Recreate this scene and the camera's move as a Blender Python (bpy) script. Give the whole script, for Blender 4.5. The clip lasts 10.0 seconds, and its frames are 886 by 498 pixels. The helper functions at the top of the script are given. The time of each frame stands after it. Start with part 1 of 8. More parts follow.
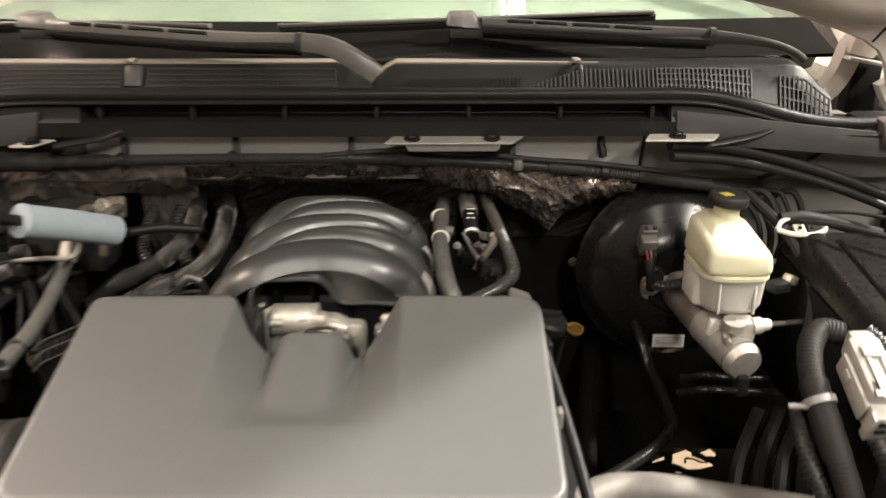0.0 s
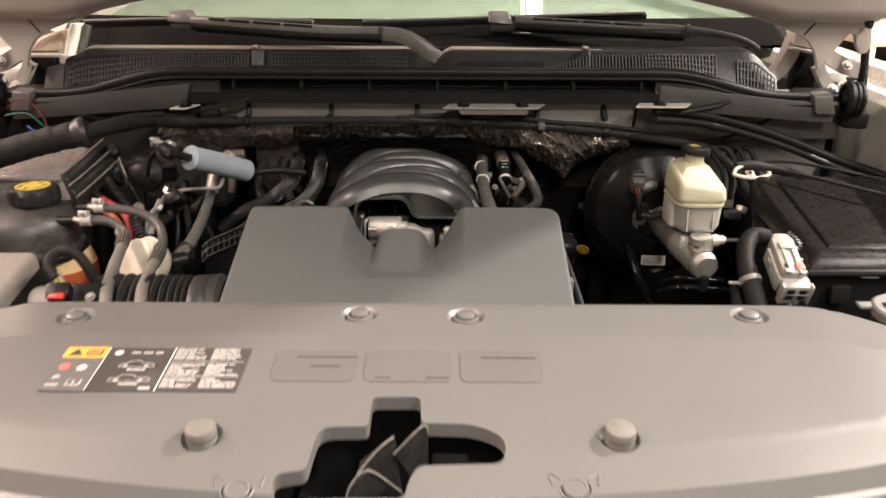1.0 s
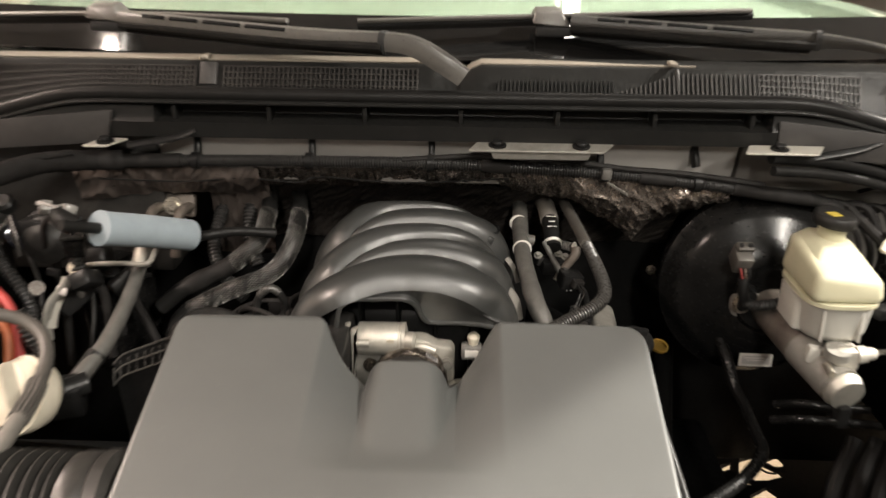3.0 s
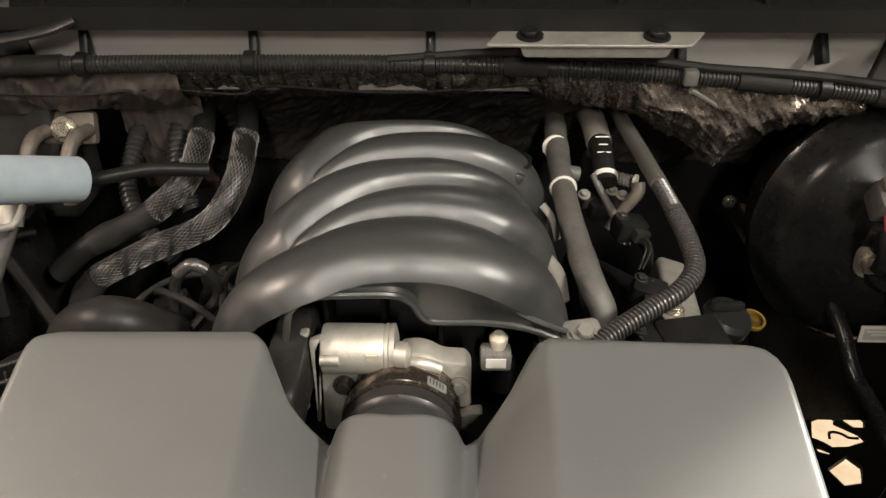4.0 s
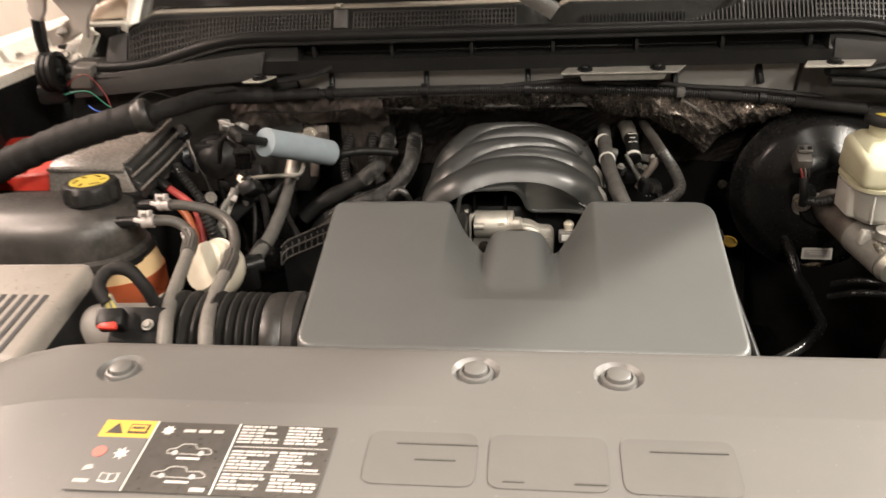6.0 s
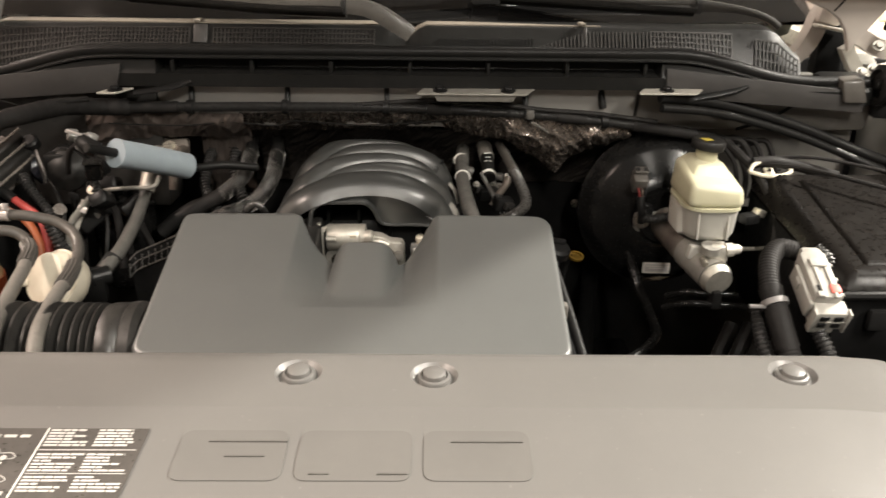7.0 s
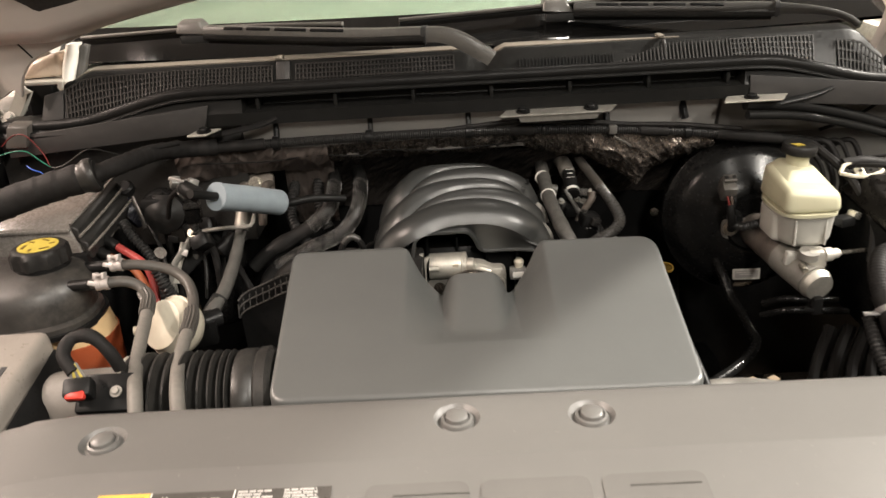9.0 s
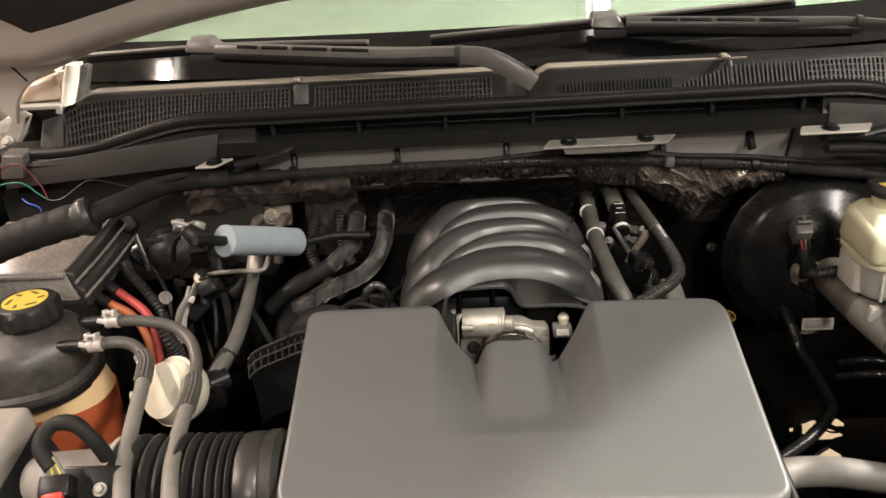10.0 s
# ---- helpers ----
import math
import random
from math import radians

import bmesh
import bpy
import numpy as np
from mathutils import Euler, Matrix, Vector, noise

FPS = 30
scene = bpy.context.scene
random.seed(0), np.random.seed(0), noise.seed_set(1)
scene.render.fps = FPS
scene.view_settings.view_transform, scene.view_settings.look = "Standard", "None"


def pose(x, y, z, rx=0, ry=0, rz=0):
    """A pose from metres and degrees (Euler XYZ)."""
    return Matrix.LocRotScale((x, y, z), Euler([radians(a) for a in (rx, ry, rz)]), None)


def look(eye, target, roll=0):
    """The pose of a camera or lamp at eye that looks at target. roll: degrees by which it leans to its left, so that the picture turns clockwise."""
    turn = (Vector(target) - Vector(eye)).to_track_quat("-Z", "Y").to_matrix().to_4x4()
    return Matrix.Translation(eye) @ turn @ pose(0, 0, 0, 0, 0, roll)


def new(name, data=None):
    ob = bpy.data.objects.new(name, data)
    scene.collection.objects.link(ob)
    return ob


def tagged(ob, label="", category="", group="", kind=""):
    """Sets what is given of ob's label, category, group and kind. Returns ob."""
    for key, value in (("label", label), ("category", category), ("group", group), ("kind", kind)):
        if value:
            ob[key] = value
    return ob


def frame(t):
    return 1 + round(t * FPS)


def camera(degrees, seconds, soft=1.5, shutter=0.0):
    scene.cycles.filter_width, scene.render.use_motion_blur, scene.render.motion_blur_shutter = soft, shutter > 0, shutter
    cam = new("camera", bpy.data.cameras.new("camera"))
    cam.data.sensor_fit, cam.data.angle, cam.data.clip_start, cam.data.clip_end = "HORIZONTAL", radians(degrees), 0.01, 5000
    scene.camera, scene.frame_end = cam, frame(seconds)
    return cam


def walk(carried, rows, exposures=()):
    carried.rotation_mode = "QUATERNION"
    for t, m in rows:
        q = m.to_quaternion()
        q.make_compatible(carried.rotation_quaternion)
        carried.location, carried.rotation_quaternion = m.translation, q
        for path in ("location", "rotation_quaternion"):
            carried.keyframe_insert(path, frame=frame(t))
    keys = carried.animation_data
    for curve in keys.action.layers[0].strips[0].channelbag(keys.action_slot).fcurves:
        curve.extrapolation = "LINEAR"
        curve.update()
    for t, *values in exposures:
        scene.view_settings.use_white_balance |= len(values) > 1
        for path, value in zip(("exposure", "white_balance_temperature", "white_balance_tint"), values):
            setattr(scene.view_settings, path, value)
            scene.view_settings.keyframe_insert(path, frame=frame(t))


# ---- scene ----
cam = camera(59.7, 10.0, shutter=0.5)
PATH = [
    (0, (0.113, 0.072, 1.456), (0.131, 1.935, 0.728), -0.0),
    (0.5, (0.028, -0.141, 1.463), (0.062, 1.736, 0.774), -0.6),
    (1, (0.05, -0.33, 1.483), (0.04, 1.534, 0.758), 0.2),
    (1.5, (0.091, -0.421, 1.489), (0.013, 1.433, 0.743), -0.3),
    (2, (0.087, -0.372, 1.501), (-0.013, 1.485, 0.765), -0.1),
    (2.2, (0.072, -0.307, 1.511), (-0.02, 1.557, 0.794), 0.2),
    (3.3, (0.03, 0.296, 1.477), (-0.003, 2.073, 0.561), 0.5),
    (3.5, (0.029, 0.378, 1.457), (-0.015, 2.108, 0.454), -0.1),
    (4, (0.019, 0.46, 1.419), (-0.023, 2.139, 0.333), -0.2),
    (4.5, (0.035, 0.422, 1.431), (-0.005, 2.114, 0.365), -0.4),
    (5, (0.03, 0.291, 1.447), (-0.028, 2.012, 0.43), -0.3),
    (5.2, (0.009, 0.193, 1.471), (-0.069, 1.92, 0.465), -0.5),
    (6.3, (0.0, -0.127, 1.474), (-0.256, 1.688, 0.672), -3.1),
    (6.5, (0.027, -0.127, 1.469), (-0.164, 1.697, 0.672), -2.2),
    (7, (0.07, -0.128, 1.469), (0.096, 1.708, 0.676), 0.7),
    (7.5, (0.054, -0.132, 1.47), (0.135, 1.708, 0.69), 1.6),
    (8, (-0.004, -0.146, 1.477), (0.005, 1.689, 0.682), 0.5),
    (8.5, (-0.022, -0.146, 1.504), (-0.05, 1.684, 0.697), -2.0),
    (9, (-0.039, -0.119, 1.513), (-0.078, 1.714, 0.716), -3.5),
    (9.5, (-0.049, -0.026, 1.521), (-0.112, 1.807, 0.723), -3.9),
    (10, (-0.046, 0.037, 1.542), (-0.16, 1.855, 0.717), -3.9),
]
EXPOSURES = [(0.0, 0.32, 6450, 9), (0.5, 0.15, 6500, 12), (1.0, -0.07, 6500, 14), (1.5, -0.18, 6500, 13), (2.0, -0.28, 6500, 14), (3.5, 0.36, 6350, 6), (4.5, 0.36, 6450, 7), (5.0, 0.36, 6500, 6),
             (6.5, 0.02, 6500, 10), (7.5, 0.0, 6250, 5), (8.5, -0.04, 6400, 8), (9.0, 0.0, 6350, 8), (10.0, 0.05, 6400, 8)]
walk(cam, [(t, look(eye, target, roll)) for t, eye, target, roll in PATH], EXPOSURES)

scene.render.film_transparent = False

# ---- light: closed workshop with ceiling strip lamps ----
world = bpy.data.worlds.new("workshop_world")
scene.world = world
world.use_nodes = True
world.node_tree.nodes["Background"].inputs[0].default_value = (1.0, 0.93, 0.85, 1)
world.node_tree.nodes["Background"].inputs[1].default_value = 0.005

# fills at (0.3, -0.20), (0.3, -2.8) and back-wall lamp (-3.6, 6.0) are added
LAMPS = [(0.3, -0.20, 28), (2.0, -0.9, 180), (-2.2, -0.3, 122), (3.0, 1.465, 560), (-3.0, 1.6, 180), (0.54, 2.56, 8), (-1.73, 2.29, 4), (-3.6, 6.0, 120), (0.3, -2.8, 125)]
LAMP_Z = 3.28
for lx, ly, watts in LAMPS:
    lamp = bpy.data.lights.new("strip_light", "AREA")
    lamp.shape, lamp.size, lamp.size_y = "RECTANGLE", (0.06 if 2 < ly < 4 else 0.16), (0.22 if lx > 2.5 else 0.14 if 2 < ly < 2.4 else 0.75 if 2 < ly < 4 else 1.3)
    lamp.energy, lamp.color = watts, ((1.0, 0.79, 0.67) if lx < -1 else (1.0, 0.91, 0.81))
    new("strip_light", lamp).matrix_world = pose(lx, ly, LAMP_Z)

# ---- materials ----
def material(name, color, rough=0.5, metal=0.0, var=0.15, scale=40.0, bump=0.08, bscale=350.0, rvar=0.1,
             dust=0.0, dust_color=(0.42, 0.38, 0.33), dscale=9.0, trans=0.0, coat=0.0, ior=1.45, wear=0.0):
    m = bpy.data.materials.new(name)
    m.use_nodes = True
    nt = m.node_tree
    b = nt.nodes["Principled BSDF"]
    L = nt.links.new

    def noise_node(s, detail=4.0, rough_=0.6):
        n = nt.nodes.new("ShaderNodeTexNoise")
        n.inputs["Scale"].default_value, n.inputs["Detail"].default_value = s, detail
        n.inputs["Roughness"].default_value = rough_
        L(tc.outputs["Object"], n.inputs["Vector"])
        return n

    def ramp(src, lo, hi, a, c):
        r = nt.nodes.new("ShaderNodeMapRange")
        r.inputs["From Min"].default_value, r.inputs["From Max"].default_value = lo, hi
        r.inputs["To Min"].default_value, r.inputs["To Max"].default_value = a, c
        L(src, r.inputs["Value"])
        return r.outputs["Result"]

    def mix(fac, a, c):
        x = nt.nodes.new("ShaderNodeMix")
        x.data_type = "RGBA"
        L(fac, x.inputs["Factor"])
        for sock, v in ((x.inputs["A"], a), (x.inputs["B"], c)):
            if isinstance(v, tuple):
                sock.default_value = (*v, 1)
            else:
                L(v, sock)
        return x.outputs["Result"]

    tc = nt.nodes.new("ShaderNodeTexCoord")
    big, fine = noise_node(scale), noise_node(scale * 9, 3.0)
    dark = tuple(c * (1 - var) for c in color)
    light = tuple(min(1, c * (1 + var)) for c in color)
    col = mix(ramp(big.outputs["Fac"], 0.3, 0.7, 0, 1), dark, light)
    info = nt.nodes.new("ShaderNodeObjectInfo")
    if dust > 0:
        d = noise_node(dscale, 6.0, 0.7)
        d2 = noise_node(dscale * 14, 3.0, 0.7)
        mul = nt.nodes.new("ShaderNodeMath")
        mul.operation = "MULTIPLY"
        L(ramp(d.outputs["Fac"], 0.35, 0.75, 0, 1), mul.inputs[0])
        L(ramp(d2.outputs["Fac"], 0.35, 0.7, 0, dust), mul.inputs[1])
        col = mix(mul.outputs[0], col, dust_color)
    if wear > 0:
        w = noise_node(190.0, 2.0, 0.5)
        col = mix(ramp(w.outputs["Fac"], 0.72, 0.76, 0, wear), col, (0.6, 0.57, 0.52))
    L(col, b.inputs["Base Color"])
    L(ramp(fine.outputs["Fac"], 0.3, 0.7, max(0.02, rough - rvar), min(1, rough + rvar)), b.inputs["Roughness"])
    b.inputs["Metallic"].default_value = metal
    b.inputs["IOR"].default_value = ior
    b.inputs["Transmission Weight"].default_value = trans
    b.inputs["Coat Weight"].default_value = coat
    b.inputs["Coat Roughness"].default_value = 0.06
    if bump > 0:
        f2 = noise_node(bscale, 3.0)
        bn = nt.nodes.new("ShaderNodeBump")
        bn.inputs["Strength"].default_value = bump
        bn.inputs["Distance"].default_value = 0.001
        L(f2.outputs["Fac"], bn.inputs["Height"])
        L(bn.outputs["Normal"], b.inputs["Normal"])
    return m


SHIELD = material("moulded_grey_plastic", (0.131, 0.127, 0.120), 0.38, var=0.025, scale=14, bump=0.10, bscale=1500, rvar=0.02, dust=0.02, dscale=7, ior=1.6, wear=0.1)
COVER = material("engine_cover_plastic", (0.0985, 0.1015, 0.0985), 0.35, var=0.05, scale=10, bump=0.03, bscale=1600, rvar=0.025, dust=0.015, dscale=11, wear=0.03, ior=1.6)
NYLON = material("glass_filled_nylon", (0.027, 0.028, 0.027), 0.40, var=0.08, scale=22, bump=0.02, bscale=900, rvar=0.06, dust=0.02, ior=1.75)
BLACK = material("black_plastic", (0.010, 0.010, 0.010), 0.36, var=0.2, scale=30, bump=0.04, dust=0.01, ior=1.3)
# base colour raised so that the lid's gloss is painted in, with dust on top
LID_DUST_GLOSS = material("dusty_lid_painted_gloss", (0.19, 0.172, 0.155), 0.27, var=0.2, scale=20, bump=0.03, dust=0.2, dscale=6, ior=1.6)
BLACK_DUSTY = material("dusty_black_plastic", (0.014, 0.0135, 0.013), 0.42, var=0.2, scale=25, bump=0.12, dust=0.05, ior=1.3)
COWL = material("cowl_black_plastic", (0.012, 0.012, 0.0115), 0.38, var=0.12, scale=18, bump=0.10, bscale=900, dust=0.012, ior=1.27)
COWL_TOP = material("weathered_cowl_top", (0.22, 0.195, 0.16), 0.45, var=0.12, scale=16, bump=0.12, dust=0.1)
RUBBER = material("black_rubber", (0.011, 0.0108, 0.0105), 0.42, var=0.15, scale=30, bump=0.15, dust=0.012, ior=1.27)
HOSE = material("dusty_hose_rubber", (0.024, 0.023, 0.0215), 0.36, var=0.18, scale=35, bump=0.15, dust=0.05)
HOSE_LIGHT = material("grey_hose_sleeve", (0.15, 0.14, 0.125), 0.55, var=0.12, scale=40, bump=0.15, dust=0.15)
GLOSS_BLACK = material("glossy_black_paint", (0.006, 0.006, 0.006), 0.24, var=0.2, scale=20, bump=0.02, rvar=0.05, coat=0.0, dust=0.02, ior=1.31)
CHASSIS = material("satin_black_chassis", (0.006, 0.006, 0.006), 0.65, var=0.3, scale=15, bump=0.15, dust=0.004, ior=1.2)
ALU = material("cast_aluminium", (0.46, 0.44, 0.39), 0.48, metal=0.65, var=0.15, scale=60, bump=0.3, bscale=500, dust=0.1)
ALU_DULL = material("dull_cast_aluminium", (0.26, 0.25, 0.225), 0.55, metal=0.4, var=0.2, scale=50, bump=0.25, bscale=500, dust=0.15)
ZINC = material("zinc_plated_steel", (0.62, 0.58, 0.50), 0.3, metal=0.9, var=0.12, scale=60, bump=0.08)
PALE_STEEL = material("pale_painted_bracket", (0.46, 0.44, 0.39), 0.4, metal=0.25, var=0.1, scale=40, bump=0.06, dust=0.15)
BODY_GREY = material("grey_body_primer", (0.40, 0.385, 0.36), 0.45, var=0.07, scale=15, bump=0.06, dust=0.08)
BODY_WHITE = material("white_body_paint", (0.62, 0.57, 0.51), 0.28, var=0.04, scale=8, bump=0.03, rvar=0.06, coat=0.3, dust=0.1)
# copy of the white body paint, tinted tan for the warm light on it
BODY_TAN = material("warm_lit_body_paint", (0.62, 0.50, 0.39), 0.3, var=0.05, scale=10, bump=0.03, coat=0.2, dust=0.05)
GLARE_WHITE = material("white_glare_moulding", (0.86, 0.83, 0.76), 0.22, var=0.03, scale=10, bump=0.0, rvar=0.04, coat=0.6)
HOOD_PAINT = material("hood_inner_paint", (0.38, 0.345, 0.315), 0.35, var=0.05, scale=8, bump=0.04, rvar=0.06, dust=0.12)
NAVY = material("dark_navy_paint", (0.013, 0.0135, 0.019), 0.16, var=0.15, scale=8, bump=0.015, rvar=0.05, coat=0.8, dust=0.05, dust_color=(0.3, 0.3, 0.32), wear=0.15, dscale=3.0)
RES_PLASTIC = material("aged_ivory_plastic", (0.44, 0.42, 0.295), 0.4, var=0.06, scale=18, bump=0.05, dust=0.0)
RES_WHITE = material("translucent_white_plastic", (0.46, 0.45, 0.41), 0.4, var=0.05, scale=18, bump=0.05, dust=0.1)
CREAM = material("cream_plastic", (0.62, 0.57, 0.46), 0.45, var=0.08, scale=30, bump=0.08, dust=0.12)
CONN_GREY = material("light_grey_connector_plastic", (0.33, 0.318, 0.288), 0.5, var=0.08, scale=60, bump=0.12, dust=0.15)
FOAM = material("blue_grey_foam_sleeve", (0.30, 0.35, 0.385), 0.75, var=0.06, scale=40, bump=0.2, bscale=700, dust=0.06)
COOLANT = material("orange_coolant_tank", (0.42, 0.095, 0.035), 0.35, var=0.18, scale=12, bump=0.04, dust=0.05)
TANK_CLEAR = material("yellowed_tank_plastic", (0.62, 0.44, 0.24), 0.4, var=0.1, scale=14, bump=0.04)
RED = material("red_plastic", (0.55, 0.035, 0.02), 0.4, var=0.08, scale=20, bump=0.05, dust=0.1)
PINK = material("faded_red_plastic", (0.75, 0.16, 0.13), 0.5, var=0.08, scale=30, bump=0.05)
ORANGE = material("orange_cable", (0.34, 0.10, 0.04), 0.45, var=0.08, scale=30, bump=0.05)
YELLOW = material("yellow_print", (0.46, 0.365, 0.06), 0.45, var=0.06, scale=30, bump=0.03)
AMBER = material("amber_label_print", (0.74, 0.42, 0.07), 0.45, var=0.05, scale=30, bump=0.02)
OCHRE = material("ochre_plastic", (0.13, 0.078, 0.013), 0.4, var=0.1, scale=40, bump=0.05)
WHITE_INK = material("white_print", (0.72, 0.70, 0.65), 0.5, var=0.05, scale=50, bump=0.0)
LABEL_BLACK = material("black_label_film", (0.062, 0.057, 0.052), 0.35, var=0.1, scale=30, bump=0.02, dust=0.08)
LABEL_GREY = material("grey_label_film", (0.20, 0.19, 0.185), 0.4, var=0.1, scale=60, bump=0.02)
FOIL = material("crumpled_foil_heat_shield", (0.29, 0.25, 0.22), 0.27, metal=0.82, var=0.25, scale=25, bump=0.16, bscale=110, dust=0.04, rvar=0.10)
# darker copy of the foil: the shade behind the manifold is in its colour
FOIL_DARK = material("shade_darkened_foil", (0.075, 0.066, 0.060), 0.34, metal=0.6, var=0.3, scale=30, bump=0.2, bscale=140, dust=0.03, rvar=0.10)
FOIL_SOFT = material("dull_brown_foil", (0.145, 0.121, 0.108), 0.36, metal=0.6, var=0.15, scale=18, bump=0.1, bscale=90, dust=0.1)
INLET_MESH = material("dusty_inlet_mesh", (0.0155, 0.0135, 0.012), 0.5, var=0.15, scale=30, bump=0.05, dust=0.05)
APRON_GREY = material("faded_grey_cowl_plastic", (0.034, 0.032, 0.031), 0.5, var=0.1, scale=14, bump=0.1, bscale=900, dust=0.05)
BRAID_WIRE = material("bright_braid_thread", (0.15, 0.143, 0.133), 0.45, metal=0.6, var=0.4, scale=120, bump=0.0, dust=0.05)
BRAID = material("braided_sleeve", (0.013, 0.0125, 0.012), 0.38, metal=0.1, var=0.35, scale=90, bump=0.4, bscale=520, dust=0.05)
PRIMER = material("pale_body_primer", (0.37, 0.355, 0.335), 0.45, var=0.06, scale=15, bump=0.05, dust=0.08)
CLAMP = material("brown_steel_clamp", (0.12, 0.102, 0.085), 0.24, metal=0.85, var=0.12, scale=30, bump=0.02, dust=0.03)
BROWN_ALU = material("tarnished_shaded_aluminium", (0.135, 0.115, 0.098), 0.5, metal=0.4, var=0.3, scale=60, bump=0.3, dust=0.15)
SMOKED = material("smoked_grey_connector", (0.17, 0.165, 0.155), 0.25, var=0.25, scale=80, bump=0.1)
HOSE_MID = material("grey_brown_rubber", (0.075, 0.069, 0.062), 0.4, var=0.15, scale=35, bump=0.1, dust=0.08)
SPRING = material("pale_spring_steel", (0.60, 0.55, 0.52), 0.35, metal=0.4, var=0.1, scale=60, bump=0.05)
# tan raised to carry the bright reflection on the air box lid
BOX_LID = material("dusted_lid_painted_sheen", (0.245, 0.220, 0.195), 0.35, var=0.1, scale=20, bump=0.1, dust=0.25, ior=1.6)
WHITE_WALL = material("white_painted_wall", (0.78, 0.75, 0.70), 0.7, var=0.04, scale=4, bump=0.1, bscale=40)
RUST = material("brown_primer_plate", (0.060, 0.040, 0.031), 0.4, var=0.25, scale=30, bump=0.1, dust=0.1)
TANK_TOP = material("dusty_tank_plastic", (0.026, 0.024, 0.022), 0.42, var=0.2, scale=20, bump=0.1, dust=0.22, dscale=6, ior=1.6)
PANEL_GREY = material("dark_grey_body_paint", (0.17, 0.162, 0.15), 0.4, var=0.08, scale=15, bump=0.05, dust=0.08)
PRINT_GREY = material("grey_label_print", (0.46, 0.445, 0.42), 0.5, var=0.05, scale=50, bump=0.0)
CONDUIT_GREY = material("grey_ribbed_conduit", (0.040, 0.0385, 0.036), 0.30, metal=0.1, var=0.15, scale=40, bump=0.04, dust=0.04, ior=1.7)
CABLE_RED = material("faded_red_cable", (0.34, 0.05, 0.045), 0.45, var=0.1, scale=30, bump=0.05)
WIPER_DARK = material("faded_black_wiper_paint", (0.045, 0.043, 0.040), 0.4, var=0.15, scale=30, bump=0.08, dust=0.08)
WIPER_GREY = material("weathered_wiper_paint", (0.105, 0.100, 0.092), 0.36, var=0.15, scale=30, bump=0.08, dust=0.10, ior=1.6)
DARK_STEEL = material("dark_stamped_steel", (0.028, 0.028, 0.027), 0.3, metal=0.3, var=0.2, scale=30, bump=0.05, dust=0.1)
CONDUIT = material("black_corrugated_conduit", (0.024, 0.0235, 0.023), 0.32, var=0.15, scale=40, bump=0.05, dust=0.02, ior=1.34)
TAPE = material("cloth_harness_tape", (0.016, 0.015, 0.0145), 0.6, var=0.2, scale=50, bump=0.3, bscale=260, dust=0.02, ior=1.25)
TAPE_GREY = material("grey_cloth_tape", (0.080, 0.077, 0.071), 0.5, var=0.2, scale=50, bump=0.3, bscale=260, dust=0.12)
WIRE_GREEN = material("green_wire", (0.02, 0.19, 0.12), 0.4, bump=0)
WIRE_BLUE = material("blue_wire", (0.04, 0.12, 0.5), 0.4, bump=0)
WIRE_RED = material("red_wire", (0.15, 0.022, 0.02), 0.4, bump=0)
CONCRETE = material("workshop_concrete", (0.20, 0.152, 0.100), 0.6, var=0.12, scale=3, bump=0.2, bscale=60, dust=0.3, dscale=2)
WALL_PAINT = material("darkened_block_wall", (0.13, 0.12, 0.107), 0.7, var=0.05, scale=4, bump=0.15, bscale=40, dust=0.1, dscale=2)
CEILING = material("darkened_ceiling_sheet", (0.09, 0.087, 0.083), 0.7, var=0.05, scale=3, bump=0.1, bscale=30)
SHELF = material("cream_shelf_paint", (0.66, 0.57, 0.42), 0.5, var=0.08, scale=8, bump=0.08, dust=0.2)
DASH = material("pale_dashboard_vinyl", (0.135, 0.150, 0.125), 0.6, var=0.08, scale=6, bump=0.2, bscale=300, dust=0.2)
EMBLEM_PLASTIC = material("smooth_emblem_plastic", (0.121, 0.117, 0.110), 0.40, var=0.04, scale=14, bump=0.04, bscale=1500, rvar=0.05, dust=0.04)
FRIT = material("ceramic_black_band", (0.008, 0.008, 0.008), 0.06, var=0.2, scale=10, bump=0.0, rvar=0.02, coat=0.3, dust=0.02, ior=1.45)
CABIN = material("dark_cabin_trim", (0.03, 0.03, 0.03), 0.7, bump=0.1)
PAD = material("hood_insulation_felt", (0.020, 0.018, 0.016), 0.9, var=0.3, scale=30, bump=0.6, bscale=200)


def glass_material(name, color, rough):
    m = bpy.data.materials.new(name)
    m.use_nodes = True
    b = m.node_tree.nodes["Principled BSDF"]
    b.inputs["Base Color"].default_value = (*color, 1)
    b.inputs["Roughness"].default_value = rough
    b.inputs["Transmission Weight"].default_value = 1.0
    b.inputs["IOR"].default_value = 1.5
    return m


CAP_GREY = material("grey_cap_plastic", (0.20, 0.193, 0.182), 0.45, var=0.1, scale=30, bump=0.06, dust=0.1)
FUSE_LID = material("dusty_black_lid", (0.0085, 0.0075, 0.0068), 0.32, var=0.2, scale=14, bump=0.05, dust=0.012, ior=1.27)
GLASS = glass_material("green_tinted_glass", (0.75, 0.88, 0.79), 0.02)


def glow(name, color, strength):
    m = bpy.data.materials.new(name)
    m.use_nodes = True
    b = m.node_tree.nodes["Principled BSDF"]
    b.inputs["Emission Color"].default_value = (*color, 1)
    b.inputs["Emission Strength"].default_value = strength
    return m


DIFFUSER = glow("lit_diffuser", (1.0, 0.92, 0.82), 6.0)


# ---- mesh helpers ----
def V(*a):
    return Vector(a)


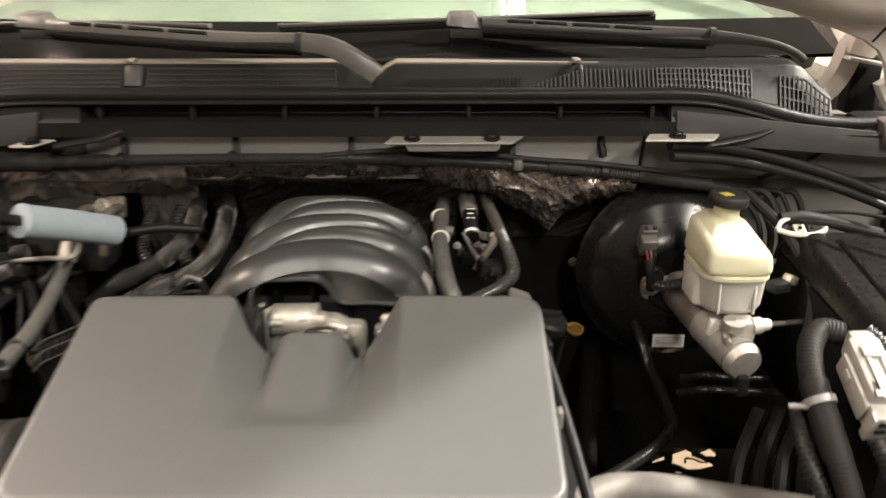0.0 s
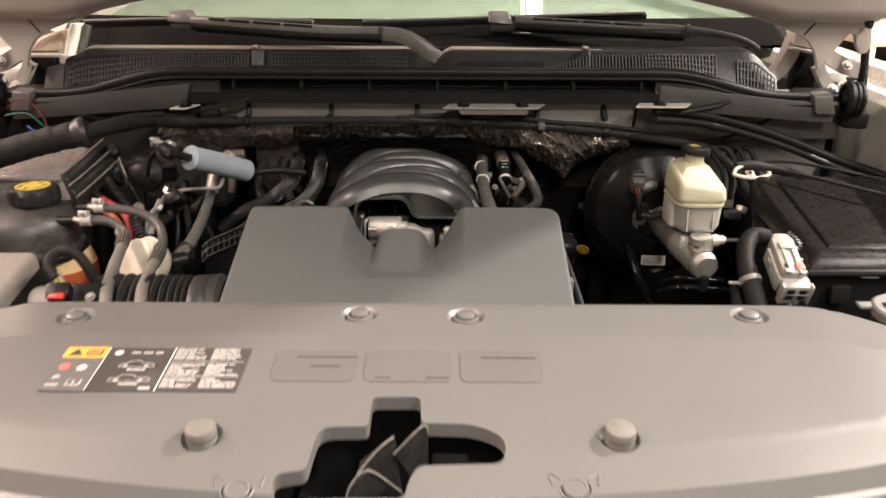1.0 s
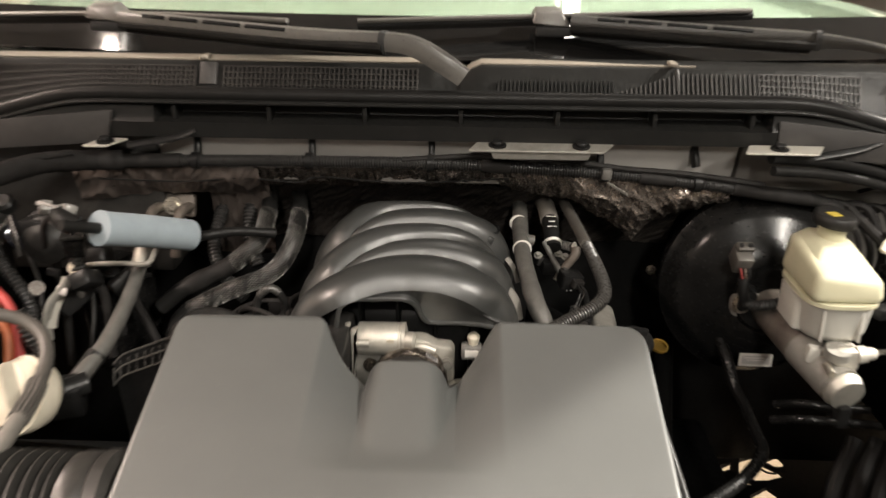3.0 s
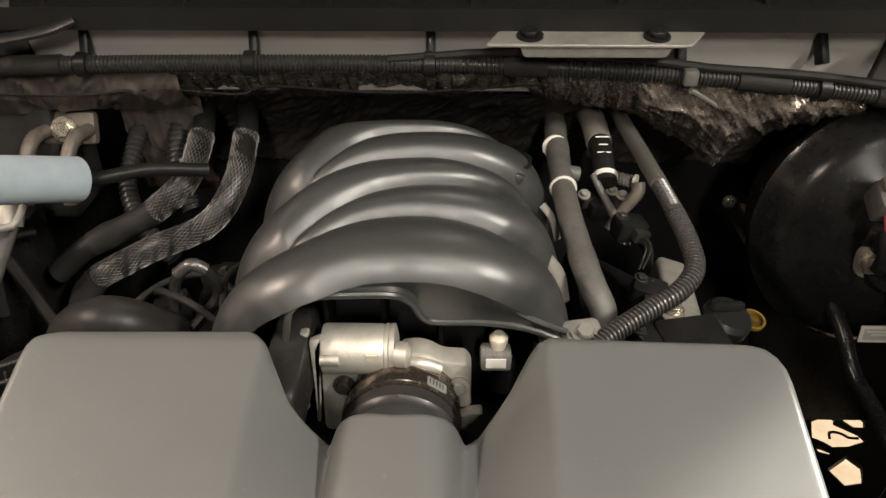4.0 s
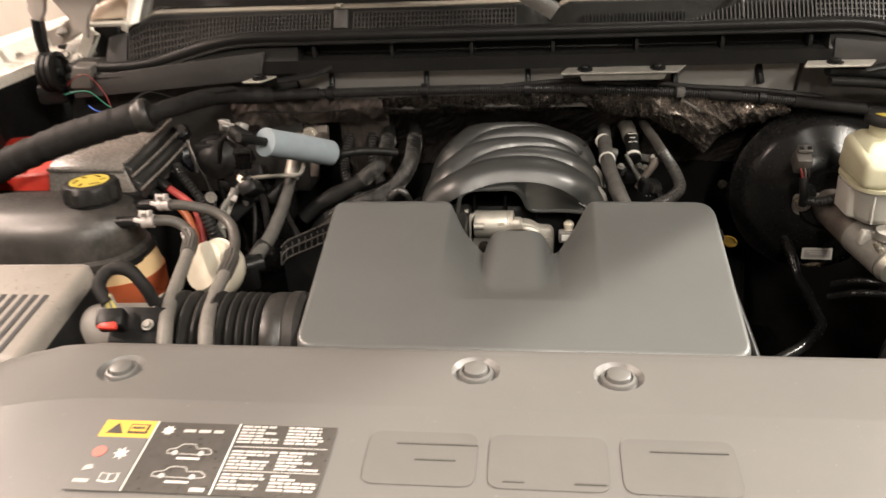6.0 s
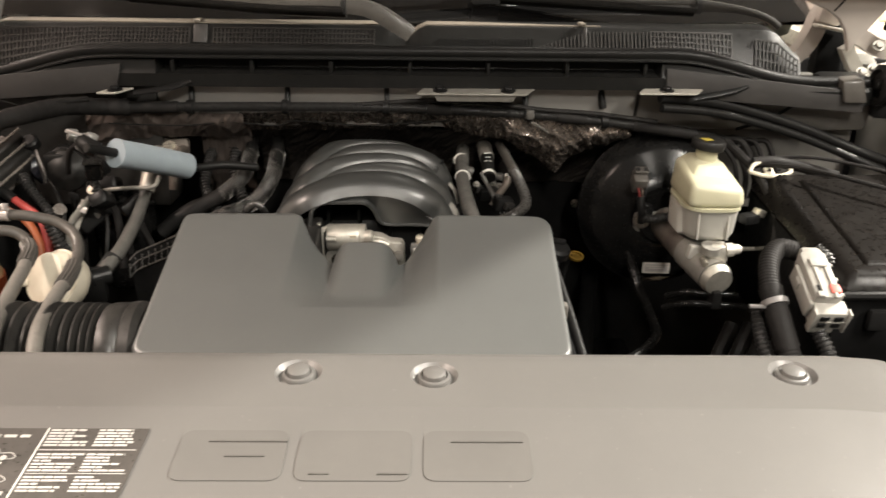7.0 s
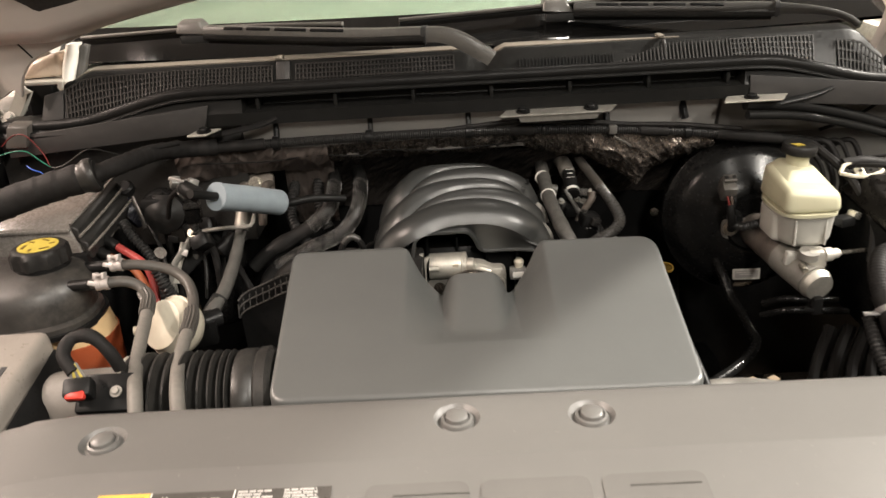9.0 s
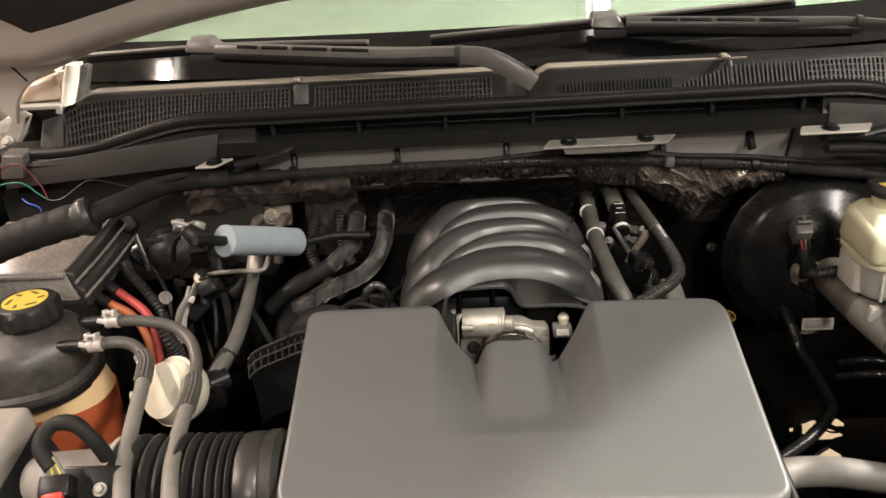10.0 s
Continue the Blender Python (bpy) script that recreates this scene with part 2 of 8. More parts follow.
def smooth01(a, b, x):
    t = min(1.0, max(0.0, (x - a) / (b - a)))
    return t * t * (3 - 2 * t)


def spline(pts, step):
    """Evenly spaced points along a Catmull-Rom curve through pts."""
    P = [Vector(p) for p in pts]
    if len(P) == 2:
        dense = [P[0].lerp(P[1], i / 40) for i in range(41)]
    else:
        E = [P[0] * 2 - P[1]] + P + [P[-1] * 2 - P[-2]]
        dense = []
        for i in range(1, len(E) - 2):
            a, b, c, d = E[i - 1:i + 3]
            for k in range(24):
                t = k / 24
                dense.append(0.5 * ((2 * b) + (c - a) * t + (2 * a - 5 * b + 4 * c - d) * t * t + (3 * b - a - 3 * c + d) * t ** 3))
        dense.append(P[-1])
    out, carry = [dense[0]], 0.0
    for a, b in zip(dense, dense[1:]):
        seg = (b - a).length
        while seg > 1e-9 and carry + seg >= step:
            f = (step - carry) / seg
            a = a.lerp(b, f)
            seg = (b - a).length
            out.append(a)
            carry = 0.0
        carry += seg
    if (out[-1] - dense[-1]).length > step * 0.3:
        out.append(dense[-1])
    return out


def rings_to_bm(rings, cap=True, closed=True):
    bm = bmesh.new()
    rows = [[bm.verts.new(p) for p in r] for r in rings]
    n = len(rows[0])
    for a, b in zip(rows, rows[1:]):
        for i in range(n if closed else n - 1):
            j = (i + 1) % n
            bm.faces.new((a[i], a[j], b[j], b[i]))
    if cap and closed:
        bm.faces.new(list(reversed(rows[0])))
        bm.faces.new(rows[-1])
    bmesh.ops.recalc_face_normals(bm, faces=bm.faces)
    return bm


def tube(pts, r, n=10, step=None, ribs=None, flat=1.0, cap=True, wob=0.0):
    """A round hose or rod along pts. r: radius or function of the share of the length. ribs: (pitch, depth)."""
    if ribs:
        step = ribs[0] / 4
    P = spline(pts, step or max(0.006, (r if not callable(r) else r(0)) * 0.9))
    N = len(P)
    rings = []
    up = None
    for i, p in enumerate(P):
        t = (P[min(N - 1, i + 1)] - P[max(0, i - 1)]).normalized()
        if up is None:
            up = t.orthogonal().normalized()
        up = (up - t * up.dot(t)).normalized()
        side = t.cross(up)
        rr = r(i / max(1, N - 1)) if callable(r) else r
        if ribs and i % 4 in (2, 3):
            rr -= ribs[1]
        if wob:
            rr *= 1 + wob * noise.noise(p * 60)
        rings.append([p + (up * math.cos(a) + side * math.sin(a) * flat) * rr for a in (2 * math.pi * k / n for k in range(n))])
    return rings_to_bm(rings, cap)


def lathe(profile, at, axis=(0, 0, 1), n=28):
    """profile: (radius, height) pairs, turned round axis through at."""
    q = Vector((0, 0, 1)).rotation_difference(Vector(axis).normalized()).to_matrix()
    rings = []
    for r, h in profile:
        r = max(r, 0.0002)
        rings.append([Vector(at) + q @ Vector((r * math.cos(a), r * math.sin(a), h)) for a in (2 * math.pi * k / n for k in range(n))])
    return rings_to_bm(rings)


def box(at, size, bevel=0.002, rot=(0, 0, 0), seg=2, taper=1.0):
    bm = bmesh.new()
    bmesh.ops.create_cube(bm, size=1.0)
    for v in bm.verts:
        if v.co.z > 0:
            v.co.x *= taper
            v.co.y *= taper
        v.co = Vector((v.co.x * size[0], v.co.y * size[1], v.co.z * size[2]))
    if bevel > 0:
        bmesh.ops.bevel(bm, geom=bm.edges[:], offset=min(bevel, min(size) * 0.45), segments=seg, affect="EDGES", profile=0.5)
    bmesh.ops.transform(bm, matrix=pose(*at, *rot), verts=bm.verts)
    return bm


def prism(outline, h, m=None, bevel=0.0, seg=2):
    """A flat outline in x and y, extruded from 0 to h, at the pose m."""
    bm = bmesh.new()
    f = bm.faces.new([bm.verts.new((x, y, 0)) for x, y in outline])
    r = bmesh.ops.extrude_face_region(bm, geom=[f])
    bmesh.ops.translate(bm, verts=[g for g in r["geom"] if isinstance(g, bmesh.types.BMVert)], vec=(0, 0, h))
    bmesh.ops.recalc_face_normals(bm, faces=bm.faces)
    if bevel:
        es = [e for e in bm.edges if len(e.link_faces) == 2 and e.calc_face_angle() > 0.5]
        bmesh.ops.bevel(bm, geom=es, offset=bevel, segments=seg, affect="EDGES", profile=0.5)
    if m is not None:
        bmesh.ops.transform(bm, matrix=m, verts=bm.verts)
    return bm


def hull8(a, b, bevel=0.003, seg=2):
    """A box from its four lower and four upper corners."""
    bm = bmesh.new()
    va, vb = [bm.verts.new(p) for p in a], [bm.verts.new(p) for p in b]
    bm.faces.new(va[::-1]), bm.faces.new(vb)
    for i in range(4):
        bm.faces.new((va[i], va[(i + 1) % 4], vb[(i + 1) % 4], vb[i]))
    bmesh.ops.recalc_face_normals(bm, faces=bm.faces)
    if bevel:
        bmesh.ops.bevel(bm, geom=bm.edges[:], offset=bevel, segments=seg, affect="EDGES", profile=0.5)
    return bm


def join(*bms):
    out = bmesh.new()
    for b in bms:
        me = bpy.data.meshes.new("tmp")
        b.to_mesh(me)
        out.from_mesh(me)
        bpy.data.meshes.remove(me)
        b.free()
    return out


def in_poly(px, py, poly):
    c = np.zeros(len(px), bool)
    n = len(poly)
    for i in range(n):
        x1, y1 = poly[i]
        x2, y2 = poly[(i + 1) % n]
        if y1 == y2:
            continue
        hit = ((y1 > py) != (y2 > py)) & (px < (x2 - x1) * (py - y1) / (y2 - y1) + x1)
        c ^= hit
    return c


def densify(poly, step):
    out = []
    for a, b in zip(poly, poly[1:] + poly[:1]):
        k = max(1, int(math.hypot(b[0] - a[0], b[1] - a[1]) / step))
        out += [(a[0] + (b[0] - a[0]) * i / k, a[1] + (b[1] - a[1]) * i / k) for i in range(k)]
    return out


def round_poly(poly, r, k=5):
    """Rounds the corners of an outline; r: radius or one for each corner."""
    out = []
    n = len(poly)
    for i in range(n):
        p, a, b = Vector(poly[i]), Vector(poly[i - 1]), Vector(poly[(i + 1) % n])
        rr = r[i] if isinstance(r, (list, tuple)) else r
        d = min(rr, (a - p).length * 0.48, (b - p).length * 0.48)
        if d < 1e-5:
            out.append(tuple(p))
            continue
        s, e = p + (a - p).normalized() * d, p + (b - p).normalized() * d
        for j in range(k + 1):
            t = j / k
            q = s * (1 - t) ** 2 + p * 2 * t * (1 - t) + e * t * t
            out.append((q.x, q.y))
    return out


def circle(x, y, r, n=28):
    return [(x + r * math.cos(2 * math.pi * k / n), y + r * math.sin(2 * math.pi * k / n)) for k in range(n)]


def sheet(outline, zf, step, holes=(), loops=(), skirt=0.012, hole_skirt=None, thick=True):
    """A moulded sheet over an outline with holes, its height from zf(x, y); its edges are folded down by skirt."""
    from mathutils.geometry import delaunay_2d_cdt
    outline = densify(outline, step)
    holes = [densify(h, step) for h in holes]
    pts, edges = [], []
    for lp in [outline, *holes, *[densify(q, step) for q in loops]]:
        k = len(pts)
        pts += lp
        edges += [(k + i, k + (i + 1) % len(lp)) for i in range(len(lp))]
    xs, ys = [p[0] for p in outline], [p[1] for p in outline]
    nx, ny = int((max(xs) - min(xs)) / step), int((max(ys) - min(ys)) / step)
    g = np.array([(min(xs) + (i + 0.5 * (j % 2)) * step, min(ys) + j * step) for j in range(ny + 1) for i in range(nx + 1)])
    keep = in_poly(g[:, 0], g[:, 1], outline)
    for h in holes:
        keep &= ~in_poly(g[:, 0], g[:, 1], h)
    pts += [tuple(p) for p in g[keep]]
    vs, _, fs, *_ = delaunay_2d_cdt([Vector(p) for p in pts], edges, [], 0, 1e-5)
    tri = np.array([tuple(f) for f in fs])
    vx = np.array([tuple(v) for v in vs])
    cen = vx[tri].mean(1)
    ok = in_poly(cen[:, 0], cen[:, 1], outline)
    for h in holes:
        ok &= ~in_poly(cen[:, 0], cen[:, 1], h)
    bm = bmesh.new()
    bv = [bm.verts.new((x, y, zf(x, y))) for x, y in vx]
    for a, b, c in tri[ok]:
        try:
            bm.faces.new((bv[a], bv[b], bv[c]))
        except ValueError:
            pass
    bmesh.ops.delete(bm, geom=[v for v in bm.verts if not v.link_faces], context="VERTS")
    bmesh.ops.recalc_face_normals(bm, faces=bm.faces)
    if sum(f.normal.z for f in bm.faces) < 0:
        bmesh.ops.reverse_faces(bm, faces=bm.faces)
    if skirt:
        rim = [e for e in bm.edges if len(e.link_faces) == 1]
        r = bmesh.ops.extrude_edge_only(bm, edges=rim)
        bmesh.ops.translate(bm, verts=[q for q in r["geom"] if isinstance(q, bmesh.types.BMVert)], vec=(0, 0, -skirt))
    return bm


BASE = {}


def finish(bm, name, mat, sharp=38):
    me = bpy.data.meshes.new(name)
    bm.to_mesh(me)
    bm.free()
    me.materials.append(mat)
    me.polygons.foreach_set("use_smooth", [True] * len(me.polygons))
    me.set_sharp_from_angle(angle=radians(sharp))
    return me


def thing(name, at, label, category, group="", kind=""):
    ob = new(name)
    ob.location = at
    ob.empty_display_size = 0.02
    BASE[ob.name] = Vector(at)
    return tagged(ob, label, category, group, kind)


def part(name, bm, mat, parent, label="", sharp=38):
    o = BASE[parent.name]
    bmesh.ops.translate(bm, verts=bm.verts, vec=-o)
    ob = new(name, finish(bm, name, mat, sharp))
    ob.parent = parent
    BASE[ob.name] = o
    return tagged(ob, label)


def solo(name, bm, mat, label, category, group="", kind=""):
    lo = [min(v.co[i] for v in bm.verts) for i in range(3)]
    hi = [max(v.co[i] for v in bm.verts) for i in range(3)]
    o = Vector(((lo[0] + hi[0]) / 2, (lo[1] + hi[1]) / 2, lo[2]))
    bmesh.ops.translate(bm, verts=bm.verts, vec=-o)
    ob = new(name, finish(bm, name, mat))
    ob.location = o
    BASE[ob.name] = o
    return tagged(ob, label, category, group, kind)


def bolt(at, axis, r=0.006, h=0.005, washer=True):
    q = Vector((0, 0, 1)).rotation_difference(Vector(axis).normalized()).to_matrix()
    m = Matrix.Translation(at) @ q.to_4x4()
    hexa = [(r * math.cos(math.pi / 3 * k), r * math.sin(math.pi / 3 * k)) for k in range(6)]
    b = prism(hexa, h, m, bevel=r * 0.12, seg=1)
    return join(b, lathe([(0, -0.001), (r * 1.5, -0.001), (r * 1.5, 0.001), (0, 0.001)], at, axis, 16)) if washer else b

# ---- the workshop ----
solo("floor", box((0, 1, -0.05), (9.0, 14.0, 0.1), 0), CONCRETE, "pale sealed concrete workshop floor", "floor", kind="structure")
# ceiling is out of view; its dark colour lowers the fill light
solo("ceiling", box((0, 1, 3.45), (9.0, 14.0, 0.1), 0), CEILING, "unseen workshop ceiling, darkened to cut bounced light", "ceiling", kind="structure")
# unseen east and south walls are darkened to cut bounce; west and north stay white
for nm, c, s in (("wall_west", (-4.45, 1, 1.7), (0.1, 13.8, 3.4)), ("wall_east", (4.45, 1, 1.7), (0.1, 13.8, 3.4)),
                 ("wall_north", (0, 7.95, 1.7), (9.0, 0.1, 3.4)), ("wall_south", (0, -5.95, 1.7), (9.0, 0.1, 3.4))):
    solo(nm, box(c, s, 0), WHITE_WALL if nm in ("wall_west", "wall_north") else WALL_PAINT, "painted workshop wall, darkened where unseen to cut bounced light", "wall", kind="structure")


def strip_fixture(x, y, long=1.4):
    t = thing("ceiling_light", (x, y, 3.4), "long white fluorescent strip fixture, drawn over inferred and added lamps alike", "ceiling light", "workshop strip lights")
    part("housing", box((x, y, 3.365), (0.2, long, 0.07), 0.008), CEILING, t)
    for s in (-1, 1):
        part("tube", tube([(x + 0.05 * s, y - long / 2 + 0.05, 3.315), (x + 0.05 * s, y + long / 2 - 0.05, 3.315)], 0.013, 10, 0.3), DIFFUSER, t, "glowing fluorescent tube")


# the added fill lamps get a fixture too
for lx, ly, watts in LAMPS:
    strip_fixture(lx, ly, 0.32 if lx > 2.5 or 2 < ly < 2.4 else 0.85 if 2 < ly < 4 else 1.4)


def storage_shelf(x, y):
    t = thing("storage_shelf", (x, y, 0), "cream painted steel storage shelf against the wall", "shelf")
    for sx in (-0.9, 0.9):
        for sy in (-0.22, 0.22):
            part("post", box((x + sx, y + sy, 0.95), (0.05, 0.05, 1.9), 0.004), SHELF, t)
    for k in range(8):
        part("shelf_board", box((x, y, 0.35 + 0.2 * k), (1.8, 0.5, 0.06 if k % 2 else 0.1), 0.006), SHELF, t)
    part("back_panel", box((x, y + 0.24, 0.95), (1.8, 0.012, 1.9), 0.002), CABIN, t, "dark back panel")


storage_shelf(2.75, 3.3)

# ---- truck body round the bay ----
def hood():
    t = thing("hood", (0, 1.15, 1.3), "raised hood with pale painted inner frame and black felt pad", "hood")
    d = Vector((0, -0.70, 0.714))

    def edge(x, dy=0.0):
        return Vector((x, 1.15 + dy, 1.445 - 0.2 * min(abs(x), 0.66) ** 2))

    nrm = Vector((0, -0.714, -0.70))
    xs = [-0.826 + 1.652 * i / 40 for i in range(41)]

    def pt(x, v, off):
        bulge = -0.012 * math.sin(math.pi * min(1, v / 0.08)) if v < 0.08 else 0
        return edge(x) + d * (v * 1.22) + nrm * (off - bulge)

    vs = [0, 0.008, 0.02, 0.035, 0.05, 0.07, 0.1, 0.2, 0.4, 0.6, 0.8, 1.0]
    rings = []
    for x in xs:
        lower = [pt(x, v, 0.012 * math.sin(math.pi * min(1.0, v / 0.075)) if v < 0.075 else 0.0) for v in vs]
        upper = [pt(x, v, -0.035 - 0.03 * (1 - (x / 0.826) ** 2)) for v in reversed(vs)]
        rings.append(lower + upper)
    part("panel", rings_to_bm(rings), HOOD_PAINT, t, "pale painted hood shell with rounded rim")
    rows = []
    for i in range(33):
        x = -0.74 + 1.48 * i / 32
        lo = 0.020 + 0.022 * smooth01(0.40, 0.62, abs(x)) + 0.09 * smooth01(0.62, 0.74, abs(x))
        col = [pt(x, lo + (0.92 - lo) * k / 8, 0.010 if 0 < k < 8 and 0 < i < 32 else 0.0) for k in range(9)]
        rows.append(col)
    part("insulation_pad", rings_to_bm(rows, cap=False, closed=False), PAD, t, "black felt insulation pad")
    for s in (-1, 1):
        prongs = [(0.60, 1.50), (0.60, 1.372), (0.66, 1.352), (0.700, 1.337), (0.720, 1.324), (0.734, 1.305), (0.740, 1.288), (0.744, 1.272), (0.752, 1.284), (0.762, 1.297), (0.778, 1.319), (0.790, 1.336), (0.797, 1.341),
                  (0.804, 1.334), (0.809, 1.317), (0.819, 1.302), (0.830, 1.302), (0.837, 1.320), (0.828, 1.37), (0.826, 1.50)]
        o = [(s * a, b) for a, b in prongs]
        part("corner_flange", prism(o if s > 0 else o[::-1], 0.012, pose(0, 1.160, 0, 90, 0, 0), 0.002), HOOD_PAINT, t, "two-pronged painted corner flange")
        part("crease", tube([(s * 0.763, 1.1475, 1.406), (s * 0.740, 1.1475, 1.374), (s * 0.724, 1.1475, 1.356), (s * 0.708, 1.1475, 1.336)], 0.0014, 6, 0.006), CHASSIS, t, "dark seam line")
        part("roller_arm", tube([(s * 0.828, 1.150, 1.305), (s * 0.834, 1.155, 1.275), (s * 0.838, 1.165, 1.240)], 0.007, 10, 0.006), RUBBER, t, "black rubber roller arm")
        part("rubber_stop", lathe([(0, 0), (0.008, 0), (0.008, 0.02), (0.005, 0.026), (0, 0.026)], edge(s * 0.812) + d * 0.02, (0, -0.714, -0.70), 12), RUBBER, t)


hood()


def hood_hinge(s):
    t = thing("hood_hinge", (s * 0.80, 1.28, 1.19), "pale painted steel hood hinge beside the cowl", "hinge", "hood hinges")

    def strap(pts, w, th, name, mat, label=""):
        """A bent flat bar: w across x and z of the view, th thick."""
        P = spline(pts, 0.006)
        rings = []
        for i, p in enumerate(P):
            d = (P[min(len(P) - 1, i + 1)] - P[max(0, i - 1)]).normalized()
            side = d.cross(V(0, 1, 0)).normalized()
            ww = w(i / (len(P) - 1)) if callable(w) else w
            rings.append([p + side * ww, p + side * ww + V(0, th, 0), p - side * ww + V(0, th, 0), p - side * ww])
        part(name, rings_to_bm(rings), mat, t, label)
    if s > 0:
        strap([(s * 0.700, 1.235, 1.245), (s * 0.722, 1.248, 1.262), (s * 0.742, 1.262, 1.290), (s * 0.752, 1.268, 1.318), (s * 0.768, 1.272, 1.330)], lambda u: 0.011 + 0.003 * math.sin(3 * u), 0.030, "swan_arm", HOOD_PAINT)
        part("pivot_block", box((s * 0.760, 1.275, 1.316), (0.045, 0.04, 0.030), 0.008, (0, s * 12, 0)), HOOD_PAINT, t)
        part("cover_cap", box((s * 0.762, 1.258, 1.296), (0.060, 0.030, 0.006), 0.002, (0, s * 10, 0)), PALE_STEEL, t)
    else:
        part("pillar_corner", hull8([(-0.766, 1.190, 1.294), (-0.690, 1.194, 1.296), (-0.690, 1.250, 1.296), (-0.766, 1.250, 1.294)],
                                    [(-0.742, 1.206, 1.322), (-0.696, 1.204, 1.335), (-0.696, 1.260, 1.335), (-0.742, 1.260, 1.322)], 0.008, 3), BODY_TAN, t, "white pillar corner with warm light put into its tan colour")
        part("cover_cap", box((-0.728, 1.192, 1.290), (0.086, 0.030, 0.006), 0.002, (4, 0, 0)), PALE_STEEL, t, "pale flat ledge")
        part("ledge_hook", box((-0.690, 1.180, 1.285), (0.008, 0.008, 0.014), 0.002, (0, 20, 0)), PALE_STEEL, t)
        rings = []
        for k in range(9):
            u = k / 8
            c = V(-0.685 + 0.014 * u, 1.196 + 0.018 * u, 1.288 + 0.058 * u)
            w = 0.011 - 0.002 * abs(2 * u - 1)
            rings.append([c + V(w * math.cos(q), -0.010 * math.sin(q), 0) for q in (0.0, 0.5, 1.0, 1.57, 2.1, 2.6, 3.14)] + [c + V(-w, 0.02, 0), c + V(w, 0.02, 0)])
        # near-white colour stands in for the glare on this trim
        part("glass_edge_moulding", rings_to_bm(rings), GLARE_WHITE, t, "glass edge moulding with its glare painted white")
        part("seal_strip", hull8([(-0.674, 1.204, 1.290), (-0.662, 1.207, 1.294), (-0.662, 1.226, 1.294), (-0.674, 1.222, 1.290)],
                                 [(-0.661, 1.222, 1.343), (-0.650, 1.226, 1.340), (-0.650, 1.240, 1.340), (-0.661, 1.240, 1.343)], 0.002), TAPE_GREY, t, "grey seal strip")
    # near-black box stands in for the shade between arm and link
    part("gap_plate", box((s * 0.785, 1.30, 1.255), (0.05, 0.03, 0.09), 0.006), CHASSIS, t, "dark plate put in for the shaded gap behind the arm")
    strap([(s * 0.788, 1.235, 1.268), (s * 0.803, 1.238, 1.245), (s * 0.822, 1.240, 1.222), (s * 0.842, 1.235, 1.205)], 0.010, 0.02, "link_arm", PALE_STEEL, "worn bare metal link")
    strap([(s * 0.812, 1.255, 1.285), (s * 0.832, 1.258, 1.275), (s * 0.855, 1.258, 1.262), (s * 0.880, 1.255, 1.255)], 0.014, 0.02, "upper_link", HOOD_PAINT)
    part("bracket", hull8([(s * 0.825, 1.24, 1.20), (s * 0.875, 1.24, 1.20), (s * 0.895, 1.33, 1.215), (s * 0.835, 1.33, 1.215)],
                          [(s * 0.832, 1.245, 1.222), (s * 0.862, 1.245, 1.222), (s * 0.880, 1.32, 1.245), (s * 0.842, 1.32, 1.245)], 0.004), ALU_DULL, t)
    part("black_stay", box((s * 0.872, 1.225, 1.265), (0.012, 0.016, 0.12), 0.004, (0, -s * 6, 0)), RUBBER, t)
    for p in ((s * 0.822, 1.234, 1.224), (s * 0.850, 1.250, 1.268), (s * 0.846, 1.243, 1.228)):
        part("bolt", bolt(p, (0, -0.8, 0.6), 0.007, 0.006), ALU_DULL, t)
    # ribbed rubber stop wheel below the hinge
    part("buffer_disc", lathe([(0, 0), (0.028, 0), (0.034, 0.003), (0.034, 0.008), (0.031, 0.010), (0.034, 0.012), (0.034, 0.017), (0.031, 0.019), (0.034, 0.021), (0.034, 0.028), (0.026, 0.032), (0.022, 0.026), (0.010, 0.026), (0.008, 0.032), (0, 0.032)],
                              (s * 0.838, 1.155, 1.216), (-s, 0.02, 0.05), 32), RUBBER, t, "ribbed black rubber disc")
    part("lower_bracket", box((s * 0.845, 1.175, 1.175), (0.05, 0.03, 0.035), 0.008, (0, 0, -s * 20)), RUBBER, t)


hood_hinge(-1)
hood_hinge(1)


